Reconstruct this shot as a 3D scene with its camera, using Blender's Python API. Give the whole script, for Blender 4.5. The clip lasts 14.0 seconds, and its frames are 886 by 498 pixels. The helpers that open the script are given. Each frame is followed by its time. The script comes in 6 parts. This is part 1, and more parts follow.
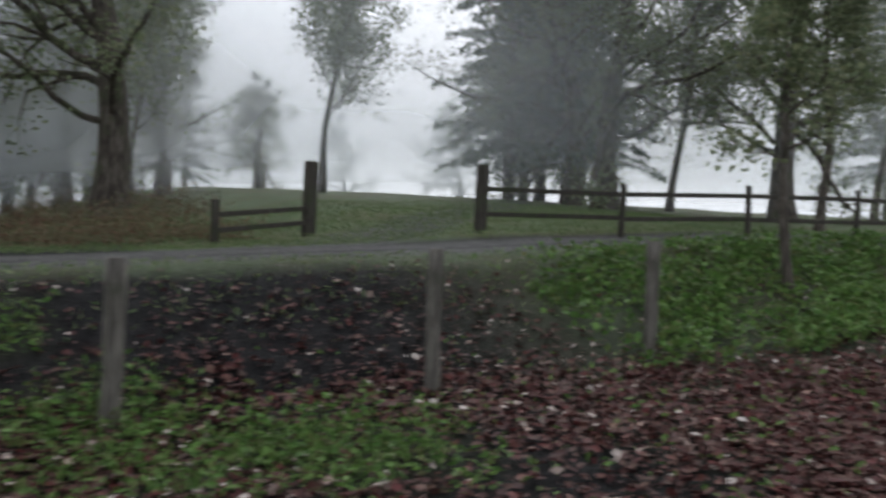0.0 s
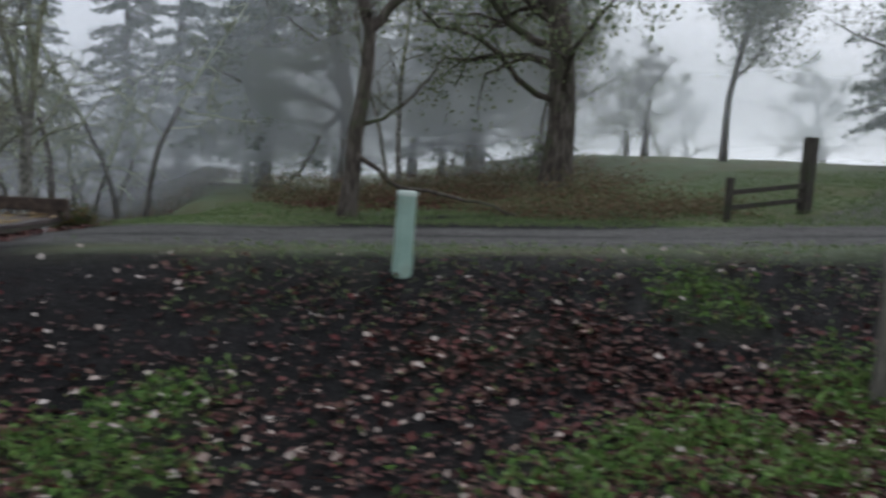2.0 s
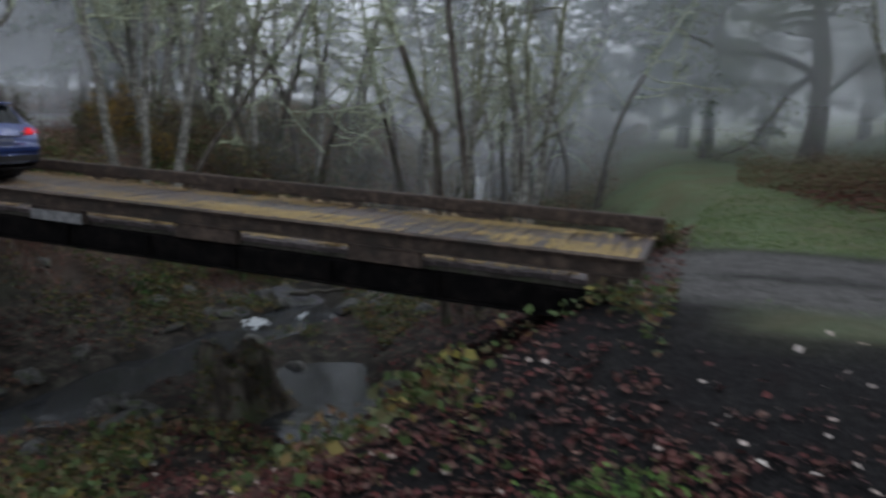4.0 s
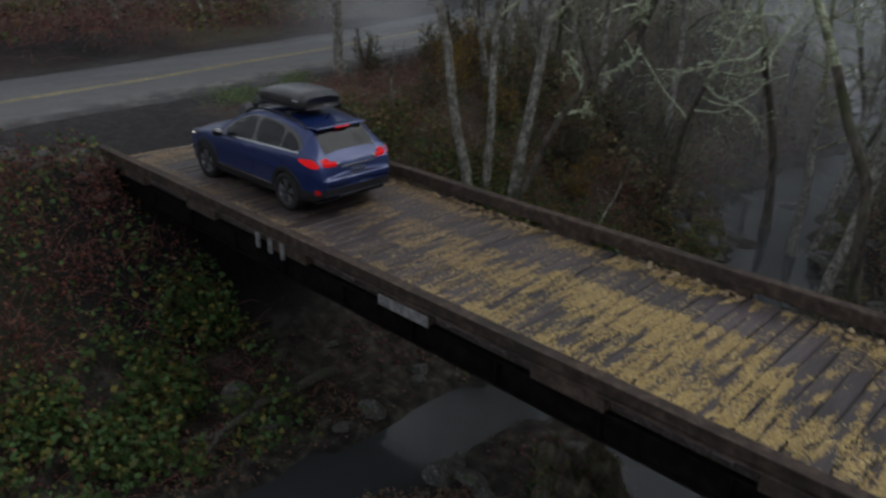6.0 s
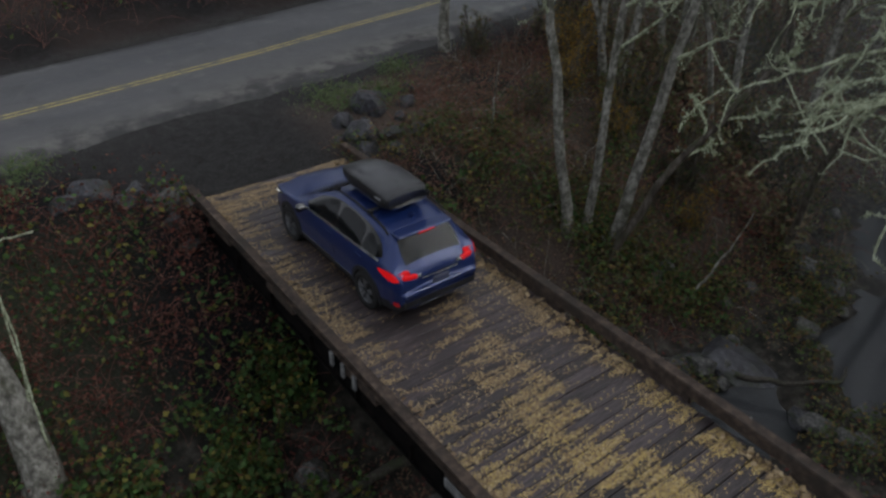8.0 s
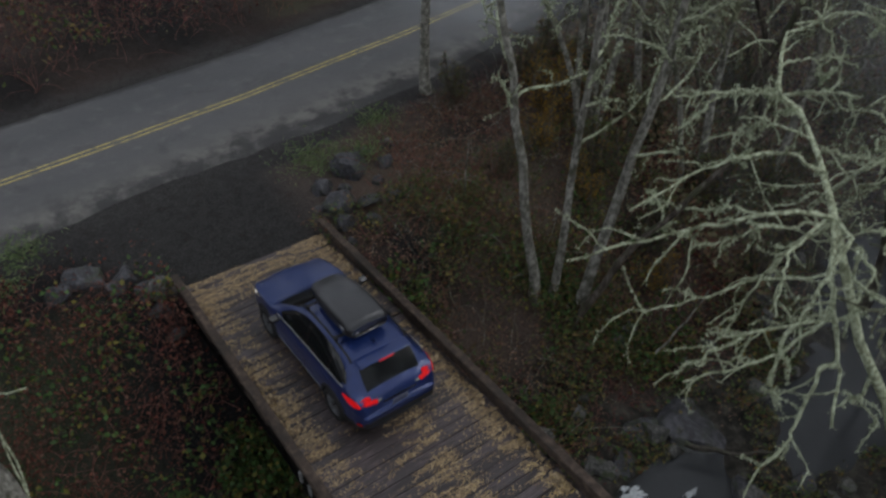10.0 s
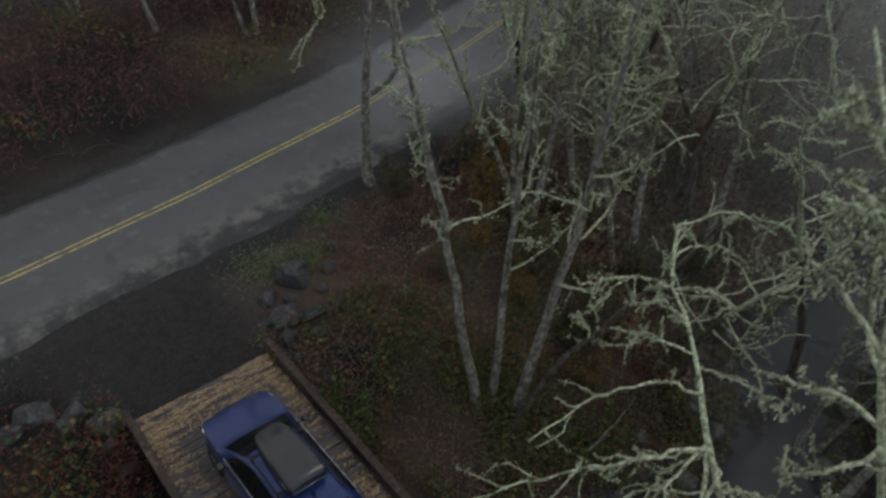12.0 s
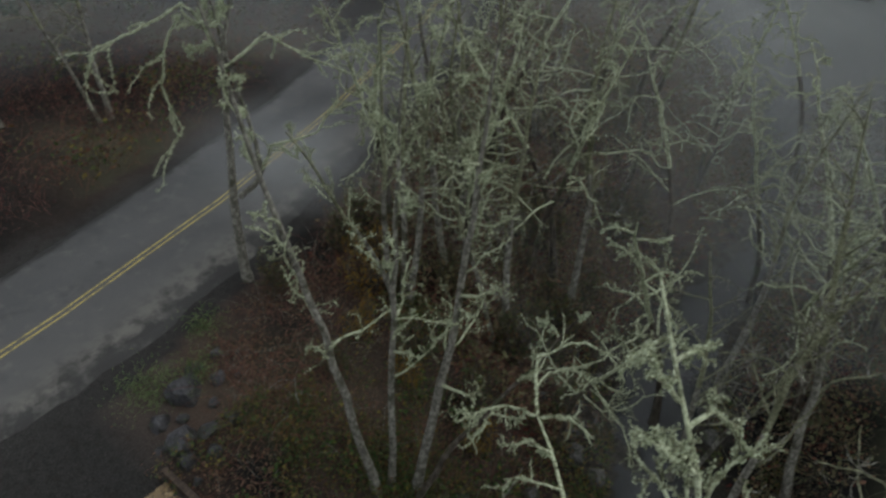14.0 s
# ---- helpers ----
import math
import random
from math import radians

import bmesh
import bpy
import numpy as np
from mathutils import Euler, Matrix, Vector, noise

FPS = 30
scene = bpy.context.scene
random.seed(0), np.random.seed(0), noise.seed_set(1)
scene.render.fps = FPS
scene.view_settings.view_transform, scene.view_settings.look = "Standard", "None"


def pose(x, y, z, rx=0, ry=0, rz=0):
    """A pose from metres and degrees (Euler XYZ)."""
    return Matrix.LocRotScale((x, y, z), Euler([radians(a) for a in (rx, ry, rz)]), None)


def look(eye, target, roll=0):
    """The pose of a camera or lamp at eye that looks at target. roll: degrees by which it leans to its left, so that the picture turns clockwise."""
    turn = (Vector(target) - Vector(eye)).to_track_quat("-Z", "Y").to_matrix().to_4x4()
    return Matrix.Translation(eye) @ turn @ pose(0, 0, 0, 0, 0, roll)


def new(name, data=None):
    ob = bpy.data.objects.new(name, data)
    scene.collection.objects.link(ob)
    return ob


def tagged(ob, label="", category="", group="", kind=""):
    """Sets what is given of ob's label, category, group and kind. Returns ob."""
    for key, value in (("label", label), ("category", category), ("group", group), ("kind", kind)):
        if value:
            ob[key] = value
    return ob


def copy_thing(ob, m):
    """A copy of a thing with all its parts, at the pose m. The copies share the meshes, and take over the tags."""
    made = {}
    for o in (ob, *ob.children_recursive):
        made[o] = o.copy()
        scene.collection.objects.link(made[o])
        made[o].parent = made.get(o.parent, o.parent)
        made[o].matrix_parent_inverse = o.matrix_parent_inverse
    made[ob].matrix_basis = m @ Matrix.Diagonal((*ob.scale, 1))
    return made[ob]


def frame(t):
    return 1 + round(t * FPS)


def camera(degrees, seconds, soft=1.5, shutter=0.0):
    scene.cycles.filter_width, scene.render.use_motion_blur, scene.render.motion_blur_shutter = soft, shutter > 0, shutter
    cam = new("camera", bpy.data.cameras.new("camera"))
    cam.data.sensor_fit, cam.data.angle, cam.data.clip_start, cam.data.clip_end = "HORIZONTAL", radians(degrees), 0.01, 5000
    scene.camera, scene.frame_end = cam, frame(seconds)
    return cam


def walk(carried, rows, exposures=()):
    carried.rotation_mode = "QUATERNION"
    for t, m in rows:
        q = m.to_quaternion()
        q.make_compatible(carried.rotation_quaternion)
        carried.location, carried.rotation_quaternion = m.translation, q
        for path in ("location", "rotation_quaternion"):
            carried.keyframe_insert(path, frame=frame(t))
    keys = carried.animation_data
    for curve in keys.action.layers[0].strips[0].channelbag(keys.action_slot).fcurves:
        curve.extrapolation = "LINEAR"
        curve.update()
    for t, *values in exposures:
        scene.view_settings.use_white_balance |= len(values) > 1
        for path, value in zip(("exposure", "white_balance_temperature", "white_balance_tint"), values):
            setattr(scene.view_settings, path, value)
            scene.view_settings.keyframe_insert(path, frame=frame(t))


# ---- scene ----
cam = camera(61.5, 14.0, soft=2.6, shutter=0.5)
PATH_ROWS = [
    (0.0, 8.950, -10.069, 0.786, 88.83, -2.08, -30.38),
    (0.5, 8.057, -10.018, 0.771, 88.52, -2.45, -23.64),
    (1.0, 7.069, -9.891, 0.732, 87.29, -2.55, -17.13),
    (1.5, 5.924, -9.725, 0.780, 85.36, -2.89, -11.14),
    (2.0, 4.781, -9.523, 0.918, 84.84, -2.97, -7.02),
    (2.5, 3.687, -9.334, 1.124, 82.43, -2.81, -0.15),
    (3.0, 2.610, -9.066, 1.338, 79.94, -2.77, 6.80),
    (3.5, 1.637, -8.781, 1.614, 79.36, -2.93, 11.81),
    (4.0, 0.720, -8.321, 1.878, 78.96, -2.92, 20.09),
    (6.5, -2.364, -5.468, 5.327, 64.08, -0.79, 47.89),
    (7.0, -2.950, -4.922, 6.090, 61.52, -0.86, 50.70),
    (9.5, -3.857, -3.081, 10.158, 52.80, -0.40, 53.81),
    (10.0, -3.974, -2.759, 10.948, 52.15, -0.36, 53.85),
    (10.5, -4.121, -2.447, 11.728, 51.81, -0.31, 53.77),
    (11.0, -4.264, -2.152, 12.485, 51.94, -0.43, 53.77),
    (11.5, -4.382, -1.777, 13.219, 51.84, -0.43, 53.01),
    (12.0, -4.541, -1.486, 13.961, 51.50, -0.57, 50.71),
    (12.5, -4.682, -1.269, 14.716, 51.22, -0.58, 48.14),
    (13.0, -4.816, -1.082, 15.426, 51.24, -0.60, 45.56),
    (13.5, -4.945, -0.928, 16.141, 51.35, -0.70, 42.63),
    (14.0, -5.018, -0.761, 16.797, 51.46, -0.84, 39.65),
]
walk(cam, [(t, pose(*p)) for t, *p in PATH_ROWS], exposures=[(0.0, 0.18, 6500, 10), (2.0, 0.1, 6350, 10), (3.0, 0.03, 6200, 10), (4.0, 0.1, 6250, 10), (6.5, -0.43, 6500, 10), (9.5, -0.38, 6500, 9), (11.0, -0.50, 6550, 9), (12.5, -0.45, 6650, 8), (14.0, -0.28, 6800, 5)])

# ---- world and light: an overcast, misty morning ----
world = bpy.data.worlds.new("overcast_sky")
scene.world = world
world.use_nodes = True
wn, wl = world.node_tree.nodes, world.node_tree.links
wn.clear()
sky = wn.new("ShaderNodeTexSky")
sky.sky_type, sky.sun_disc = "NISHITA", False
sky.sun_elevation, sky.sun_rotation = radians(38), radians(40)
sky.dust_density, sky.air_density = 4.0, 1.0
hsv = wn.new("ShaderNodeHueSaturation")
hsv.inputs["Saturation"].default_value = 0.12
hsv.inputs["Value"].default_value = 1.0
veil = wn.new("ShaderNodeMix")
veil.data_type = "RGBA"
veil.inputs["Factor"].default_value = 0.72
veil.inputs["B"].default_value = (9.2, 9.85, 11.0, 1)
bg = wn.new("ShaderNodeBackground")
bg.inputs["Strength"].default_value = 0.1
wout = wn.new("ShaderNodeOutputWorld")
wl.new(sky.outputs["Color"], hsv.inputs["Color"])
wl.new(hsv.outputs["Color"], veil.inputs["A"])
wl.new(veil.outputs["Result"], bg.inputs["Color"])
wl.new(bg.outputs["Background"], wout.inputs["Surface"])
sun = new("sun", bpy.data.lights.new("sun", "SUN"))
sun.data.energy, sun.data.angle, sun.data.color = 1.2, radians(40), (0.97, 0.98, 1.0)
sun.matrix_world = look((40, 48, 60), (0, 0, 0))

rng = np.random.default_rng(7)


# ---- materials ----
def node_material(name):
    m = bpy.data.materials.new(name)
    m.use_nodes = True
    t = m.node_tree
    t.nodes.clear()
    out = t.nodes.new("ShaderNodeOutputMaterial")
    b = t.nodes.new("ShaderNodeBsdfPrincipled")
    t.links.new(b.outputs["BSDF"], out.inputs["Surface"])
    return m, t, b, out


def ramp_node(t, colours, fac):
    r = t.nodes.new("ShaderNodeValToRGB")
    e = r.color_ramp.elements
    while len(e) < len(colours):
        e.new(0.5)
    for i, c in enumerate(colours):
        e[i].position = i / max(1, len(colours) - 1)
        e[i].color = (*c, 1)
    t.links.new(fac, r.inputs["Fac"])
    return r.outputs["Color"]


def noise_node(t, scale, detail=5, rough=0.6, stretch=None, vec="Object"):
    c = t.nodes.new("ShaderNodeTexCoord")
    n = t.nodes.new("ShaderNodeTexNoise")
    n.inputs["Scale"].default_value, n.inputs["Detail"].default_value, n.inputs["Roughness"].default_value = scale, detail, rough
    if stretch:
        mp = t.nodes.new("ShaderNodeMapping")
        mp.inputs["Scale"].default_value = stretch
        t.links.new(c.outputs[vec], mp.inputs["Vector"])
        t.links.new(mp.outputs["Vector"], n.inputs["Vector"])
    else:
        t.links.new(c.outputs[vec], n.inputs["Vector"])
    return n.outputs["Fac"]


def mix_node(t, fac, a, b, mode="MIX"):
    m = t.nodes.new("ShaderNodeMix")
    m.data_type, m.blend_type = "RGBA", mode
    for sock, v in ((m.inputs["Factor"], fac), (m.inputs["A"], a), (m.inputs["B"], b)):
        if isinstance(v, (int, float)):
            sock.default_value = v
        elif isinstance(v, tuple):
            sock.default_value = (*v, 1)
        else:
            t.links.new(v, sock)
    return m.outputs["Result"]


def span(t, value, lo, hi, a=0.0, b=1.0):
    m = t.nodes.new("ShaderNodeMapRange")
    m.interpolation_type = "SMOOTHSTEP"
    m.inputs["From Min"].default_value, m.inputs["From Max"].default_value = lo, hi
    m.inputs["To Min"].default_value, m.inputs["To Max"].default_value = a, b
    t.links.new(value, m.inputs["Value"])
    return m.outputs["Result"]


def bump_node(t, b, height, strength, distance):
    n = t.nodes.new("ShaderNodeBump")
    n.inputs["Strength"].default_value, n.inputs["Distance"].default_value = strength, distance
    t.links.new(height, n.inputs["Height"])
    t.links.new(n.outputs["Normal"], b.inputs["Normal"])


def surface(name, colours, scale=6.0, rough=0.7, bump=0.4, dist=0.01, metallic=0.0, stretch=None, stain=None, stain_scale=0.8, coat=0.0, random_tint=0.0, vec="Object", spec=0.25):
    """Grain of the given colours, larger stains over it, roughness that follows the grain."""
    m, t, b, _ = node_material(name)
    grain = noise_node(t, scale, 8, 0.65, stretch, vec)
    col = ramp_node(t, colours, span(t, grain, 0.28, 0.72))
    if stain:
        blot = noise_node(t, stain_scale, 4, 0.6, None, vec)
        col = mix_node(t, span(t, blot, 0.48, 0.68, 0, 0.85), col, stain)
    if random_tint:
        info = t.nodes.new("ShaderNodeObjectInfo")
        h = t.nodes.new("ShaderNodeHueSaturation")
        t.links.new(span(t, info.outputs["Random"], 0, 1, 1 - random_tint, 1 + random_tint), h.inputs["Value"])
        t.links.new(col, h.inputs["Color"])
        col = h.outputs["Color"]
    t.links.new(col, b.inputs["Base Color"])
    t.links.new(span(t, grain, 0.2, 0.8, max(0.03, rough - 0.12), min(1, rough + 0.12)), b.inputs["Roughness"])
    b.inputs["Metallic"].default_value = metallic
    b.inputs["Specular IOR Level"].default_value = spec
    b.inputs["Coat Weight"].default_value = coat
    if bump:
        bump_node(t, b, grain, bump, dist)
    return m


def leaf_material(name, colours, rough=0.55, see_through=0.25):
    m, t, b, out = node_material(name)
    g = t.nodes.new("ShaderNodeNewGeometry")
    col = ramp_node(t, colours, g.outputs["Random Per Island"])
    spots = noise_node(t, 60.0, 3)
    col = mix_node(t, span(t, spots, 0.5, 0.75, 0, 0.5), col, (0.035, 0.025, 0.018))
    t.links.new(col, b.inputs["Base Color"])
    b.inputs["Roughness"].default_value = rough
    b.inputs["Specular IOR Level"].default_value = 0.15
    tr = t.nodes.new("ShaderNodeBsdfTranslucent")
    t.links.new(col, tr.inputs["Color"])
    mx = t.nodes.new("ShaderNodeMixShader")
    mx.inputs["Fac"].default_value = see_through
    t.links.new(b.outputs["BSDF"], mx.inputs[1])
    t.links.new(tr.outputs["BSDF"], mx.inputs[2])
    t.links.new(mx.outputs["Shader"], out.inputs["Surface"])
    return m


def flat_material(name, colour, rough=0.5, metallic=0.0, coat=0.0):
    m, t, b, _ = node_material(name)
    b.inputs["Base Color"].default_value = (*colour, 1)
    b.inputs["Roughness"].default_value, b.inputs["Metallic"].default_value, b.inputs["Coat Weight"].default_value = rough, metallic, coat
    return m


def ground_material():
    """Soil, grass, gravel and leaf litter, laid by where each lies on the land."""
    m, t, b, _ = node_material("ground_cover")

    def lay(name):
        a = t.nodes.new("ShaderNodeAttribute")
        a.attribute_name = name
        return a.outputs["Fac"]

    fine, mid, big = noise_node(t, 22, 8, 0.7), noise_node(t, 3.2, 6, 0.65), noise_node(t, 0.45, 4, 0.6)
    soil = ramp_node(t, [(0.004, 0.004, 0.0046), (0.0115, 0.0108, 0.0115), (0.028, 0.0255, 0.025)], span(t, fine, 0.25, 0.75))
    soil = mix_node(t, span(t, mid, 0.55, 0.75, 0, 0.5), soil, (0.035, 0.019, 0.017))
    grass = ramp_node(t, [(0.058, 0.080, 0.043), (0.115, 0.150, 0.080), (0.18, 0.205, 0.118)], span(t, fine, 0.25, 0.75))
    grass = mix_node(t, span(t, big, 0.4, 0.65, 0, 0.8), grass, (0.125, 0.118, 0.068))
    gravel = ramp_node(t, [(0.032, 0.031, 0.031), (0.088, 0.086, 0.082), (0.18, 0.175, 0.167)], span(t, fine, 0.25, 0.78))
    gravel = mix_node(t, span(t, mid, 0.5, 0.75, 0, 0.6), gravel, (0.032, 0.030, 0.028))
    wet = ramp_node(t, [(0.012, 0.012, 0.011), (0.042, 0.038, 0.032), (0.095, 0.088, 0.075)], span(t, mid, 0.3, 0.75))
    col = mix_node(t, lay("grass"), soil, grass)
    duff = ramp_node(t, [(0.028, 0.019, 0.016), (0.075, 0.052, 0.042), (0.14, 0.105, 0.085)], span(t, fine, 0.25, 0.75))
    col = mix_node(t, lay("duff"), col, duff)
    col = mix_node(t, lay("wet"), col, wet)
    col = mix_node(t, lay("gravel"), col, gravel)
    t.links.new(col, b.inputs["Base Color"])
    t.links.new(span(t, mid, 0.3, 0.7, 0.7, 0.98), b.inputs["Roughness"])
    b.inputs["Specular IOR Level"].default_value = 0.12
    bump_node(t, b, fine, 0.9, 0.04)
    return m


def asphalt_material():
    m, t, b, _ = node_material("worn_asphalt")
    fine, mid, long = noise_node(t, 60, 6, 0.7), noise_node(t, 1.6, 6, 0.65), noise_node(t, 0.5, 5, 0.6, (1.0, 0.18, 1.0))
    col = ramp_node(t, [(0.045, 0.046, 0.050), (0.082, 0.082, 0.085), (0.135, 0.133, 0.131)], span(t, fine, 0.2, 0.8))
    col = mix_node(t, span(t, long, 0.42, 0.66, 0, 0.75), col, (0.046, 0.047, 0.051))
    col = mix_node(t, span(t, mid, 0.52, 0.72, 0, 0.4), col, (0.165, 0.16, 0.15))
    a = t.nodes.new("ShaderNodeAttribute")
    a.attribute_name = "shoulder"
    col = mix_node(t, a.outputs["Fac"], col, mix_node(t, span(t, mid, 0.4, 0.65), (0.135, 0.129, 0.118), (0.066, 0.064, 0.061)))
    rim = t.nodes.new("ShaderNodeAttribute")
    rim.attribute_name = "rim"
    worn = t.nodes.new("ShaderNodeMath")
    worn.operation = "ADD"
    t.links.new(rim.outputs["Fac"], worn.inputs[0])
    t.links.new(span(t, noise_node(t, 0.9, 6, 0.7), 0.3, 0.7, -0.5, 0.5), worn.inputs[1])
    col = mix_node(t, span(t, worn.outputs[0], 0.2, 0.95), col, (0.028, 0.027, 0.027))
    t.links.new(col, b.inputs["Base Color"])
    t.links.new(span(t, long, 0.4, 0.65, 0.8, 0.5), b.inputs["Roughness"])
    bump_node(t, b, fine, 0.5, 0.01)
    return m


def mist_material():
    """Pale see-through sheet standing in for mist: scatters the sky's light both ways; how thick it is lies on the
    veil.
    """
    m, t, b, out = node_material("mist_stand_in_sheet")
    t.nodes.remove(b)
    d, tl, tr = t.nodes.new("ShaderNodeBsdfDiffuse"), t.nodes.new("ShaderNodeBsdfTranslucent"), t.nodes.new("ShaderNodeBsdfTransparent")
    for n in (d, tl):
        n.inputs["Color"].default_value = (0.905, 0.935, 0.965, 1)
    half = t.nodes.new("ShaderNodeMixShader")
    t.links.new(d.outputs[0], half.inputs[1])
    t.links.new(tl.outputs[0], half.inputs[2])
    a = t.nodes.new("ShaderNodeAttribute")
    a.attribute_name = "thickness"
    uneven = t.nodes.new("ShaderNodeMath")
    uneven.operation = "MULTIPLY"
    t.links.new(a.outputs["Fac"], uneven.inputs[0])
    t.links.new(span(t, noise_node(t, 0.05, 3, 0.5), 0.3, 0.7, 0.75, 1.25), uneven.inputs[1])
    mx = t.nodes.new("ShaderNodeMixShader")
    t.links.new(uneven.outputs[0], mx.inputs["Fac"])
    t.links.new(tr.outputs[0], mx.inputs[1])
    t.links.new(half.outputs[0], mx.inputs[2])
    t.links.new(mx.outputs[0], out.inputs["Surface"])
    return m


GROUND = ground_material()
ASPHALT = asphalt_material()
YELLOW = surface("worn_yellow_road_paint", [(0.24, 0.19, 0.08), (0.42, 0.34, 0.12), (0.50, 0.41, 0.17)], 14, 0.7, 0.2, 0.004, stain=(0.12, 0.11, 0.09), stain_scale=3)
BARK = surface("grey_brown_bark", [(0.022, 0.018, 0.014), (0.075, 0.062, 0.05), (0.15, 0.135, 0.115)], 9, 0.9, 0.9, 0.03, stretch=(1, 1, 0.25), stain=(0.06, 0.075, 0.035), stain_scale=1.2)
ALDER = surface("pale_blotched_alder_bark", [(0.05, 0.047, 0.04), (0.18, 0.172, 0.148), (0.36, 0.35, 0.31)], 9, 0.85, 0.6, 0.012, stretch=(1, 1, 0.7), stain=(0.05, 0.052, 0.03), stain_scale=2.2)
LICHEN_BARK = surface("lichen_crusted_bark", [(0.13, 0.138, 0.086), (0.41, 0.45, 0.305), (0.68, 0.73, 0.54)], 16, 0.95, 1.0, 0.03, stain=(0.075, 0.08, 0.04), stain_scale=4.5)
LICHEN_TWIG = surface("thin_mossy_twigs", [(0.06, 0.058, 0.038), (0.19, 0.195, 0.125), (0.36, 0.375, 0.255)], 12, 0.95, 0.6, 0.02, stain=(0.05, 0.052, 0.03), stain_scale=3)
LICHEN = leaf_material("pale_green_lichen", [(0.24, 0.275, 0.165), (0.46, 0.51, 0.355), (0.64, 0.70, 0.515)], 0.9, 0.3)
OAK_LEAF = leaf_material("dull_green_autumn_leaves", [(0.105, 0.14, 0.075), (0.17, 0.21, 0.11), (0.22, 0.235, 0.13), (0.14, 0.175, 0.092)], 0.6, 0.35)
NEEDLE = leaf_material("dark_conifer_needles", [(0.048, 0.076, 0.05), (0.082, 0.118, 0.076), (0.118, 0.155, 0.10)], 0.65, 0.2)
OCHRE_LEAF = leaf_material("ochre_shrub_leaves", [(0.20, 0.11, 0.02), (0.30, 0.18, 0.03), (0.16, 0.10, 0.03), (0.24, 0.19, 0.05)], 0.5, 0.3)
SHRUB_LEAF = leaf_material("bramble_leaves", [(0.045, 0.075, 0.028), (0.08, 0.12, 0.04), (0.11, 0.08, 0.045), (0.06, 0.10, 0.035), (0.13, 0.06, 0.04), (0.20, 0.18, 0.045)], 0.5, 0.25)
RUST_LEAF = leaf_material("russet_bracken_leaves", [(0.068, 0.021, 0.017), (0.11, 0.030, 0.024), (0.17, 0.062, 0.042), (0.08, 0.038, 0.029), (0.05, 0.017, 0.015), (0.10, 0.054, 0.04), (0.21, 0.10, 0.07)], 0.6, 0.25)
FALLEN = leaf_material("fallen_maple_leaves", [(0.042, 0.017, 0.017), (0.088, 0.026, 0.025), (0.05, 0.021, 0.02), (0.09, 0.048, 0.038), (0.11, 0.024, 0.023), (0.15, 0.085, 0.068), (0.058, 0.026, 0.023)], 0.55, 0.12)
PALE_FALLEN = leaf_material("pale_undersides_of_leaves", [(0.26, 0.19, 0.16), (0.40, 0.33, 0.29), (0.50, 0.44, 0.40), (0.30, 0.18, 0.14)], 0.5, 0.1)
YELLOW_FALLEN = leaf_material("yellow_fallen_leaves", [(0.48, 0.34, 0.115), (0.64, 0.48, 0.19), (0.36, 0.245, 0.095), (0.72, 0.58, 0.29), (0.22, 0.14, 0.07), (0.44, 0.31, 0.115), (0.58, 0.43, 0.16)], 0.5, 0.1)
TAN_FALLEN = leaf_material("brown_and_tan_fallen_leaves", [(0.28, 0.20, 0.11), (0.46, 0.34, 0.19), (0.12, 0.08, 0.055), (0.56, 0.43, 0.26), (0.18, 0.12, 0.075), (0.36, 0.26, 0.15)], 0.5, 0.1)
THICKET_LEAF = leaf_material("olive_and_russet_thicket_leaves", [(0.11, 0.125, 0.06), (0.17, 0.165, 0.085), (0.15, 0.09, 0.062), (0.09, 0.11, 0.058), (0.21, 0.17, 0.105), (0.19, 0.095, 0.065), (0.13, 0.145, 0.078)], 0.65, 0.25)
WEED = leaf_material("low_green_weeds", [(0.05, 0.105, 0.024), (0.10, 0.205, 0.046), (0.165, 0.28, 0.075), (0.10, 0.14, 0.045), (0.075, 0.155, 0.038), (0.15, 0.155, 0.06)], 0.5, 0.3)
GRASS = leaf_material("grass_blades", [(0.09, 0.15, 0.058), (0.15, 0.22, 0.088), (0.225, 0.255, 0.125)], 0.55, 0.3)
RED_TWIG = surface("dark_red_twigs", [(0.08, 0.035, 0.03), (0.16, 0.07, 0.055), (0.25, 0.13, 0.10)], 9, 0.85, 0.3, 0.004)
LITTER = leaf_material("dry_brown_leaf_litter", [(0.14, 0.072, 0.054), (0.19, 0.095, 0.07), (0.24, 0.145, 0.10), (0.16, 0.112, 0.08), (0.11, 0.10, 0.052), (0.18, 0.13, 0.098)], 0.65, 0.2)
BRIGHT_LEAF = leaf_material("green_and_yellow_bramble_leaves", [(0.05, 0.10, 0.035), (0.085, 0.16, 0.045), (0.04, 0.075, 0.025), (0.06, 0.11, 0.035), (0.05, 0.09, 0.03), (0.045, 0.08, 0.028), (0.20, 0.17, 0.04), (0.06, 0.10, 0.03), (0.14, 0.06, 0.035)], 0.45, 0.3)
STONE = surface("grey_creek_stone", [(0.025, 0.025, 0.025), (0.075, 0.073, 0.07), (0.17, 0.165, 0.155)], 5, 0.85, 0.8, 0.03, stain=(0.045, 0.055, 0.025), stain_scale=1.4)
RIPRAP = surface("dark_damp_riprap_stone", [(0.016, 0.016, 0.018), (0.045, 0.044, 0.050), (0.10, 0.10, 0.11)], 6, 0.5, 0.9, 0.03, stain=(0.03, 0.036, 0.02), stain_scale=1.8)
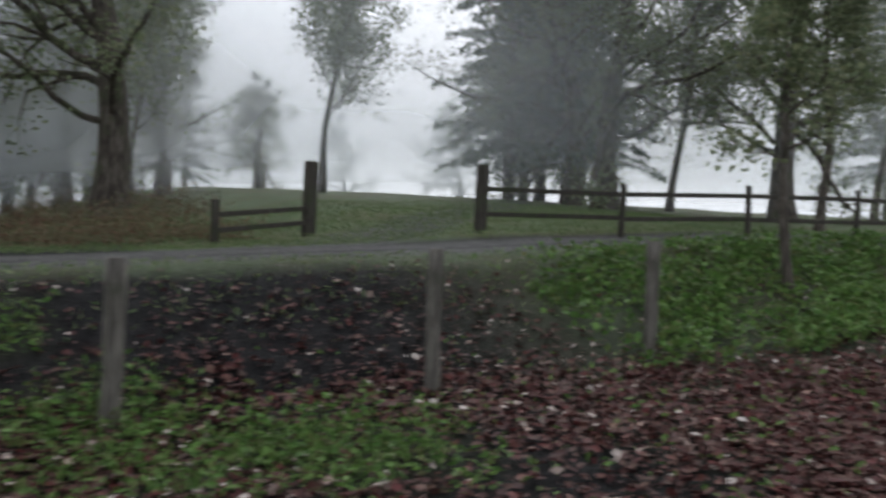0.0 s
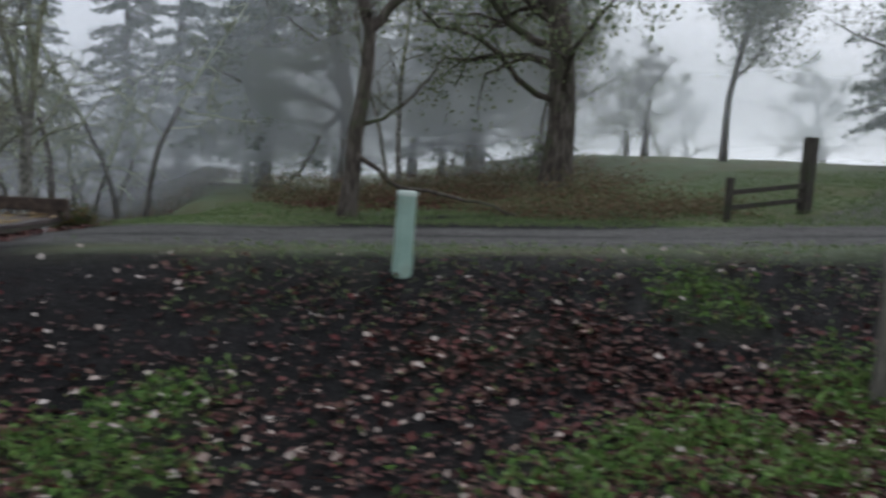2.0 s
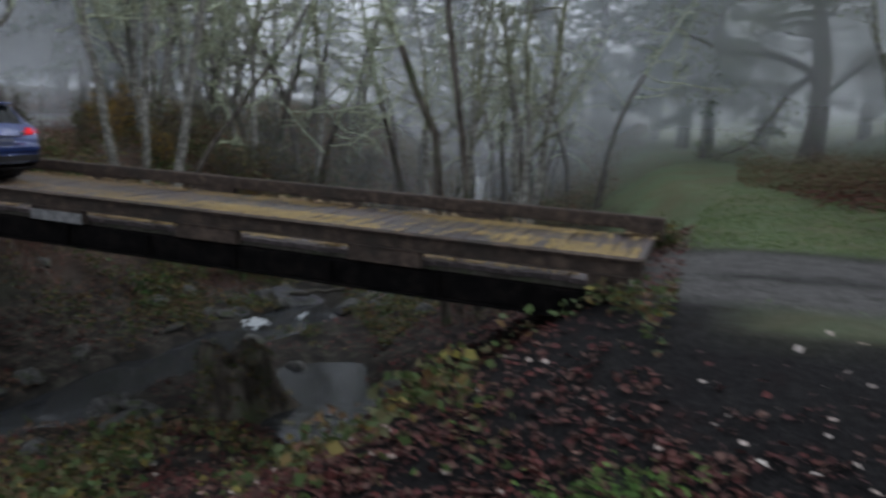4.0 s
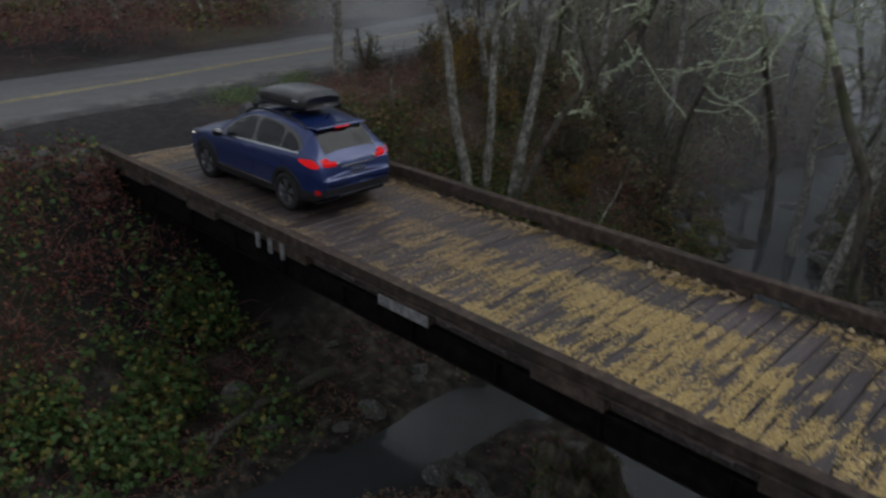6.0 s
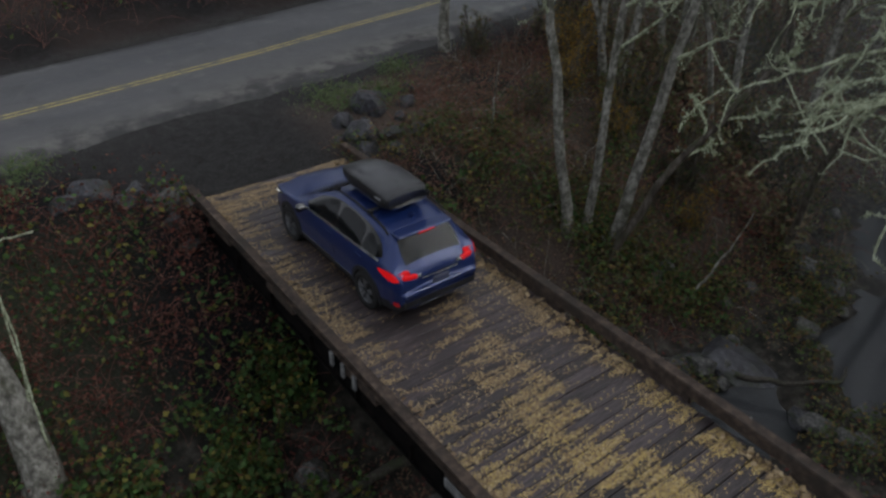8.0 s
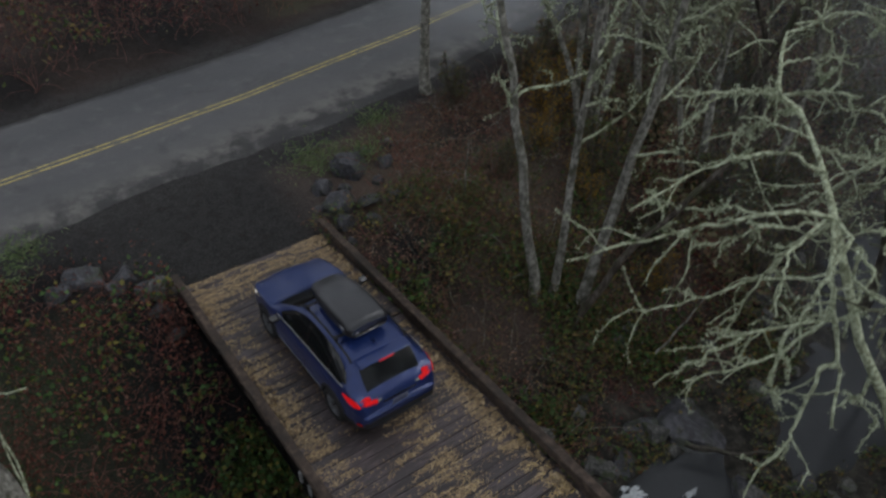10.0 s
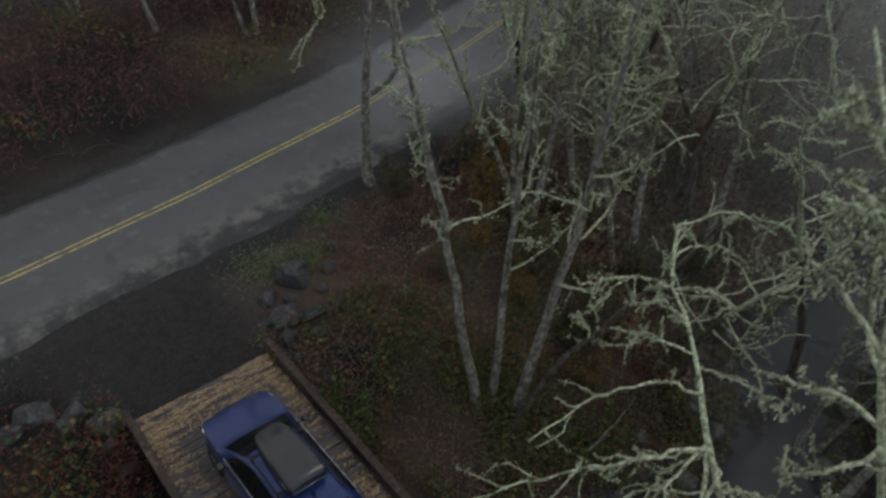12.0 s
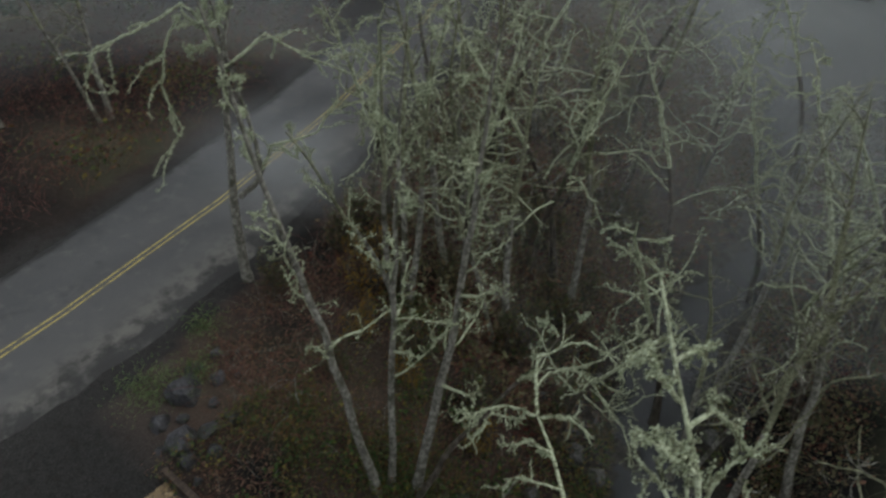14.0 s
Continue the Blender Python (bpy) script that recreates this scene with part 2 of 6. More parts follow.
STEEL = surface("rusted_bridge_steel", [(0.022, 0.016, 0.013), (0.052, 0.038, 0.030), (0.10, 0.072, 0.056)], 7, 0.85, 0.4, 0.006, stain=(0.03, 0.026, 0.022), stain_scale=1.5)
# shade under the kerb overhang is put into this near-black steel colour
GIRDER = surface("shade_darkened_girder_steel", [(0.002, 0.002, 0.002), (0.005, 0.0045, 0.0045), (0.011, 0.009, 0.008)], 6, 0.9, 0.4, 0.006, spec=0.04)
PLANK = surface("weathered_deck_planks", [(0.020, 0.0150, 0.0155), (0.052, 0.040, 0.041), (0.11, 0.088, 0.088)], 5, 0.42, 0.6, 0.008, stretch=(6, 0.7, 1), stain=(0.042, 0.034, 0.035), stain_scale=0.9, random_tint=0.3, spec=0.45)
GREYWOOD = surface("weathered_grey_timber", [(0.04, 0.036, 0.031), (0.11, 0.10, 0.086), (0.20, 0.185, 0.16)], 9, 0.9, 0.7, 0.008, stretch=(3, 3, 0.3), stain=(0.05, 0.055, 0.035), stain_scale=2)
DARKWOOD = surface("dark_damp_timber", [(0.022, 0.019, 0.016), (0.05, 0.044, 0.036), (0.09, 0.082, 0.066)], 8, 0.9, 0.7, 0.008, stretch=(3, 3, 0.4), stain=(0.04, 0.05, 0.025), stain_scale=2)
PIPE = surface("pale_green_plastic", [(0.24, 0.36, 0.30), (0.29, 0.42, 0.35), (0.33, 0.46, 0.39)], 4, 0.5, 0.05, 0.002, stain=(0.25, 0.33, 0.27), stain_scale=3)
CONCRETE = surface("stained_concrete", [(0.11, 0.105, 0.095), (0.19, 0.185, 0.17), (0.27, 0.26, 0.24)], 6, 0.9, 0.5, 0.01, stain=(0.05, 0.055, 0.035), stain_scale=1.2)
FOAM = surface("white_foam", [(0.20, 0.22, 0.23), (0.42, 0.44, 0.45), (0.62, 0.64, 0.65)], 16, 0.5, 0.4, 0.02)
MIST = mist_material()


# ---- building helpers ----
def mesh_of(name, verts, faces, mat, smooth=True):
    me = bpy.data.meshes.new(name)
    me.from_pydata(np.asarray(verts, float).tolist(), [], faces if isinstance(faces, list) else np.asarray(faces).tolist())
    if smooth:
        me.polygons.foreach_set("use_smooth", np.ones(len(me.polygons), bool))
    me.materials.append(mat)
    me.update()
    return me


def part(name, geo, mat, parent=None, label=""):
    """Links a bmesh, or (verts, faces), as one mesh object under a thing or a part."""
    if isinstance(geo, bpy.types.Mesh):
        me = geo
    elif isinstance(geo, bmesh.types.BMesh):
        me = bpy.data.meshes.new(name)
        geo.to_mesh(me)
        geo.free()
        me.materials.append(mat)
    else:
        me = mesh_of(name, geo[0], geo[1], mat)
    ob = new(name, me)
    if parent:
        ob.parent = parent
    if label:
        ob["label"] = label
    return ob


def thing(name, label, category, m=None, group="", kind=""):
    ob = new(name)
    ob.empty_display_size = 0.2
    if m is not None:
        ob.matrix_basis = m
    return tagged(ob, label, category, group, kind)


def box(size, centre=(0, 0, 0), bevel=0.0, bm=None, rot=None):
    bm = bm or bmesh.new()
    m = Matrix.Translation(centre) @ (rot or Matrix()) @ Matrix.Diagonal((*size, 1))
    made = bmesh.ops.create_cube(bm, size=1, matrix=m)["verts"]
    if bevel:
        edges = list({e for v in made for e in v.link_edges})
        bmesh.ops.bevel(bm, geom=edges, offset=bevel, segments=1, affect="EDGES", profile=0.6)
    return bm


def tubes(lines, sides):
    """One mesh of tapering tubes: lines of (points, radii)."""
    V, F, n0 = [], [], 0
    for pts, rad in lines:
        pts, n = np.asarray(pts, float), len(pts)
        tan = np.gradient(pts, axis=0)
        tan /= np.linalg.norm(tan, axis=1)[:, None] + 1e-9
        ref = np.array([0.31, 0.17, 0.93]) if abs(tan[:, 2]).mean() < 0.8 else np.array([0.95, 0.2, 0.1])
        a = np.cross(tan, ref)
        a /= np.linalg.norm(a, axis=1)[:, None] + 1e-9
        b = np.cross(tan, a)
        ang = np.linspace(0, 2 * np.pi, sides, endpoint=False)
        ring = pts[:, None] + np.asarray(rad)[:, None, None] * (np.cos(ang)[None, :, None] * a[:, None] + np.sin(ang)[None, :, None] * b[:, None])
        V.append(ring.reshape(-1, 3))
        i, j = np.meshgrid(np.arange(n - 1), np.arange(sides), indexing="ij")
        k = (j + 1) % sides
        F.append(np.stack([i * sides + j, i * sides + k, (i + 1) * sides + k, (i + 1) * sides + j], -1).reshape(-1, 4) + n0)
        n0 += n * sides
    return np.concatenate(V), np.concatenate(F)


def leaves(places, size, rng, flat=0.0, slim=0.7, spread=0.35, grain=(1, 1, 1), curled=1.0):
    """A bent, pointed four-cornered leaf at each place; flat: 1 lies on the ground, 0 hangs any way."""
    n = len(places)
    d = rng.normal(size=(n, 3)) * grain
    d[:, 2] *= 1 - flat
    d /= np.linalg.norm(d, axis=1)[:, None] + 1e-9
    up = rng.normal(size=(n, 3)) * (1 - 0.75 * flat)
    up[:, 2] += 2.5 * flat
    s = np.cross(d, up)
    s /= np.linalg.norm(s, axis=1)[:, None] + 1e-9
    nrm = np.cross(s, d)
    L = size * (1 + spread * rng.uniform(-1, 1, n))[:, None]
    w = L * slim * rng.uniform(0.75, 1.2, n)[:, None] / 2
    curl = L * curled * rng.uniform(-0.05, 0.28, n)[:, None]
    P = np.asarray(places)
    V = np.stack([P - d * L / 2, P + s * w + nrm * curl - d * L * 0.08, P + d * L / 2 + nrm * curl * 0.3, P - s * w + nrm * curl * 0.8 - d * L * 0.08], 1).reshape(-1, 3)
    F = np.arange(4 * n).reshape(-1, 4)
    F = np.concatenate([F[:, [0, 1, 2]], F[:, [0, 2, 3]]])
    return V, F


def wander(rng, p, d, length, r0, r1, n, bend=0.25, lift=0.0):
    pts, d = [np.array(p, float)], np.array(d, float)
    d /= np.linalg.norm(d)
    for _ in range(n):
        d = d + rng.normal(size=3) * bend
        d[2] += lift
        d /= np.linalg.norm(d)
        pts.append(pts[-1] + d * length / n)
    return np.array(pts), np.linspace(1, 0, n + 1) ** 0.9 * (r0 - r1) + r1


def turn_from(rng, d, angle):
    """A way that leans by angle (radians) from d, to any side."""
    d = d / (np.linalg.norm(d) + 1e-9)
    s = np.cross(d, rng.normal(size=3))
    s /= np.linalg.norm(s) + 1e-9
    return d * math.cos(angle) + s * math.sin(angle)


# ---- the land ----
def fbm(x, y, scale, seed=0.0):
    x, y = np.asarray(x, float) / scale + seed, np.asarray(y, float) / scale - seed * 1.7
    tot = np.zeros(np.broadcast(x, y).shape)
    for k in range(4):
        f, a = 2 ** k, 0.5 ** k
        tot += a * (np.sin(1.7 * f * x + 1.3 * f * y + 1.9 * k) + np.sin(2.3 * f * y - 1.1 * f * x + 4.1 * k) + np.sin(0.9 * f * x + 2.1 * np.sin(0.8 * f * y + k)))
    return tot / 5.0


def road_x(y):
    return np.interp(y, [-60, -20, -8, 0, 5, 12, 20, 30, 45, 70, 120], [-26, -23.4, -24.0, -24.75, -25.3, -26.5, -28.6, -32, -39, -54, -90])


def creek_x(y):
    return np.interp(y, [-60, -20, -8, -3, 1, 4, 8, 10, 13, 17, 23, 28, 40, 80], [-30, -14, -11, -10, -9.4, -9.2, -8.55, -8.15, -7.95, -9.9, -10.6, -9.8, -13.6, -32])


def drive_y(x):
    return np.interp(x, [-30, -17, 0, 4, 8, 14, 20, 30, 60, 120], [1.7, 1.7, 1.7, 1.95, 1.75, 1.5, 1.35, 1.6, 4, 12])


def smin(a, b, k):
    h = np.clip(0.5 + 0.5 * (b - a) / k, 0, 1)
    return b * (1 - h) + a * h - k * h * (1 - h)


def land(x, y):
    """The height of the ground."""
    x, y = np.asarray(x, float), np.asarray(y, float)
    east = np.interp(x, [-4, 0, 3.5, 6.4, 9, 13, 16, 19, 25, 60], [-0.1, -0.08, -0.02, 0.1, 0.19, 0.4, 0.54, 0.72, 1.0, 1.6]) + 0.1 * np.clip(y - 2.6, 0, 3) * np.clip((x - 14) / 4, 0, 1) + np.where(y > 4, 0.075 * np.clip(y - 5, 0, 34), 0) * np.clip((x - 4) / 14, 0, 1)
    drop = np.interp(y, [-60, -14, -6, -4, -3.2, -1.9, -1.35, -0.9], [-0.5, -1.2, -1.38, -1.27, -1.1, -0.48, -0.17, 0.0])
    base = np.where(x > -12, east + drop, 0)
    road = 0.018 * np.clip(y, -30, 60)
    off = road_x(y) - x
    hill = road + np.where(off > 3.6, 0.32 * (off - 3.6) * np.clip((off - 3.2) / 3, 0, 1), 0)
    hill = np.minimum(hill, 18)
    west = np.where(off > -3.6, hill, road * np.clip((off + 9) / 5.4, 0, 1))
    base = np.where(x > -12, base, west)
    u = x - creek_x(y)
    prof = np.interp(u, [-10.5, -8.6, -7.5, -5.4, -3.6, -2.2, -1.6, 1.6, 2.4, 4.6, 6.4, 8.0, 9.3, 11.5, 14], [0.6, 0.0, -0.35, -1.75, -2.9, -3.45, -3.75, -3.75, -3.4, -2.85, -2.15, -1.1, -0.15, 0.35, 3.0])
    widen = np.interp(y, [-40, 4, 7, 10, 13, 18, 22, 30], [0.75, 0.75, 0.8, 1.0, 1.3, 1.6, 1.1, 1.0])
    prof = np.where((np.abs(u) > widen) & (np.abs(u) < 2.4), np.maximum(prof, -3.5 + 0.1 * (np.abs(u) - widen)), prof)
    prof = prof - 0.85 * np.exp(-(((x + 5.2) / 1.1) ** 2 + ((y - 2.7) / 1.0) ** 2)) - 0.4 * np.exp(-(((x + 5.7) / 0.8) ** 2 + ((y - 4.2) / 0.9) ** 2))
    prof = prof - 0.75 * np.exp(-(((x + 4.3 + 0.3 * (y - 0.9)) / 0.95) ** 2 + ((y - 0.8) / 1.7) ** 2))
    prof = prof + 0.16 * fbm(x, y, 0.8, 17.0) * np.clip(1 - np.abs(np.abs(u) - widen) / 1.6, 0, 1)
    prof = prof + 0.5 * np.exp(-(((x + 8.1) / 0.9) ** 2 + ((y - 9.4) / 0.8) ** 2)) + 0.42 * np.exp(-(((x + 9.0) / 0.6) ** 2 + ((y - 10.4) / 0.7) ** 2))
    side = np.clip((y - 8) / 8, 0, 1)
    prof = prof + np.where(u < -2.4, -0.25 * side, 0) - np.where(u > 2.4, 0.5 * side * np.clip((9 - u) / 6, 0, 1), 0)
    z = smin(base, prof + 0.15 * fbm(x, y, 3.0), 0.5)
    calm = np.clip(np.abs(y - drive_y(x)) - 1.7, 0, 1.5) / 1.5
    calm = np.where((x < -17) & (off > -7) & (off < 5), np.clip((np.abs(off) - 3.5) / 2, 0, 1), calm)
    calm = np.where((x < 1.5) & (x > -19) & (np.abs(y - 1.7) < 2.2), 0.3, calm)
    return z + calm * (0.07 * fbm(x, y, 2.2, 1.0) + 0.03 * fbm(x, y, 0.7, 2.0))


def smoothstep(v, a, b):
    t = np.clip((v - a) / (b - a), 0, 1)
    return t * t * (3 - 2 * t)


def warped(lo, hi, step, far):
    inner = np.arange(lo, hi + step / 2, step)
    out = [step * 1.25 ** k for k in range(1, 60)]
    up = hi + np.cumsum(out)
    up = up[up < far]
    dn = lo - np.cumsum(out)
    dn = dn[dn > -far]
    return np.concatenate([dn[::-1], inner, up])


GREEN = ((9.6, -3.4, 1.1), (11.0, -4.2, 1.2), (8.1, -4.3, 1.2), (9.8, -4.4, 1.0), (11.6, -4.8, 1.2), (6.8, -4.6, 0.9), (8.7, -1.9, 0.7), (3.2, -3.3, 0.8), (2.7, -4.0, 0.9), (7.5, -4.4, 1.0),
         (9.3, -4.1, 1.0), (0.6, -3.6, 0.8), (0.3, -4.4, 0.9), (3.2, -4.4, 0.9), (17.6, -1.9, 1.3), (19.7, -1.8, 1.5), (18.5, -3.2, 1.0), (21.3, -3.3, 1.6), (16.0, -2.0, 1.0), (20.8, -4.8, 1.5), (0.4, -3.3, 0.75), (1.7, -3.7, 0.6), (-2.2, -4.4, 1.0), (-4.5, -5.0, 1.4))


def litter_patch(x, y):
    """Where russet leaves lie under the trees beyond the meadow."""
    d = np.hypot((x - 6.6 - 0.2 * (y - 16)) / 4.2, (y - 16.5) / 8.5) + 0.25 * fbm(x, y, 1.6, 57.0)
    return smoothstep(1.05 - d, 0, 0.45)


def green(x, y):
    """How green the bank is: clumps of weeds among the leaves."""
    tot = np.zeros(np.broadcast(x, y).shape)
    for gx, gy, r in GREEN:
        tot = np.maximum(tot, np.exp(-((x - gx) ** 2 + (1.3 * (y - gy)) ** 2) / (r * r)))
    return smoothstep(tot + 0.36 * fbm(x, y, 0.8, 3.0) + 0.2 * fbm(x, y, 0.25, 9.0), 0.3, 0.95)


def build_ground():
    xs, ys = warped(-34, 32, 0.3, 900), warped(-13, 30, 0.3, 900)
    X, Y = np.meshgrid(xs, ys)
    Z = land(X, Y)
    V = np.stack([X, Y, Z], -1).reshape(-1, 3)
    nx, ny = len(xs), len(ys)
    i, j = np.meshgrid(np.arange(ny - 1), np.arange(nx - 1), indexing="ij")
    a = (i * nx + j).ravel()
    me = mesh_of("ground", V, np.stack([a, a + 1, a + nx + 1, a + nx], 1), GROUND)
    x, y = V[:, 0], V[:, 1]
    n1, n2 = fbm(x, y, 1.6, 3.0), fbm(x, y, 4.5, 5.0)
    off = y - drive_y(x)
    half = 1.75 + 0.2 * n1
    gravel = smoothstep(half - np.abs(off), -0.25, 0.35) * smoothstep(x + 0.5 * n1, -0.8, 0.6)
    tuft = smoothstep(0.33 - np.abs(off + 0.05), 0, 0.3) * smoothstep(n1, -0.7, 0.0) * smoothstep(x, 0.2, 1.5)
    gate = np.abs(y - np.interp(x, [9, 12, 15, 17, 20, 26, 40], [2.0, 2.9, 4.2, 5.6, 8.5, 14, 26])) - 1.5
    gravel = np.maximum(gravel * (1 - 0.8 * tuft), smoothstep(-gate, -0.3, 0.5) * (x > 9) * (x < 30) * 0.85)
    apron = 1.9 + np.clip((-17.6 - x) / 3.4, 0, 1.6) * 2.4 + 0.25 * n1
    gravel = np.maximum(gravel, smoothstep(apron - np.abs(y - 1.9), -0.3, 0.4) * (x < -17.3) * (x > -22.5) * (0.22 + 0.14 * n2))
    shoulder = np.abs(road_x(y) - x)
    gravel = np.maximum(gravel, smoothstep(4.2 + 0.5 * n1 - shoulder, -0.4, 0.5) * 0.3)
    meadow = smoothstep(off, 1.5, 2.6) * smoothstep(x + 0.8 * n1 + 0.25 * (y - 4), -0.4, 1.8)
    verge = smoothstep(0.75 + 0.2 * n1 - np.abs(off + 2.0), -0.2, 0.3) * smoothstep(x + n1, 0.2, 2.0)
    bank = green(x, y) * (y < -1.0)
    east_bank = smoothstep(x, 12.5, 16) * smoothstep(-0.9 - y, 0, 0.5)
    patch = 0.5 * smoothstep(n1 + 0.7 * n2, 0.5, 0.9) * (y < -1.5) * (x > -2)
    red = smoothstep(off, 1.2, 2.2) * smoothstep(x, 3.0, 5.0) * smoothstep(12.0 - x, 0, 1.5) * smoothstep(9 - y, 0, 2)
    red = np.maximum(red, 0.8 * litter_patch(x, y))
    grass = np.clip(meadow * (1 - red) + verge * 0.58 + 0.3 * smoothstep(n1 + 0.4 * n2, -0.1, 0.6) * smoothstep(-0.7 - y, 0, 0.5) * smoothstep(y, -3.2, -2.0) * smoothstep(x, -0.5, 0.5) * smoothstep(8 - x, 0, 2) + bank * 0.2 + east_bank * 0.3 + patch * 0.2, 0, 1)
    grass = np.where((x < -12) & (shoulder > 4.5), 0.35 * smoothstep(n2, -0.2, 0.5) * (1 - gravel), grass)
    grass = grass * np.where(x < -17, smoothstep(np.abs(y - 1.9) - apron, 0.0, 0.8), 1.0)
    duff = 0.75 * smoothstep(-x, 9.0, 11.0) * smoothstep(y, 3.0, 4.5) * smoothstep(n1 + 0.5 * n2, -0.9, 0.2) * (x - road_x(y) > 4.2) + 0.4 * smoothstep(road_x(y) - x, 3.4, 4.4) * smoothstep(n2, -0.6, 0.3)
    wet = smoothstep(-2.2 - land(x, y), 0, 0.8) * np.where(y > 8, smoothstep(3.2 - np.abs(x - creek_x(y)), 0, 1.0), 1.0)
    for name, val in (("grass", grass), ("gravel", gravel), ("wet", wet), ("duff", duff)):
        me.attributes.new(name, "FLOAT", "POINT").data.foreach_set("value", val.astype(np.float32))
    return tagged(new("ground", me), "leaf-strewn soil, grass and gravel falling to a creek", "ground", kind="structure")


ground = build_ground()


def build_road():
    ys = np.concatenate([np.arange(-60, 50, 0.5), np.arange(50, 118, 2.0)])
    us = np.array([-3.35, -3.3, -2.9, -1.6, -0.8, 0, 0.8, 1.6, 2.4, 3.0, 3.3])
    V, S = [], []
    edge = 0.3 * fbm(ys, ys * 0.3, 1.1, 8.0) + 0.35 * fbm(ys, ys * 0.2, 4.0, 3.0)
    for i, y in enumerate(ys):
        for k, u in enumerate(us):
            uu = u + (edge[i] if k >= 9 else 0)
            V.append((road_x(y) + uu, y, float(land(road_x(y), y)) + 0.055 - 0.012 * abs(u) / 3.3 - (0.05 if k in (0, 10) else 0)))
            S.append(0.0 if u < 1.4 else min(1.0, (u - 1.4) / 0.7))
    n = len(us)
    i, j = np.meshgrid(np.arange(len(ys) - 1), np.arange(n - 1), indexing="ij")
    a = (i * n + j).ravel()
    me = mesh_of("road", V, np.stack([a, a + 1, a + n + 1, a + n], 1), ASPHALT)
    me.attributes.new("rim", "FLOAT", "POINT").data.foreach_set("value", np.tile(np.interp(us, [-3.3, -2.9, 1.9, 3.0], [1.0, 0.0, 0.0, 0.9]), len(ys)).astype(np.float32))
    me.attributes.new("shoulder", "FLOAT", "POINT").data.foreach_set("value", np.array(S, np.float32))
    road = tagged(new("road", me), "worn grey two-lane asphalt road with patches", "road", kind="structure")
    for u in (-0.11, 0.11):
        L = []
        for y in ys:
            for d in (-0.04, 0.04):
                L.append((road_x(y) + u + d, y, float(land(road_x(y), y)) + 0.062))
        a = np.arange(len(ys) - 1) * 2
        part("centre_line", mesh_of("centre_line", L, np.stack([a, a + 1, a + 3, a + 2], 1), YELLOW), YELLOW, road, "worn yellow painted line")
    return road


build_road()


def build_creek():
    m, t, b, _ = node_material("creek_water")
    b.inputs["Base Color"].default_value = (0.032, 0.034, 0.036, 1)
    b.inputs["Roughness"].default_value = 0.07
    b.inputs["IOR"].default_value = 1.33
    bump_node(t, b, noise_node(t, 2.6, 4, 0.6), 0.25, 0.05)
    ys = np.arange(-40, 70, 1.0)
    V = []
    for y in ys:
        hw = float(np.interp(y, [-40, 4, 7, 10, 13, 18, 22, 30], [0.75, 0.75, 0.8, 1.0, 1.3, 1.6, 1.1, 1.0]))
        for w in (-hw - 0.5, -1, 1, hw + 0.5):
            V.append((creek_x(y) + w, y, -3.62))
    i, j = np.meshgrid(np.arange(len(ys) - 1), np.arange(3), indexing="ij")
    a = (i * 4 + j).ravel()
    pool = [(-5.3 + 1.75 * math.cos(k / 24 * 6.2832), 2.9 + 1.9 * math.sin(k / 24 * 6.2832), -3.40) for k in range(24)]
    tagged(part("water", (pool, [list(range(24))]), m), "small still pool reflecting the sky under the bridge", "water", kind="structure")
    return tagged(part("water", (V, np.stack([a, a + 1, a + 5, a + 4], 1)), m), "dark still creek water reflecting grey sky", "water", kind="structure")


build_creek()


# ---- the bridge ----
LONG, WIDE = 17.55, 3.60


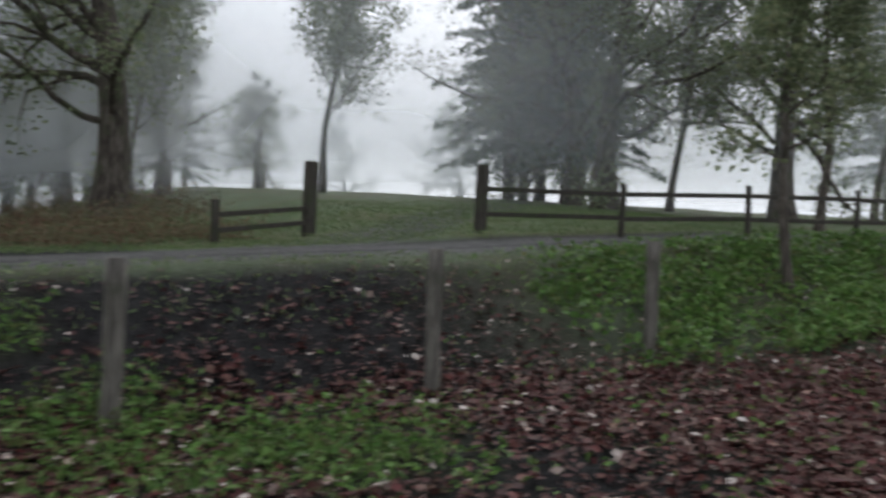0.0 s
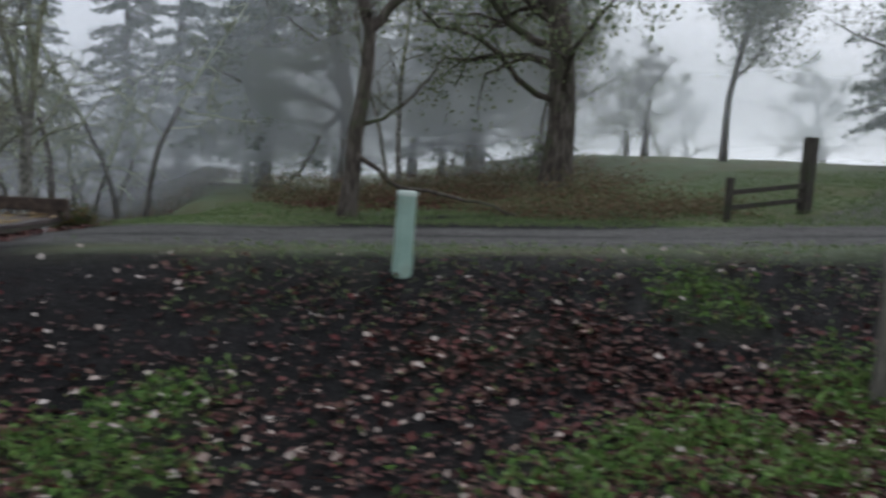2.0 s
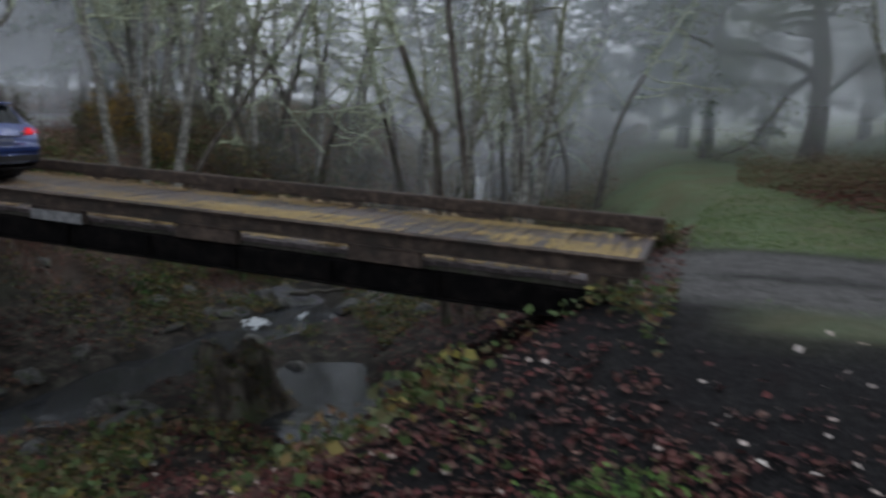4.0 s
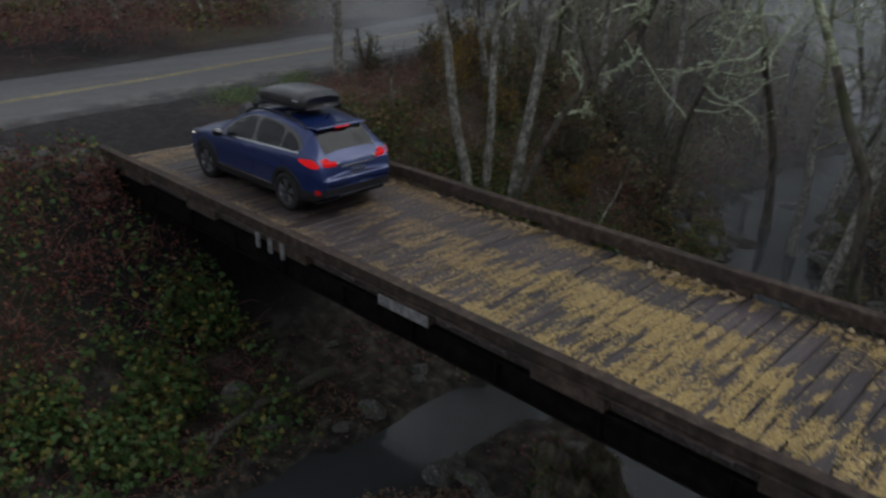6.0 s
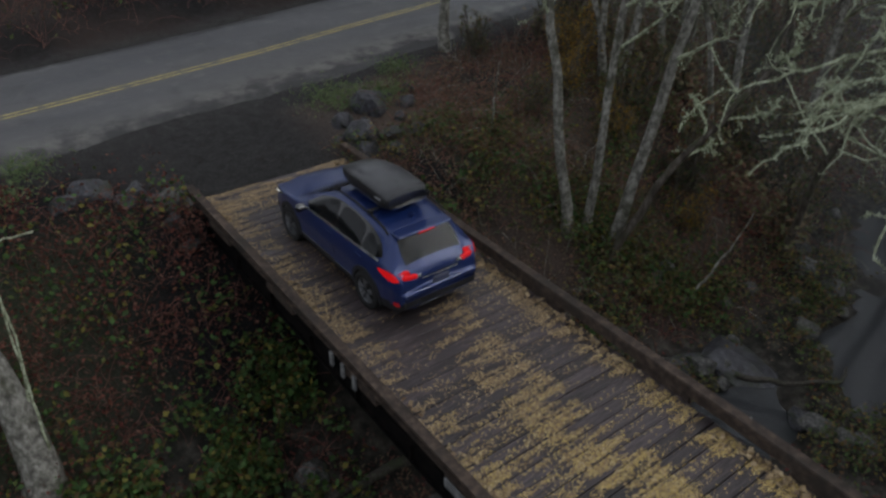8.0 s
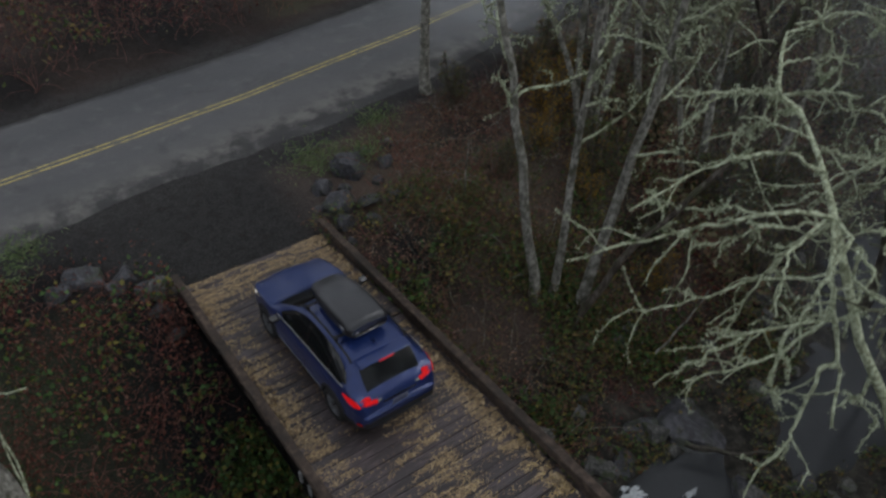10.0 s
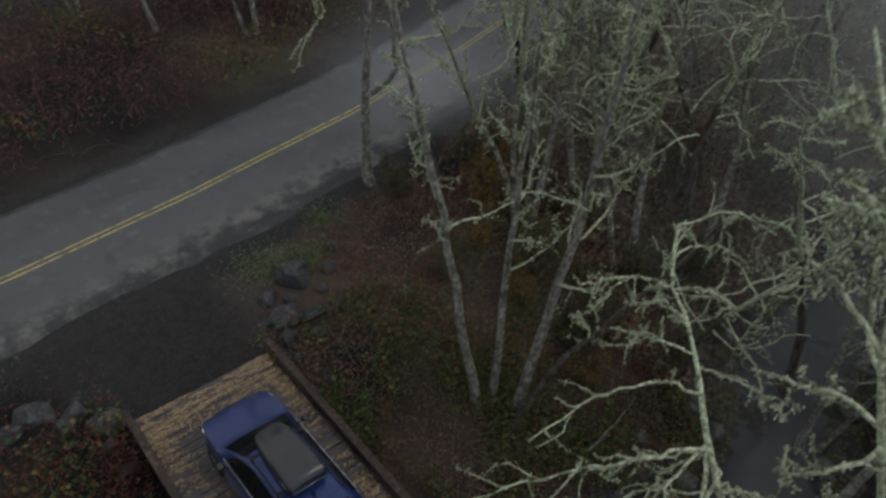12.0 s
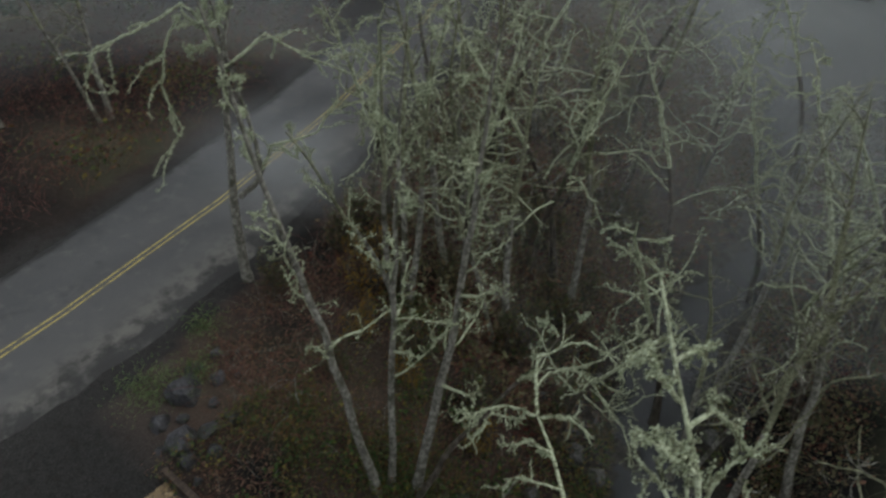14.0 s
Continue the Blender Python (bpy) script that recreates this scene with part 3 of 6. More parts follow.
def build_bridge():
    br = thing("bridge", "low steel flatcar bridge with timber deck strewn with yellow leaves", "bridge")
    for y, s in ((0.0, -1), (WIDE, 1)):
        rail = part("kerb_rail", box((LONG + 0.25, 0.09, 0.18), (-LONG / 2 - 0.05, y, 0.2), 0.008), STEEL, br, "long rusted steel kerb beam")
        part("flange", box((LONG + 0.25, 0.17, 0.02), (-LONG / 2 - 0.05, y + s * 0.045, 0.298), 0.004), STEEL, rail)
        part("flange", box((LONG + 0.25, 0.15, 0.018), (-LONG / 2 - 0.05, y + s * 0.04, 0.104), 0.004), STEEL, rail)
        x = -0.22
        first = True
        while x > -LONG:
            w = 0.45 if first else 0.98
            part("kerb_block", box((w, 0.13, 0.2), (x - w / 2 + (0.2 if first else 0), y + s * 0.03, -0.0), 0.006), STEEL, br)
            x -= (0.85 + 1.42) if first else 0.98 + 1.65
            first = False
        part("end_plate", box((0.05, 0.14, 0.36), (0.1, y, 0.13), 0.006), STEEL, br)
        # girders and beams below deck carry the under-bridge shade in their colour
        part("side_girder", box((LONG - 0.7, 0.14, 0.3), (-LONG / 2, y - s * 0.03, -0.28), 0.01), GIRDER, br, "deep side girder coloured near-black for the shade below the kerb")
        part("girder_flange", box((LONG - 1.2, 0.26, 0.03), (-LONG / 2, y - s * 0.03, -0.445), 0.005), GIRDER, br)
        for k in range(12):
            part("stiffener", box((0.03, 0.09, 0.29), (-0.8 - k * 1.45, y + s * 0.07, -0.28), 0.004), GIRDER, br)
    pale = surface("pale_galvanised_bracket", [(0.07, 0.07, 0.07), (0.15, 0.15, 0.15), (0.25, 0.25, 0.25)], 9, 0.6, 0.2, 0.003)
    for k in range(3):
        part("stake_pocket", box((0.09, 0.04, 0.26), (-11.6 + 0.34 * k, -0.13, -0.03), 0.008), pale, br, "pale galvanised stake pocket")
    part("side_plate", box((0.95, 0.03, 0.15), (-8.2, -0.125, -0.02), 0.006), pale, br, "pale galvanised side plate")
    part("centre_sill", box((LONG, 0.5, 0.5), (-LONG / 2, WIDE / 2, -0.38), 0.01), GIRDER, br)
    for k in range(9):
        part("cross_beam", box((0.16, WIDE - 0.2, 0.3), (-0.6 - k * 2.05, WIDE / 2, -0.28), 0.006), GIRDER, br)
    deck = part("deck", box((LONG, WIDE - 0.12, 0.06), (-LONG / 2, WIDE / 2, -0.095), 0.0), DARKWOOD, br)
    r = np.random.default_rng(3)
    pw, n = 0.234, int(LONG / 0.234)
    kinds = []
    for k in range(6):
        me = bpy.data.meshes.new("plank")
        bm = box((pw - 0.014, WIDE - 0.02 - 0.03 * r.random(), 0.06), (0, 0, 0), 0.007)
        bm.to_mesh(me)
        bm.free()
        me.materials.append(PLANK)
        kinds.append(me)
    for k in range(n):
        p = part("plank", kinds[k % 6], PLANK, deck)
        p.matrix_basis = pose(-pw * (k + 0.5), WIDE / 2 + r.normal() * 0.012, -0.032 + r.normal() * 0.004, r.normal() * 0.15, r.normal() * 0.5, r.normal() * 0.25)
    return br


build_bridge()


def build_abutments():
    for x in (0.35, -17.75):
        a = thing("abutment", "rough concrete and timber abutment under the bridge end", "abutment", kind="structure", group="abutments of the bridge")
        s = 1 if x > 0 else -1
        part("footing", box((0.7, WIDE + 0.5, 1.1), (x - s * 0.75, WIDE / 2, -1.22), 0.05), CONCRETE, a)
        part("sill_timber", box((0.3, WIDE + 0.3, 0.14), (x - s * 0.75, WIDE / 2, -0.7 + 0.0), 0.02), DARKWOOD, a)


build_abutments()


# ---- posts, fences and the green pipe ----
def wood_post(name, label, x, y, h, r, mat, lean=(0, 0), group="", sides=10, cap=None, cat="post"):
    z = float(land(x, y))
    n = 7
    g = np.random.default_rng(int(abs(x * 91 + y * 37)))
    pts = np.array([(lean[0] * k / n * h, lean[1] * k / n * h, -0.25 + (h + 0.25) * k / n) for k in range(n + 1)])
    pts[:, :2] += g.normal(size=(n + 1, 2)) * r * 0.06
    rad = np.full(n + 1, r) * (1 + g.normal(size=n + 1) * 0.035)
    pts = np.concatenate([pts, pts[-1:] + (0, 0, 0.005), pts[-1:] + (0, 0, 0.006)])
    rad = np.concatenate([rad, [r * 0.86, 0.001]])
    return tagged(part(name, tubes([(pts, rad)], sides), mat), label, cat, group), z


def place_post(*a, **k):
    ob, z = wood_post(*a, **k)
    ob.matrix_basis = pose(a[2], a[3], z)
    return ob


G_POST = "old fence posts on the bank"
place_post("fence_post", "weathered grey round fence post on the bank", 9.73, -3.31, 1.42, 0.085, GREYWOOD, (0.02, 0.0), G_POST)
place_post("fence_post", "weathered grey round fence post on the bank", 12.70, -3.55, 1.45, 0.08, GREYWOOD, (0.0, 0.0), G_POST)
place_post("fence_post", "weathered grey round fence post on the bank", 15.68, -3.62, 1.45, 0.08, GREYWOOD, (0.0, 0.0), G_POST)


def pipe_marker():
    z = float(land(5.38, -1.35))
    p = thing("marker_pipe", "pale green upright plastic pipe with cap on the bank", "pipe", pose(5.38, -1.35, z, 0, 1.5, 0))
    ring = lambda a, b, r0, r1, c=False: tubes([(np.array([(0, 0, a), (0, 0, b)] + ([(0, 0, b + 0.012), (0, 0, b + 0.013)] if c else [])), np.array([r0, r1] + ([r1 * 0.86, 0.001] if c else [])))], 20)
    part("sleeve", ring(-0.3, 0.17, 0.115, 0.113), PIPE, p)
    part("tube", ring(0.15, 0.86, 0.105, 0.105), PIPE, p)
    part("cap", ring(0.84, 0.885, 0.112, 0.112, True), surface("pale_cap_plastic", [(0.4, 0.48, 0.43), (0.5, 0.57, 0.51)], 6, 0.5, 0.05), p, "paler rounded cap")


pipe_marker()


def fence_run(name, label, posts, rails, h, mat, group):
    """Posts at the given places with rails between them."""
    f = thing(name, label, "fence", group=group)
    g = np.random.default_rng(11)
    for k, (x, y, hh, w) in enumerate(posts):
        z = float(land(x, y))
        part("post", box((w, w, hh + 0.3), (x, y, z + hh / 2 - 0.15), 0.012, rot=Euler((g.normal() * 0.02, g.normal() * 0.02, 0.4)).to_matrix().to_4x4()), mat, f)
    for (x0, y0, h0, _), (x1, y1, h1, _) in zip(posts, posts[1:]):
        z0, z1 = float(land(x0, y0)), float(land(x1, y1))
        for rr in rails:
            a, b = Vector((x0, y0, z0 + rr)), Vector((x1, y1, z1 + rr + g.normal() * 0.02))
            d = b - a
            m = d.to_track_quat("X", "Z").to_matrix().to_4x4()
            part("rail", box((d.length + 0.1, 0.05, 0.11), (a + b) / 2 + Vector((0, 0, 0)), 0.01, rot=m), mat, f)
    return f


fence_run("pasture_fence", "dark damp two-rail timber fence with tall gatepost", [(14.86, 6.03, 1.68, 0.24), (12.54, 5.07, 0.92, 0.13)], (0.3, 0.62), 1.0, DARKWOOD, "pasture fences")
fence_run("pasture_fence", "dark damp two-rail timber fence beside the drive", [(18.3, 4.2, 1.55, 0.22), (21.4, 2.9, 1.25, 0.12), (24.6, 1.9, 1.25, 0.12), (28.0, 1.2, 1.25, 0.12), (31.5, 0.8, 1.25, 0.12)], (0.42, 1.0), 1.2, DARKWOOD, "pasture fences")


# ---- the blue car with its roof box ----
def car_section(xp):
    """Half-section of the body at xp metres behind the nose: (y, z) from sill to roof middle."""
    top = float(np.interp(xp, [0, 0.03, 0.1, 0.22, 0.45, 0.8, 1.1, 1.22, 1.45, 1.7, 1.95, 2.15, 2.4, 2.75, 3.15, 3.5, 3.8, 3.98, 4.12, 4.28, 4.38, 4.44, 4.48],
                          [0.66, 0.74, 0.83, 0.89, 0.945, 1.0, 1.04, 1.075, 1.2, 1.335, 1.45, 1.52, 1.565, 1.585, 1.575, 1.54, 1.49, 1.435, 1.28, 1.1, 1.0, 0.9, 0.72]))
    w = float(np.interp(xp, [0, 0.04, 0.12, 0.28, 0.55, 0.9, 1.4, 3.3, 3.8, 4.1, 4.3, 4.42, 4.48], [0.55, 0.66, 0.745, 0.82, 0.872, 0.895, 0.9, 0.9, 0.895, 0.875, 0.835, 0.775, 0.69]))
    low = float(np.interp(xp, [0, 0.1, 0.35, 0.6, 3.9, 4.3, 4.48], [0.33, 0.26, 0.225, 0.22, 0.24, 0.32, 0.40]))
    belt = float(np.interp(xp, [0, 1.0, 2.0, 3.0, 3.9, 4.48], [0.80, 0.955, 0.985, 1.02, 1.07, 1.05]))
    sh = min(belt, top - 0.045)
    edge_y = float(np.interp(xp, [0, 0.3, 1.0, 1.2, 1.5, 1.95, 2.4, 3.3, 3.9, 4.15, 4.48], [0.42, 0.6, 0.70, 0.745, 0.70, 0.625, 0.585, 0.575, 0.565, 0.61, 0.60]))
    out = []
    for k in range(17):
        f = k / 16
        z = low + (sh - low) * f
        y = w * float(np.interp(f, [0, 0.12, 0.3, 0.5, 0.62, 0.75, 0.9, 1.0], [0.93, 0.972, 0.985, 0.99, 1.0, 0.988, 0.972, 0.945]))
        out.append((y, z))
    y0, ez = w * 0.945, top - 0.05
    for k in range(1, 8):
        f = k / 7
        out.append((y0 + (edge_y - y0) * f + 0.02 * math.sin(math.pi * f), sh + (ez - sh) * f))
    for k in range(1, 9):
        f = k / 8
        out.append((edge_y * (1 - f), ez + 0.05 * (1 - (1 - f) ** 2.4)))
    return out


XS = sorted(set(np.round(np.concatenate([[0, 0.015, 0.03, 0.06], np.arange(0.1, 4.4, 0.035), [4.4, 4.43, 4.46, 4.48]]), 4)))
FRONT_AXLE, REAR_AXLE, TYRE_R = 0.905, 3.57, 0.343
HALF = 2.24


def side_y(xp, z):
    s = car_section(xp)[:25]
    return float(np.interp(z, [p[1] for p in s], [p[0] for p in s]))


def side_patch(outline, out=0.006, thick=0.006):
    """A thin plate lying on the body's left flank; outline in (xp, z). Mirrored copies are made by the caller."""
    bm = bmesh.new()
    a = [bm.verts.new((x - HALF, -(side_y(x, z) + out + thick), z)) for x, z in outline]
    f = bm.faces.new(a)
    r = bmesh.ops.extrude_face_region(bm, geom=[f])
    for v in r["geom"]:
        if isinstance(v, bmesh.types.BMVert):
            v.co.y += thick
    bmesh.ops.recalc_face_normals(bm, faces=bm.faces)
    return bm


def side_pane(outline, out=0.006, thick=0.006, cols=26, rows=8):
    """As side_patch, but laid close to the curved flank by a fine grid; the outline is cut into upright strips."""
    o = np.array(outline, float)
    xs = np.linspace(o[:, 0].min() + 0.004, o[:, 0].max() - 0.004, cols)
    bm = bmesh.new()
    grid = []
    for x in xs:
        zs = []
        for (x0, z0), (x1, z1) in zip(o, np.roll(o, -1, 0)):
            if (x0 - x) * (x1 - x) <= 0 and x0 != x1:
                zs.append(z0 + (z1 - z0) * (x - x0) / (x1 - x0))
        lo, hi = min(zs), max(zs)
        grid.append([bm.verts.new((x - HALF, -(side_y(x, z) + out + thick), z)) for z in np.linspace(lo, hi, rows)])
    for a, b in zip(grid, grid[1:]):
        for j in range(rows - 1):
            f = bm.faces.new((a[j], b[j], b[j + 1], a[j + 1]))
            f.smooth = True
    return bm


def mirrored(bm):
    b2 = bm.copy()
    bmesh.ops.scale(b2, vec=(1, -1, 1), verts=b2.verts)
    bmesh.ops.reverse_faces(b2, faces=b2.faces)
    return b2


def both(name, bm, mat, parent, label=""):
    b2 = mirrored(bm)
    return part(name, bm, mat, parent, label), part(name, b2, mat, parent, label)


def arc_line(pts):
    """A smooth closed or open outline through points by cutting corners."""
    p = np.array(pts, float)
    for _ in range(2):
        q = []
        for i in range(len(p)):
            a, b = p[i], p[(i + 1) % len(p)]
            q += [a * 0.8 + b * 0.2, a * 0.2 + b * 0.8]
        p = np.array(q)
    return p


def build_car():
    paint, t, b, _ = node_material("metallic_blue_car_paint")
    flake = noise_node(t, 900, 2)
    t.links.new(ramp_node(t, [(0.008, 0.021, 0.098), (0.012, 0.030, 0.13)], flake), b.inputs["Base Color"])
    b.inputs["Metallic"].default_value, b.inputs["Roughness"].default_value = 0.35, 0.35
    b.inputs["Coat Weight"].default_value, b.inputs["Coat Roughness"].default_value = 0.5, 0.05
    black = surface("black_textured_cladding", [(0.012, 0.012, 0.013), (0.022, 0.022, 0.024)], 120, 0.6, 0.2, 0.001)
    gloss = flat_material("gloss_black_trim", (0.008, 0.008, 0.009), 0.12, 0, 0.5)
    chrome = flat_material("satin_chrome", (0.42, 0.43, 0.45), 0.25, 1.0)
    glass = flat_material("dark_tinted_glass", (0.006, 0.007, 0.008), 0.06)
    glass.node_tree.nodes["Principled BSDF"].inputs["Specular IOR Level"].default_value = 0.22
    rubber = surface("tyre_rubber", [(0.012, 0.012, 0.012), (0.024, 0.024, 0.024)], 60, 0.8, 0.3, 0.002)
    alloy = flat_material("machined_grey_alloy", (0.16, 0.165, 0.175), 0.35, 0.8)
    darkalloy = flat_material("dark_grey_alloy", (0.03, 0.031, 0.034), 0.35, 0.6)
    red = flat_material("red_lamp_lens", (0.42, 0.010, 0.012), 0.12, 0, 1.0)
    lens = flat_material("clear_lamp_lens", (0.16, 0.17, 0.18), 0.08, 0.3, 1.0)
    boxmat = surface("black_roof_box_plastic", [(0.014, 0.014, 0.016), (0.024, 0.024, 0.027)], 90, 0.32, 0.15, 0.001, coat=0.4, spec=0.5)
    lamp, lt, lb, _ = node_material("lit_daytime_lamp")
    lb.inputs["Emission Color"].default_value, lb.inputs["Emission Strength"].default_value = (1, 0.97, 0.9, 1), 1.2
    glow, gt, gb, _ = node_material("lit_tail_lamp")
    gb.inputs["Base Color"].default_value = (0.30, 0.004, 0.006, 1)
    gb.inputs["Roughness"].default_value, gb.inputs["Specular IOR Level"].default_value = 0.35, 0.15
    gb.inputs["Emission Color"].default_value, gb.inputs["Emission Strength"].default_value = (1, 0.012, 0.016, 1), 0.42

    car = thing("car", "metallic blue crossover car crossing the leaf-strewn bridge deck", "car")
    # body shell with wheel openings
    secs = [car_section(x) for x in XS]
    n = len(secs[0])
    verts, index = [], {}
    for i, (x, s) in enumerate(zip(XS, secs)):
        for k, (y, z) in enumerate(s):
            for sgn in (-1, 1):
                if k == n - 1 and sgn == 1:
                    index[i, k, 1] = index[i, k, -1]
                    continue
                index[i, k, sgn] = len(verts)
                verts.append((x - HALF, sgn * y, z))
    shell, skirt = [], []
    for i in range(len(XS) - 1):
        for k in range(n - 1):
            cx = (XS[i] + XS[i + 1]) / 2
            cz = (secs[i][k][1] + secs[i][k + 1][1]) / 2
            if k < 16 and any((cx - a) ** 2 + (cz - 0.36) ** 2 < 0.375 ** 2 for a in (FRONT_AXLE, REAR_AXLE)):
                continue
            for sgn in (-1, 1):
                q = [index[i, k, sgn], index[i + 1, k, sgn], index[i + 1, k + 1, sgn], index[i, k + 1, sgn]]
                q = q[::-1] if sgn == 1 else q
                q = list(dict.fromkeys(q))
                (skirt if (k < 16 and cz < (0.40 if 0.4 < cx < 4.0 else 0.47 if cx > 4.0 else 0.36)) else shell).append(q)
    for i in (0, len(XS) - 1):
        ring = [index[i, k, -1] for k in range(n)] + [index[i, k, 1] for k in range(n - 2, -1, -1)]
        shell.append(ring if i else ring[::-1])

    def sub(faces):
        used = sorted({v for f in faces for v in f})
        m = {v: j for j, v in enumerate(used)}
        return [verts[v] for v in used], [[m[v] for v in f] for f in faces]

    body = part("body", sub(shell), paint, car)
    for sgn in (-1, 1):
        part("lower_cladding", sub([f for f in skirt if sgn * sum(verts[v][1] for v in f) > 0]), black, car, "matt black lower cladding")
    part("floor_pan", box((4.1, 1.5, 0.05), (0, 0, 0.27), 0.01), black, car)

    # glass
    front_win = arc_line([(1.52, 0.99), (2.53, 1.03), (2.51, 1.455), (2.25, 1.43), (1.95, 1.30)])
    rear_win = arc_line([(2.60, 1.035), (3.36, 1.065), (3.36, 1.40), (3.0, 1.455), (2.58, 1.465)])
    quarter = arc_line([(3.40, 1.07), (3.92, 1.12), (3.75, 1.27), (3.42, 1.39)])
    for o, lab in ((front_win, "dark tinted door window"), (rear_win, "dark tinted door window"), (quarter, "dark quarter window")):
        both("side_window", side_pane(o, 0.004, 0.006), glass, car, lab)
    frame_o = arc_line([(1.38, 0.98), (4.02, 1.10), (3.82, 1.32), (3.42, 1.45), (2.9, 1.495), (2.3, 1.47), (1.86, 1.32)])
    both("window_surround", side_pane(frame_o, 0.001, 0.004, 40, 10), gloss, car)
    belt_o = [(1.42 + k * 0.1, 0.978 + 0.0445 * k * 0.1) for k in range(26)]
    both("belt_moulding", side_patch([(x, z) for x, z in belt_o] + [(x, z + 0.026) for x, z in belt_o[::-1]], 0.006, 0.012), chrome, car, "bright chrome strip under the windows")

    def top_patch(x0, x1, f, lift=0.006):
        V, F = [], []
        xs, m = np.linspace(x0, x1, 10), 12
        for x in xs:
            s = car_section(x)
            ey, ez = s[23][0], s[23][1]
            for j in range(m + 1):
                a = -f + 2 * f * j / m
                zz = ez + 0.05 * (1 - abs(a) ** 2.4)
                V.append((x - HALF, a * ey, zz + lift))
        for i in range(9):
            for j in range(m):
                q = i * (m + 1) + j
                F.append([q, q + m + 1, q + m + 2, q + 1])
        return V, F

    part("windscreen", top_patch(1.24, 1.98, 0.96, 0.008), glass, car, "dark windscreen")
    part("rear_window", top_patch(3.99, 4.27, 0.9, 0.012), glass, car, "dark rear window")
    part("spoiler", box((0.26, 1.06, 0.035), (3.94 - HALF, 0, 1.468), 0.014), paint, car)
    part("brake_lamp", box((0.02, 0.3, 0.022), (4.075 - HALF, 0, 1.456), 0.004), glow, car)

    # wheel arches, wheels
    for ax in (FRONT_AXLE, REAR_AXLE):
        bm = bmesh.new()
        rings = []
        for k in range(29):
            a = math.radians(-14 + 208 * k / 28)
            row = []
            for r, o in ((0.352, -0.03), (0.358, 0.014), (0.43, 0.016), (0.445, -0.01)):
                x, z = ax - r * math.cos(a), 0.36 + r * math.sin(a)
                row.append(bm.verts.new((x - HALF, -(side_y(x, max(z, 0.24)) + o), z)))
            rings.append(row)
        for u, v in zip(rings, rings[1:]):
            for j in range(3):
                bm.faces.new((u[j], u[j + 1], v[j + 1], v[j]))
        bmesh.ops.recalc_face_normals(bm, faces=bm.faces)
        both("arch_cladding", bm, black, car, "matt black wheel-arch cladding")
        bm = bmesh.new()
        bmesh.ops.create_cone(bm, cap_ends=True, segments=24, radius1=0.37, radius2=0.37, depth=0.42, matrix=Matrix.Translation((ax - HALF, -0.60, 0.36)) @ Matrix.Rotation(radians(90), 4, "X"))
        both("wheel_well", bm, black, car)
    prof_t = [(0.222, -0.085), (0.235, -0.108), (0.30, -0.114), (0.333, -0.104), (TYRE_R, -0.075), (TYRE_R, 0.075), (0.333, 0.104), (0.235, 0.108), (0.222, 0.085)]
    prof_r = [(0.232, -0.09), (0.225, -0.098), (0.214, -0.09), (0.205, -0.02), (0.20, 0.09)]

    def lathe(prof, seg=40):
        V = [(r * math.cos(2 * math.pi * i / seg), o, r * math.sin(2 * math.pi * i / seg)) for i in range(seg) for r, o in prof]
        m = len(prof)
        F = [[i * m + j, i * m + j + 1, ((i + 1) % seg) * m + j + 1, ((i + 1) % seg) * m + j] for i in range(seg) for j in range(m - 1)]
        return V, F

    for ax in (FRONT_AXLE, REAR_AXLE):
        for sgn in (1, -1):
            wheel = part("wheel", lathe([(0.205, 0.06), (0.12, 0.05), (0.03, 0.05), (0.001, 0.05)]), darkalloy, car)
            wheel.matrix_basis = pose(ax - HALF, -sgn * 0.795, TYRE_R, 0, 0, 0 if sgn > 0 else 180)
            part("tyre", lathe(prof_t), rubber, wheel, "black road tyre")
            part("rim", lathe(prof_r), alloy, wheel, "machined grey rim")
            for k in range(5):
                a = 2 * math.pi * k / 5 + 0.3
                bm = bmesh.new()
                for off in (-0.2, 0.2):
                    ca = a + off
                    p0, p1 = Vector((0.06 * math.cos(a), -0.085, 0.06 * math.sin(a))), Vector((0.213 * math.cos(ca), -0.092, 0.213 * math.sin(ca)))
                    d = p1 - p0
                    box((d.length, 0.03, 0.04), (p0 + p1) / 2, 0.006, bm, Matrix.Rotation(-math.atan2(d.z, d.x), 4, "Y"))
                part("spoke", bm, alloy, wheel)
            part("hub_cap", lathe([(0.05, -0.07), (0.045, -0.1), (0.001, -0.104)], 20), darkalloy, wheel)
            part("brake_disc", lathe([(0.15, 0.0), (0.05, 0.0), (0.049, 0.01)], 24), alloy, wheel)

    # lamps, grille, handles, seams, mirrors
    both("headlamp", side_pane(arc_line([(0.13, 0.70), (0.36, 0.765), (0.66, 0.845), (0.60, 0.885), (0.33, 0.85), (0.14, 0.79)]), 0.002, 0.008), lens, car, "clear headlamp with dark edge")
    both("daytime_lamp", side_pane(arc_line([(0.20, 0.765), (0.44, 0.815), (0.43, 0.83), (0.21, 0.782)]), 0.012, 0.006), lamp, car, "lit white daytime lamp")
    both("fog_lamp_surround", side_pane(arc_line([(0.10, 0.44), (0.40, 0.46), (0.38, 0.60), (0.12, 0.58)]), 0.002, 0.008), black, car)
    both("fog_lamp", side_patch(arc_line([(0.22, 0.52), (0.245, 0.52), (0.245, 0.545), (0.22, 0.545)]), 0.012, 0.006), lamp, car, "small lit fog lamp")
    both("tail_lamp", side_pane(arc_line([(3.93, 0.985), (4.20, 0.90), (4.40, 0.90), (4.40, 1.0), (4.25, 1.045), (3.95, 1.015)]), 0.004, 0.012), glow, car, "lit red tail lamp")
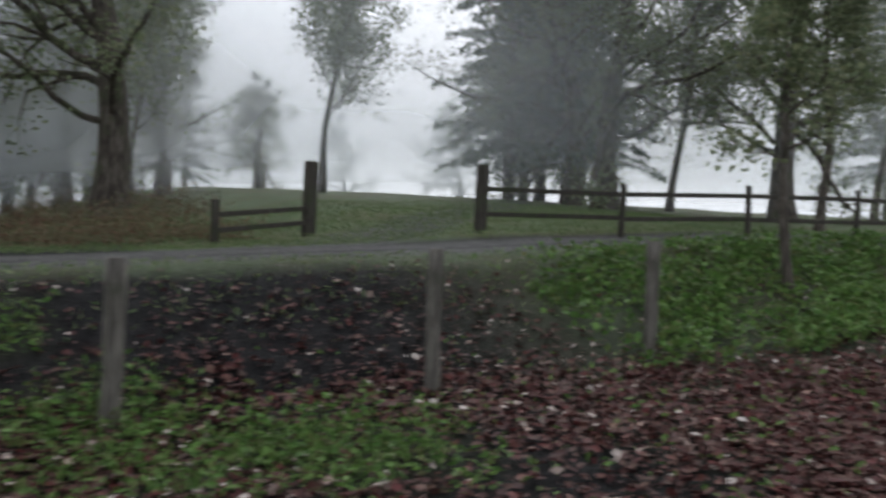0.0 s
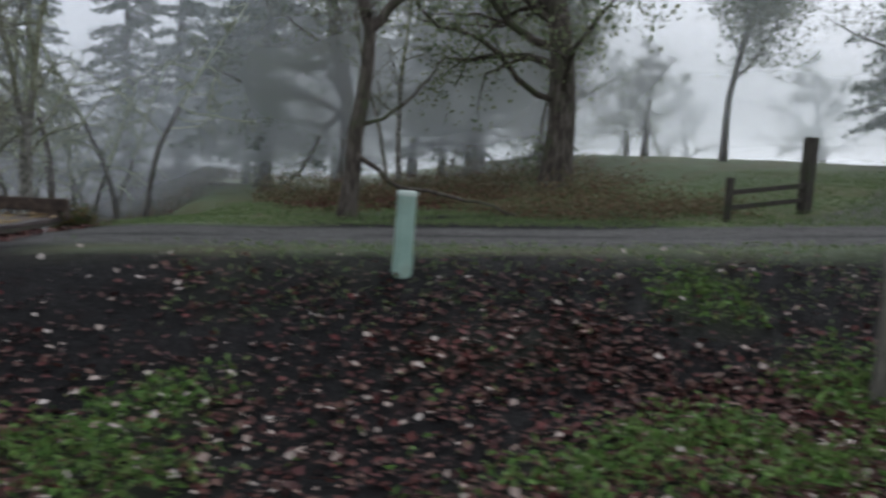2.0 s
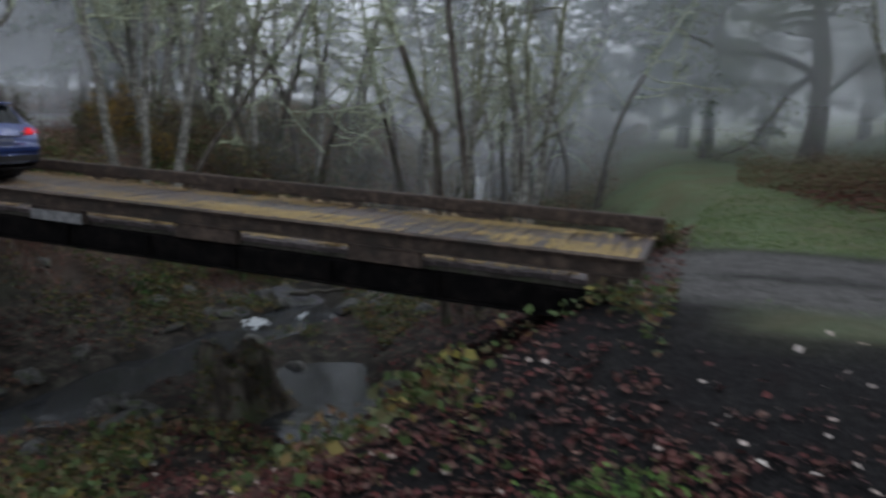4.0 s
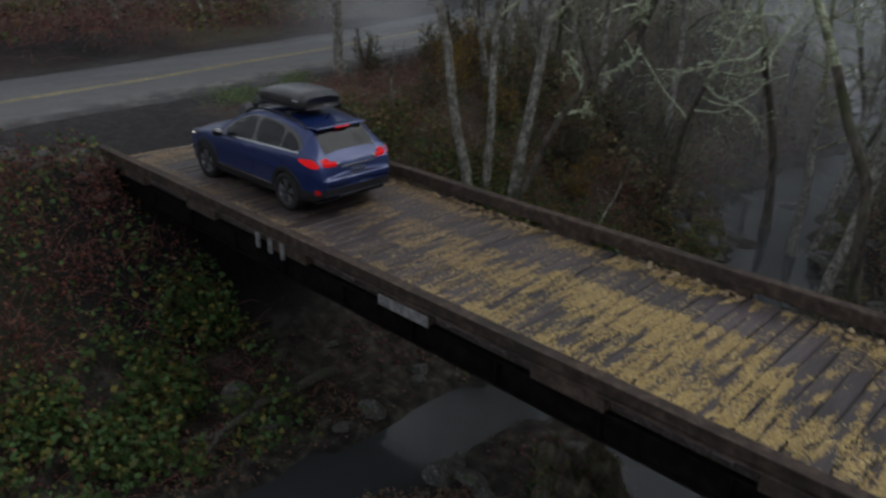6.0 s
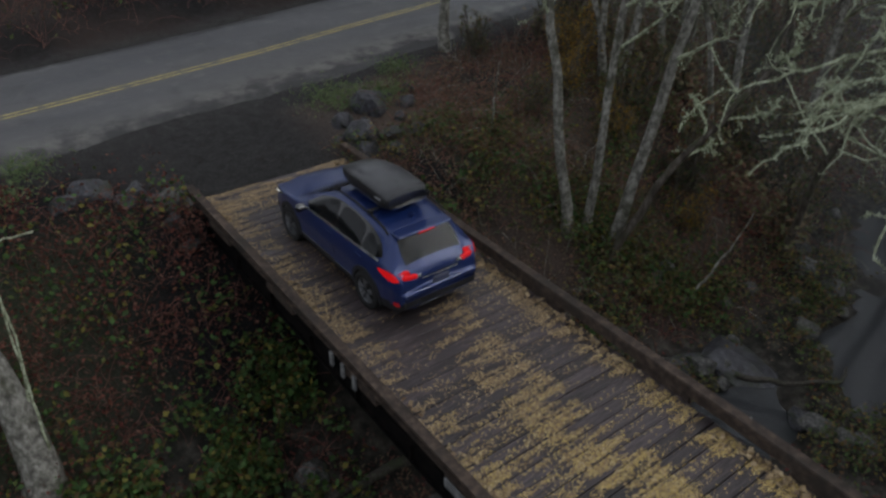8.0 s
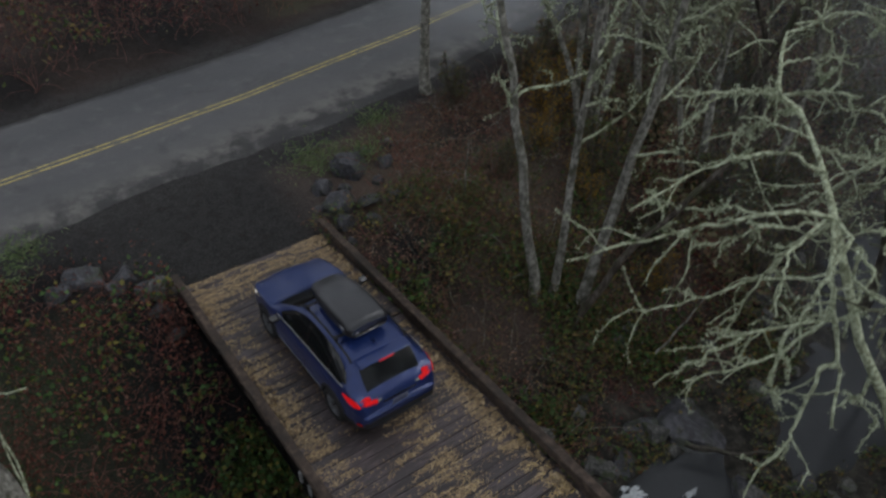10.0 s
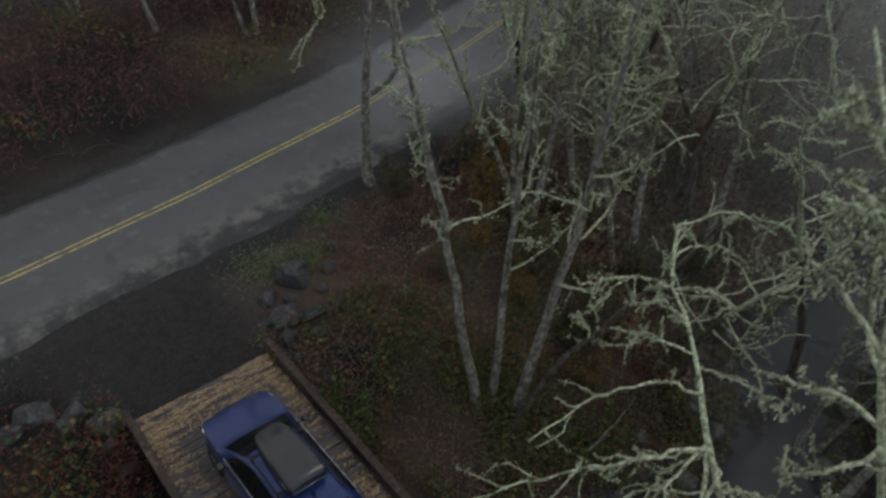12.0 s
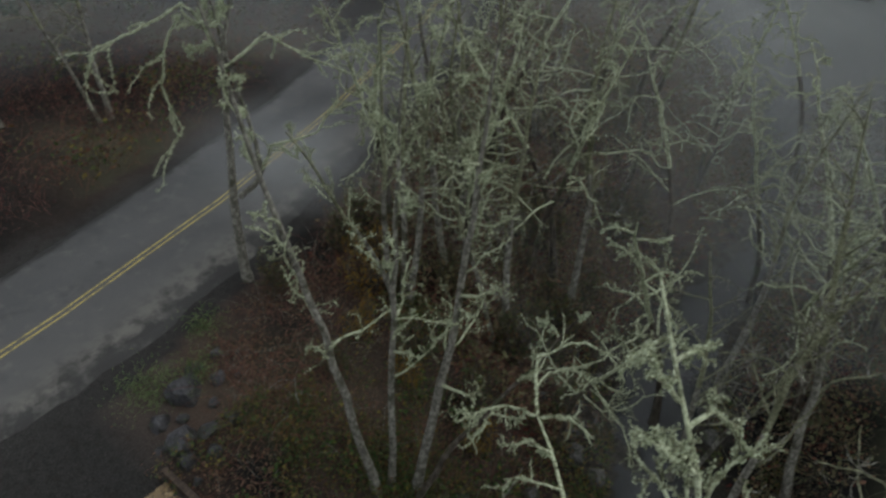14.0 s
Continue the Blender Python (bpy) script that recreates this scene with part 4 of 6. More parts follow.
    both("rear_reflector", side_pane(arc_line([(4.30, 0.44), (4.42, 0.44), (4.42, 0.53), (4.31, 0.53)]), 0.004, 0.008), red, car)
    part("grille", box((0.03, 0.86, 0.22), (0.015 - HALF, 0, 0.62), 0.012), gloss, car)
    part("grille_bar", box((0.02, 0.80, 0.03), (-0.008 - HALF, 0, 0.645), 0.006), chrome, car)
    part("badge", box((0.016, 0.15, 0.075), (-0.014 - HALF, 0, 0.655), 0.02), chrome, car)
    part("lower_intake", box((0.04, 1.0, 0.14), (0.03 - HALF, 0, 0.40), 0.015), black, car)
    for s in (-1, 1):
        part("tail_lamp", box((0.07, 0.25, 0.085), (4.405 - HALF, s * 0.56, 0.945), 0.022, rot=Matrix.Rotation(s * 0.22, 4, "Z")), glow, car, "lit red tail lamp on the tailgate")
        part("reverse_lamp", box((0.05, 0.10, 0.05), (4.425 - HALF, s * 0.40, 0.935), 0.015), lens, car, "clear reversing lamp")
    part("rear_bumper", box((0.12, 1.50, 0.17), (4.44 - HALF, 0, 0.645), 0.05), paint, car)
    part("rear_bumper_trim", box((0.10, 1.46, 0.17), (4.435 - HALF, 0, 0.47), 0.03), black, car)
    part("skid_strip", box((0.03, 0.9, 0.016), (4.486 - HALF, 0, 0.395), 0.006), darkalloy, car, "thin silver strip under the bumper")
    part("tailgate_trim", box((0.03, 0.7, 0.02), (4.462 - HALF, 0, 0.885), 0.006), gloss, car)
    part("plate", box((0.012, 0.32, 0.15), (4.475 - HALF, 0, 0.76), 0.004), flat_material("dull_plate", (0.10, 0.11, 0.15), 0.4), car)
    part("plate_bar", box((0.004, 0.24, 0.05), (4.483 - HALF, 0, 0.76)), flat_material("plate_bar_blue", (0.03, 0.04, 0.1), 0.5), car)
    for x0, z0 in ((2.30, 0.905), (3.28, 0.94)):
        both("door_handle", side_patch(arc_line([(x0, z0), (x0 + 0.2, z0 + 0.006), (x0 + 0.2, z0 + 0.036), (x0, z0 + 0.03)]), 0.012, 0.016), paint, car)
    for line in ([(1.32, 0.42), (1.30, 0.62), (1.40, 0.97)], [(2.55, 0.40), (2.55, 0.7), (2.55, 1.02)], [(3.55, 0.78), (3.45, 0.9), (3.50, 1.05)], [(3.12, 0.40), (3.16, 0.55), (3.30, 0.70), (3.45, 0.78)]):
        o = [(x, z) for x, z in line] + [(x + 0.010, z) for x, z in line[::-1]]
        both("door_seam", side_patch(o, 0.0005, 0.001), gloss, car)
    both("sill_strip", side_patch([(x, 0.385) for x in np.linspace(1.34, 3.12, 20)] + [(x, 0.405) for x in np.linspace(3.12, 1.34, 20)], 0.003, 0.008), chrome, car, "thin bright sill strip")
    mir = box((0.16, 0.17, 0.13), (1.62 - HALF, -1.0, 1.06), 0.035)
    box((0.05, 0.12, 0.05), (1.60 - HALF, -0.90, 1.0), 0.01, mir)
    both("door_mirror", mir, gloss, car, "gloss black door mirror")
    # roof rails, bars, box
    railline = [(np.array([(x - HALF, -0.565 + 0.01 * math.sin(x), car_section(x)[24][1] + (0.055 if 2.0 < x < 3.75 else 0.0)) for x in np.linspace(1.95, 3.82, 16)]), np.full(16, 0.019))]
    v, f = tubes(railline, 8)
    part("roof_rail", (v, f), black, car, "black raised roof rail")
    part("roof_rail", (v * np.array([1, -1, 1]), f[:, ::-1]), black, car, "black raised roof rail")
    for x in (2.28, 3.30):
        part("cross_bar", box((0.07, 1.16, 0.03), (x - HALF, 0, 1.645), 0.012), black, car)
        for s in (-1, 1):
            part("bar_foot", box((0.11, 0.06, 0.09), (x - HALF, s * 0.565, 1.625), 0.015), black, car)
    ant, af = tubes([(np.array([(3.62 - HALF, 0, 1.5), (3.70 - HALF, 0, 1.60), (3.76 - HALF, 0, 1.61)]), np.array([0.05, 0.025, 0.004]))], 8)
    part("aerial_fin", (ant, af), paint, car)
    rb = thing("roof_box", "long black plastic roof box with tapering nose on the car", "roof box")
    for nm, z0, z1, grow in (("base", 1.665, 1.76, 1.0), ("lid", 1.763, 1.995, 0.985)):
        V, F = [], []
        xs = np.linspace(1.90, 3.55, 26)
        m = 18
        for x in xs:
            u = (x - 1.90) / 1.65
            nose = float(np.interp(u, [0, 0.04, 0.12, 0.3, 0.55, 0.93, 0.985, 1.0], [0.45, 0.66, 0.8, 0.93, 1, 1, 0.95, 0.86]))
            hgt = float(np.interp(u, [0, 0.05, 0.25, 0.5, 0.7, 0.9, 0.98, 1.0], [0.12, 0.3, 0.72, 0.97, 1.0, 0.93, 0.82, 0.5])) if nm == "lid" else float(np.interp(u, [0, 0.06, 0.9, 1], [0.5, 1, 1, 0.75]))
            hw = 0.43 * nose * grow
            for j in range(m):
                a = math.pi * j / (m - 1)
                c, s = math.cos(a), math.sin(a)
                yy = hw * math.copysign(abs(c) ** (0.34 if nm == "base" else 0.36), c)
                zz = abs(s) ** (0.45 if nm == "base" else 0.5) * (z1 - z0) * hgt
                if nm == "lid":
                    V.append((x - HALF, yy, z0 + zz + (0.012 if abs(yy) < 0.2 and u > 0.15 else 0)))
                else:
                    V.append((x - HALF, yy, z1 - zz))
        k = len(xs)
        F = [[i * m + j, i * m + j + 1, (i + 1) * m + j + 1, (i + 1) * m + j] for i in range(k - 1) for j in range(m - 1)]
        F += [list(range(m)), list(range((k - 1) * m, k * m))[::-1]]
        if nm == "base":
            F = [q[::-1] for q in F]
        part(nm, (V, F), boxmat, rb)
    part("badge", box((0.16, 0.004, 0.03), (3.32 - HALF, -0.432, 1.83), 0.001), flat_material("pale_badge", (0.45, 0.46, 0.48), 0.4), rb)
    m = pose(-13.72, 1.86, 0.0, 0, 0, 0.5)
    car.matrix_basis = m
    rb.matrix_basis = m
    return car


build_car()


# ---- trees ----
def grow_tree(seed, height, radius, limbs, lean=(0, 0), first=0.3, limb_len=0.45, angle=(0.7, 1.2), droop=0.0, twigs=6, twiglets=3, bend=0.12, stems=1, twig_len=0.4, limb_r=0.42, path=None, toward=None, fat=0.0):
    """Lines of trunk, limbs and twigs of a leafless tree, with places for leaves."""
    g = np.random.default_rng(seed)
    trunk, limb, twig, spots = [], [], [], []
    for s in range(stems):
        d = np.array([lean[0], lean[1], 1.0])
        p0 = np.array([0, 0, -0.3])
        if stems > 1:
            a = 2 * math.pi * s / stems + g.random()
            p0 = p0 + np.array([math.cos(a), math.sin(a), 0]) * radius * 1.7
            d = d + np.array([math.cos(a), math.sin(a), 0]) * (0.12 + 0.16 * g.random())
        h = height * (1 if s == 0 else g.uniform(0.7, 1.0))
        pts, rad = wander(g, p0, d, h, radius * (1 if s == 0 else g.uniform(0.6, 0.95)), 0.02, 14, bend * 0.35, 0.02)
        if path is not None:
            q = np.array(path, float)
            a = np.concatenate([[0], np.cumsum(np.linalg.norm(np.diff(q, axis=0), axis=1))])
            w = np.linspace(0, a[-1], 15)
            pts = np.stack([np.interp(w, a, q[:, c]) for c in range(3)], 1) + g.normal(size=(15, 3)) * 0.03
        rad[0] *= 1.45
        rad[1] *= 1.08
        trunk.append((pts, rad))
        for k in range(limbs):
            f = first + (0.97 - first) * (k + g.random()) / limbs
            i = int(f * 14)
            w = f * 14 - i
            p = pts[i] * (1 - w) + pts[min(i + 1, 14)] * w
            r = rad[i]
            ax = pts[min(i + 1, 14)] - pts[i]
            dd = turn_from(g, ax, g.uniform(*angle))
            if toward is not None and g.random() < 0.7:
                dd = np.array(toward) + g.normal(size=3) * 0.4
            L = height * limb_len * (1.15 - f) * g.uniform(0.6, 1.25)
            lp, lr = wander(g, p, dd, L, max(0.02, r * limb_r * g.uniform(0.6, 1.1)) + fat, 0.008 + fat * 0.6, 9, bend, -droop + 0.03)
            limb.append((lp, lr))
            for q in range(twigs):
                j = g.integers(2, 9)
                td = turn_from(g, lp[j] - lp[j - 1], g.uniform(0.5, 1.2))
                tp, tr = wander(g, lp[j], td, L * twig_len * g.uniform(0.5, 1.2) * (1.2 - j / 12), lr[j] * 0.6 + 0.004 + fat * 0.3, 0.006 + fat * 0.4, 6, bend * 1.3, -droop)
                twig.append((tp, tr))
                spots.append(tp[1:])
                spots.append(lp[3:])
                for _ in range(twiglets):
                    m = g.integers(1, 6)
                    vd = turn_from(g, tp[m] - tp[m - 1], g.uniform(0.5, 1.3))
                    vp, vr = wander(g, tp[m], vd, L * twig_len * 0.45 * g.uniform(0.4, 1.2), 0.009 + fat * 0.5, 0.005 + fat * 0.3, 4, bend * 1.5, -droop)
                    twig.append((vp, vr))
                    spots.append(vp[1:])
    return trunk, limb, twig, np.concatenate(spots)


def tree_thing(name, label, seed, bark, leaf=None, leaf_n=0, leaf_size=0.1, tuft=0.12, hide_twigs=False, category="tree", group="", twig_mat=None, upper=None, **kw):
    trunk, limb, twig, spots = grow_tree(seed, **kw)
    t = thing(name, label, category, group=group)
    for line in trunk:
        cut = 7 if upper else 14
        part("trunk", tubes([(line[0][:cut + 1], line[1][:cut + 1])], 9), bark, t)
        if upper:
            part("upper_trunk", tubes([(line[0][cut:], line[1][cut:])], 9), upper, t, "lichen-crusted upper trunk")
    for line in limb:
        part("limb", tubes([line], 6), twig_mat or bark, t)
    tagged(part("twig_work", tubes(twig, 3), LICHEN_TWIG if twig_mat is LICHEN_BARK else bark, t), kind="stuff")
    if leaf_n:
        g = np.random.default_rng(seed + 1)
        P = spots[g.integers(0, len(spots), leaf_n)] + g.normal(size=(leaf_n, 3)) * tuft
        tagged(part("crown", leaves(P, leaf_size, g), leaf, t), kind="stuff")
    return t


def conifer(name, label, seed, height, spread, group=""):
    g = np.random.default_rng(seed)
    t = thing(name, label, "tree", group=group)
    pts, rad = wander(g, (0, 0, -0.3), (0, 0, 1), height, height * 0.018, 0.01, 12, 0.02)
    part("trunk", tubes([(pts, rad)], 8), BARK, t)
    lines, P = [], []
    n = int(height * 8)
    for k in range(n):
        f = 0.13 + 0.86 * (k / n)
        a = g.random() * 6.283
        L = spread * (1 - f) ** 0.8 * g.uniform(0.6, 1.15) + 0.25
        lp, lr = wander(g, (pts[int(f * 12)][0], pts[int(f * 12)][1], f * height), (math.cos(a), math.sin(a), 0.12), L, 0.02 + 0.025 * (1 - f), 0.005, 6, 0.06, -0.09)
        lines.append((lp, lr))
        m = int(40 + 70 * L / spread)
        i = g.random(m) ** 0.7 * 6
        j = np.minimum(i.astype(int), 5)
        w = (i - j)[:, None]
        q = lp[j] * (1 - w) + lp[j + 1] * w
        q = q + g.normal(size=(m, 3)) * (0.10 + 0.10 * L / spread) * np.array([1, 1, 0.5]) - np.array([0, 0, 0.06])
        P.append(q)
    tagged(part("boughs", tubes(lines, 4), BARK, t), kind="stuff")
    P = np.concatenate(P)
    tagged(part("crown", leaves(P, 0.34, g, 0.3, 0.4), NEEDLE, t), kind="stuff")
    return t


def put(proto, x, y, s=1.0, turn=0.0, z=None, tilt=(0, 0)):
    zz = float(land(x, y)) if z is None else z
    return copy_thing(proto, pose(x, y, zz, tilt[0], tilt[1], turn) @ Matrix.Scale(s, 4))


def seat(ob, x, y, turn=0.0, s=1.0):
    ob.matrix_basis = pose(x, y, float(land(x, y)), 0, 0, turn) @ Matrix.Scale(s, 4)
    return ob


def add_limbs(tree, paths, mat, crust=0, seed=0, bit=0.06):
    """Limbs along given lines, with side twigs and crusts of lichen where wanted."""
    g = np.random.default_rng(seed)
    twig, spots = [], []
    for pts, r in paths:
        q = np.array(pts, float)
        w = np.linspace(0, len(q) - 1, 16)
        q = np.stack([np.interp(w, np.arange(len(q)), q[:, c]) for c in range(3)], 1) + g.normal(size=(16, 3)) * 0.02
        rad = np.linspace(r, min(0.02, r * 0.4), 16)
        part("limb", tubes([(q, rad)], 8), mat, tree)
        if crust:
            L = np.linalg.norm(np.diff(q, axis=0), axis=1).sum()
            for k in range(7):
                j = g.integers(4, 16)
                tp, tr = wander(g, q[j], turn_from(g, q[j] - q[j - 1], g.uniform(0.4, 1.2)), L * g.uniform(0.12, 0.35), rad[j] * 0.45 + bit * 0.12, bit * 0.16, 6, 0.25, -0.09)
                twig.append((tp, tr))
                spots.append(tp)
            spots.append(q)
    if crust:
        tagged(part("twig_work", tubes(twig, 4), mat, tree), kind="stuff")
        P = np.concatenate(spots)
        P = P[g.integers(0, len(P), crust)] + g.normal(size=(crust, 3)) * bit * 0.5
        tagged(part("lichen", leaves(P, bit, g, 0, 0.45), LICHEN, tree), kind="stuff")


# alder clump and lichen trees by the bridge
alder = tree_thing("alder_tree", "slender leafless pale-barked alder in misty woodland", 21, ALDER, upper=LICHEN_TWIG, twig_mat=LICHEN_TWIG, height=12, radius=0.14, limbs=14, first=0.32, limb_len=0.32, angle=(0.5, 1.1), twigs=4, twiglets=1, bend=0.24, fat=0.008, group="alders along the creek")
seat(alder, -3.8, 10.0)
alder2 = tree_thing("alder_tree", "forked leafless alder with mossy stems and pale twigs", 22, ALDER, upper=LICHEN_TWIG, twig_mat=LICHEN_TWIG, height=11, radius=0.14, limbs=12, stems=2, first=0.3, limb_len=0.32, twigs=5, twiglets=2, bend=0.16, group="alders along the creek")
seat(alder2, -14.8, 14.5, 70)
for k, (px, py, path, rr) in enumerate(((-14.05, 7.7, [(0, 0, -0.3), (-0.45, -0.2, 2.5), (-1.1, -0.45, 6.0), (-1.9, -0.9, 10), (-2.6, -1.2, 14)], 0.135), (-13.85, 8.05, [(0, 0, -0.3), (0.05, 0.1, 3), (0.0, 0.3, 7), (0.3, 0.5, 13)], 0.115), (-13.4, 8.5, [(0, 0, -0.3), (0.4, 0.2, 3), (0.9, 0.5, 7), (1.4, 0.9, 14)], 0.15), (-13.2, 8.1, [(0, 0, -0.3), (0.6, 0.75, 2.2), (1.3, 1.6, 3.8), (2.0, 2.4, 5.2), (2.8, 3.3, 7.2)], 0.11))):
    seat(tree_thing("alder_tree", "pale lichen-flecked alder stem in a clump on the creek bank", 90 + k, (ALDER, ALDER, ALDER, BARK)[k], height=12, radius=rr, limbs=(13, 12, 14, 7)[k], first=0.33, limb_len=0.22, angle=(0.5, 1.3), twigs=4, twiglets=2, bend=0.2, droop=0.02, fat=0.005, leaf=LICHEN, leaf_n=2600, leaf_size=0.05, tuft=0.018, twig_mat=LICHEN_BARK, path=path, group="alder clump by the bridge"), px, py)
clump = tree_thing("alder_clump", "clump of pale leafless alder stems above the creek bank", 23, ALDER, upper=LICHEN_TWIG, height=10, radius=0.13, limbs=9, stems=4, first=0.42, limb_len=0.26, angle=(0.5, 1.1), twigs=5, twiglets=3, bend=0.12, leaf=LICHEN, leaf_n=5000, leaf_size=0.05, tuft=0.02, twig_mat=LICHEN_BARK)
seat(clump, -17.5, 12.5)
lich = tree_thing("lichen_tree", "gnarled leafless tree thickly hung with pale lichen", 31, BARK, upper=LICHEN_BARK, twig_mat=LICHEN_BARK, height=13, radius=0.15, limbs=15, first=0.36, limb_len=0.38, angle=(0.8, 1.5), droop=0.08, twigs=4, twiglets=1, bend=0.26, fat=0.013, leaf=LICHEN, leaf_n=3600, leaf_size=0.05, tuft=0.022, twig_len=0.4, group="lichen-hung trees by the creek")
seat(lich, -6.0, 19.5, 0)
near = tree_thing("lichen_tree", "leaning lichen-covered tree with long arching bare limbs", 33, BARK, height=7, radius=0.115, limbs=2, first=0.8, limb_len=0.22, droop=0.06, twigs=3, twiglets=1, bend=0.2, leaf=LICHEN, leaf_n=900, leaf_size=0.04, tuft=0.015, twig_len=0.4, group="lichen-hung trees by the creek", upper=LICHEN_BARK, twig_mat=LICHEN_BARK,
                  path=[(2.0, -0.7, -0.6), (1.6, -1.0, 4.0), (0.8, -1.6, 6.4), (-0.1, -2.1, 8.0), (-0.7, -2.1, 9.1), (-1.3, -1.4, 9.25), (-2.1, -0.7, 9.3), (-2.9, 0.1, 9.1)])
near.matrix_basis = pose(-6.2, 7.0, -3.0)
add_limbs(near, [([(-0.7, -2.1, 9.1), (-0.94, -2.9, 9.38), (-1.2, -3.3, 9.25), (-1.5, -3.6, 9.05), (-1.85, -4.2, 8.9), (-2.17, -4.76, 8.72)], 0.028),
                 ([(-1.2, -1.5, 9.2), (-1.5, -1.9, 9.45), (-1.75, -2.2, 9.45), (-2.1, -2.8, 9.25), (-2.3, -3.7, 8.95)], 0.026),
                 ([(-0.35, -2.1, 8.5), (-1.1, -2.5, 8.1), (-1.4, -3.3, 7.95), (-2.0, -4.0, 7.6)], 0.02),
                 ([(-0.1, -2.1, 8.0), (-0.8, -2.8, 7.6), (-1.05, -3.4, 7.3), (-1.25, -3.9, 7.0)], 0.022),
                 ([(-0.7, -2.1, 9.0), (-0.95, -2.4, 8.6), (-1.05, -2.7, 8.0), (-1.1, -2.9, 7.3)], 0.024),
                 ([(-0.7, -2.1, 9.0), (-1.1, -2.7, 8.95), (-1.4, -3.0, 8.75), (-1.6, -3.3, 8.6)], 0.02),
                 ([(0.35, -1.85, 7.2), (0.3, -2.1, 6.9), (0.4, -2.3, 7.2), (0.7, -2.2, 6.9)], 0.026),
                 ([(-2.2, -0.6, 9.3), (-2.5, -0.8, 9.6), (-2.9, -1.1, 9.4)], 0.025)], LICHEN_BARK, 3000, 3, 0.034)
add_limbs(near, [([(-2.9, 0.1, 9.1), (-3.4, 0.0, 9.0), (-3.67, 0.0, 8.84), (-3.9, -0.5, 8.9), (-4.0, -0.8, 8.85)], 0.034),
                 ([(-3.67, 0.0, 8.84), (-3.65, -0.5, 8.75), (-3.7, -0.9, 8.5)], 0.022),
                 ([(-2.9, 0.1, 9.1), (-3.25, 0.45, 9.4), (-3.43, 0.81, 9.68), (-3.03, 1.17, 10.05), (-2.6, 1.3, 10.1), (-2.2, 1.5, 9.9)], 0.034),
                 ([(-3.2, 0.4, 9.35), (-3.2, 0.9, 9.3), (-2.9, 1.2, 9.4), (-2.6, 1.1, 9.5)], 0.022),
                 ([(-2.85, 0.05, 9.1), (-2.55, 0.2, 9.25), (-2.31, 0.24, 9.34), (-1.73, -0.08, 9.57)], 0.036),
                 ([(-1.7, -1.05, 9.28), (-2.1, -1.3, 9.42), (-2.33, -1.39, 9.34), (-2.5, -1.6, 9.15)], 0.02),
                 ([(-1.5, -1.2, 9.27), (-1.2, -1.1, 9.3), (-0.93, -1.0, 9.34), (-0.4, -1.0, 9.3)], 0.022)], LICHEN_BARK, 2600, 8, 0.034)
add_limbs(near, [([(-0.7, -2.1, 9.1), (-0.18, -2.89, 8.87), (0.02, -3.07, 8.67), (0.13, -2.92, 8.3), (0.32, -3.04, 8.02), (0.57, -3.33, 7.54)], 0.036),
                 ([(-0.7, -2.1, 9.1), (-0.31, -2.35, 9.04), (-0.18, -3.01, 8.96), (-0.2, -3.2, 8.54), (-0.2, -3.44, 8.24)], 0.03),
                 ([(0.02, -3.07, 8.67), (-0.14, -2.95, 8.48), (-0.42, -3.24, 8.22), (-0.73, -3.72, 8.08)], 0.02),
                 ([(0.02, -3.07, 8.67), (-0.14, -3.43, 8.2), (-0.27, -3.79, 8.06), (-0.63, -4.42, 7.95)], 0.022),
                 ([(-0.7, -2.1, 9.1), (-0.75, -2.79, 8.92), (-0.55, -3.2, 8.85), (-0.32, -3.59, 8.66)], 0.022),
                 ([(0.29, -3.02, 8.06), (0.15, -3.19, 8.09), (0.32, -3.61, 7.58), (0.37, -3.8, 7.39), (0.33, -4.36, 7.0)], 0.026),
                 ([(-0.18, -3.51, 8.18), (-0.06, -3.69, 7.92), (0.14, -3.7, 7.7)], 0.016),
                 ([(-0.31, -2.35, 9.04), (0.02, -2.35, 8.89), (0.13, -2.94, 8.64)], 0.022)], LICHEN_BARK, 2600, 9, 0.03)
near2 = tree_thing("lichen_tree", "upright tree crusted with bright pale lichen", 35, BARK, height=13, radius=0.085, limbs=22, first=0.52, limb_len=0.28, angle=(0.7, 1.4), droop=0.03, twigs=4, twiglets=2, bend=0.26, fat=0.012, leaf=LICHEN, leaf_n=5200, leaf_size=0.05, tuft=0.02, twig_len=0.42, group="lichen-hung trees by the creek", upper=LICHEN_BARK, twig_mat=LICHEN_BARK,
                   path=[(1.2, 0.8, -0.6), (0.2, 0.1, 7.5), (-1.0, -0.6, 11.5), (-1.3, -0.6, 12.7), (-1.9, -0.1, 13.4), (-2.5, 0.5, 13.9)])
near2.matrix_basis = pose(-4.6, 5.2, -2.5)
big = tree_thing("alder_tree", "thick pale leaning trunk beside the creek bank", 37, ALDER, height=13, radius=0.31, limbs=9, first=0.5, limb_len=0.3, bend=0.15, twigs=6, twiglets=3, twig_mat=LICHEN_BARK, path=[(0, 0, -0.4), (-0.25, 0.15, 0.8), (-0.6, 0.1, 2), (-1.3, -0.4, 4), (-2.6, -1.2, 8), (-3.5, -1.2, 12)], leaf=LICHEN, leaf_n=1500, leaf_size=0.08, tuft=0.03, group="alders along the creek")
seat(big, -14.1, -4.42)
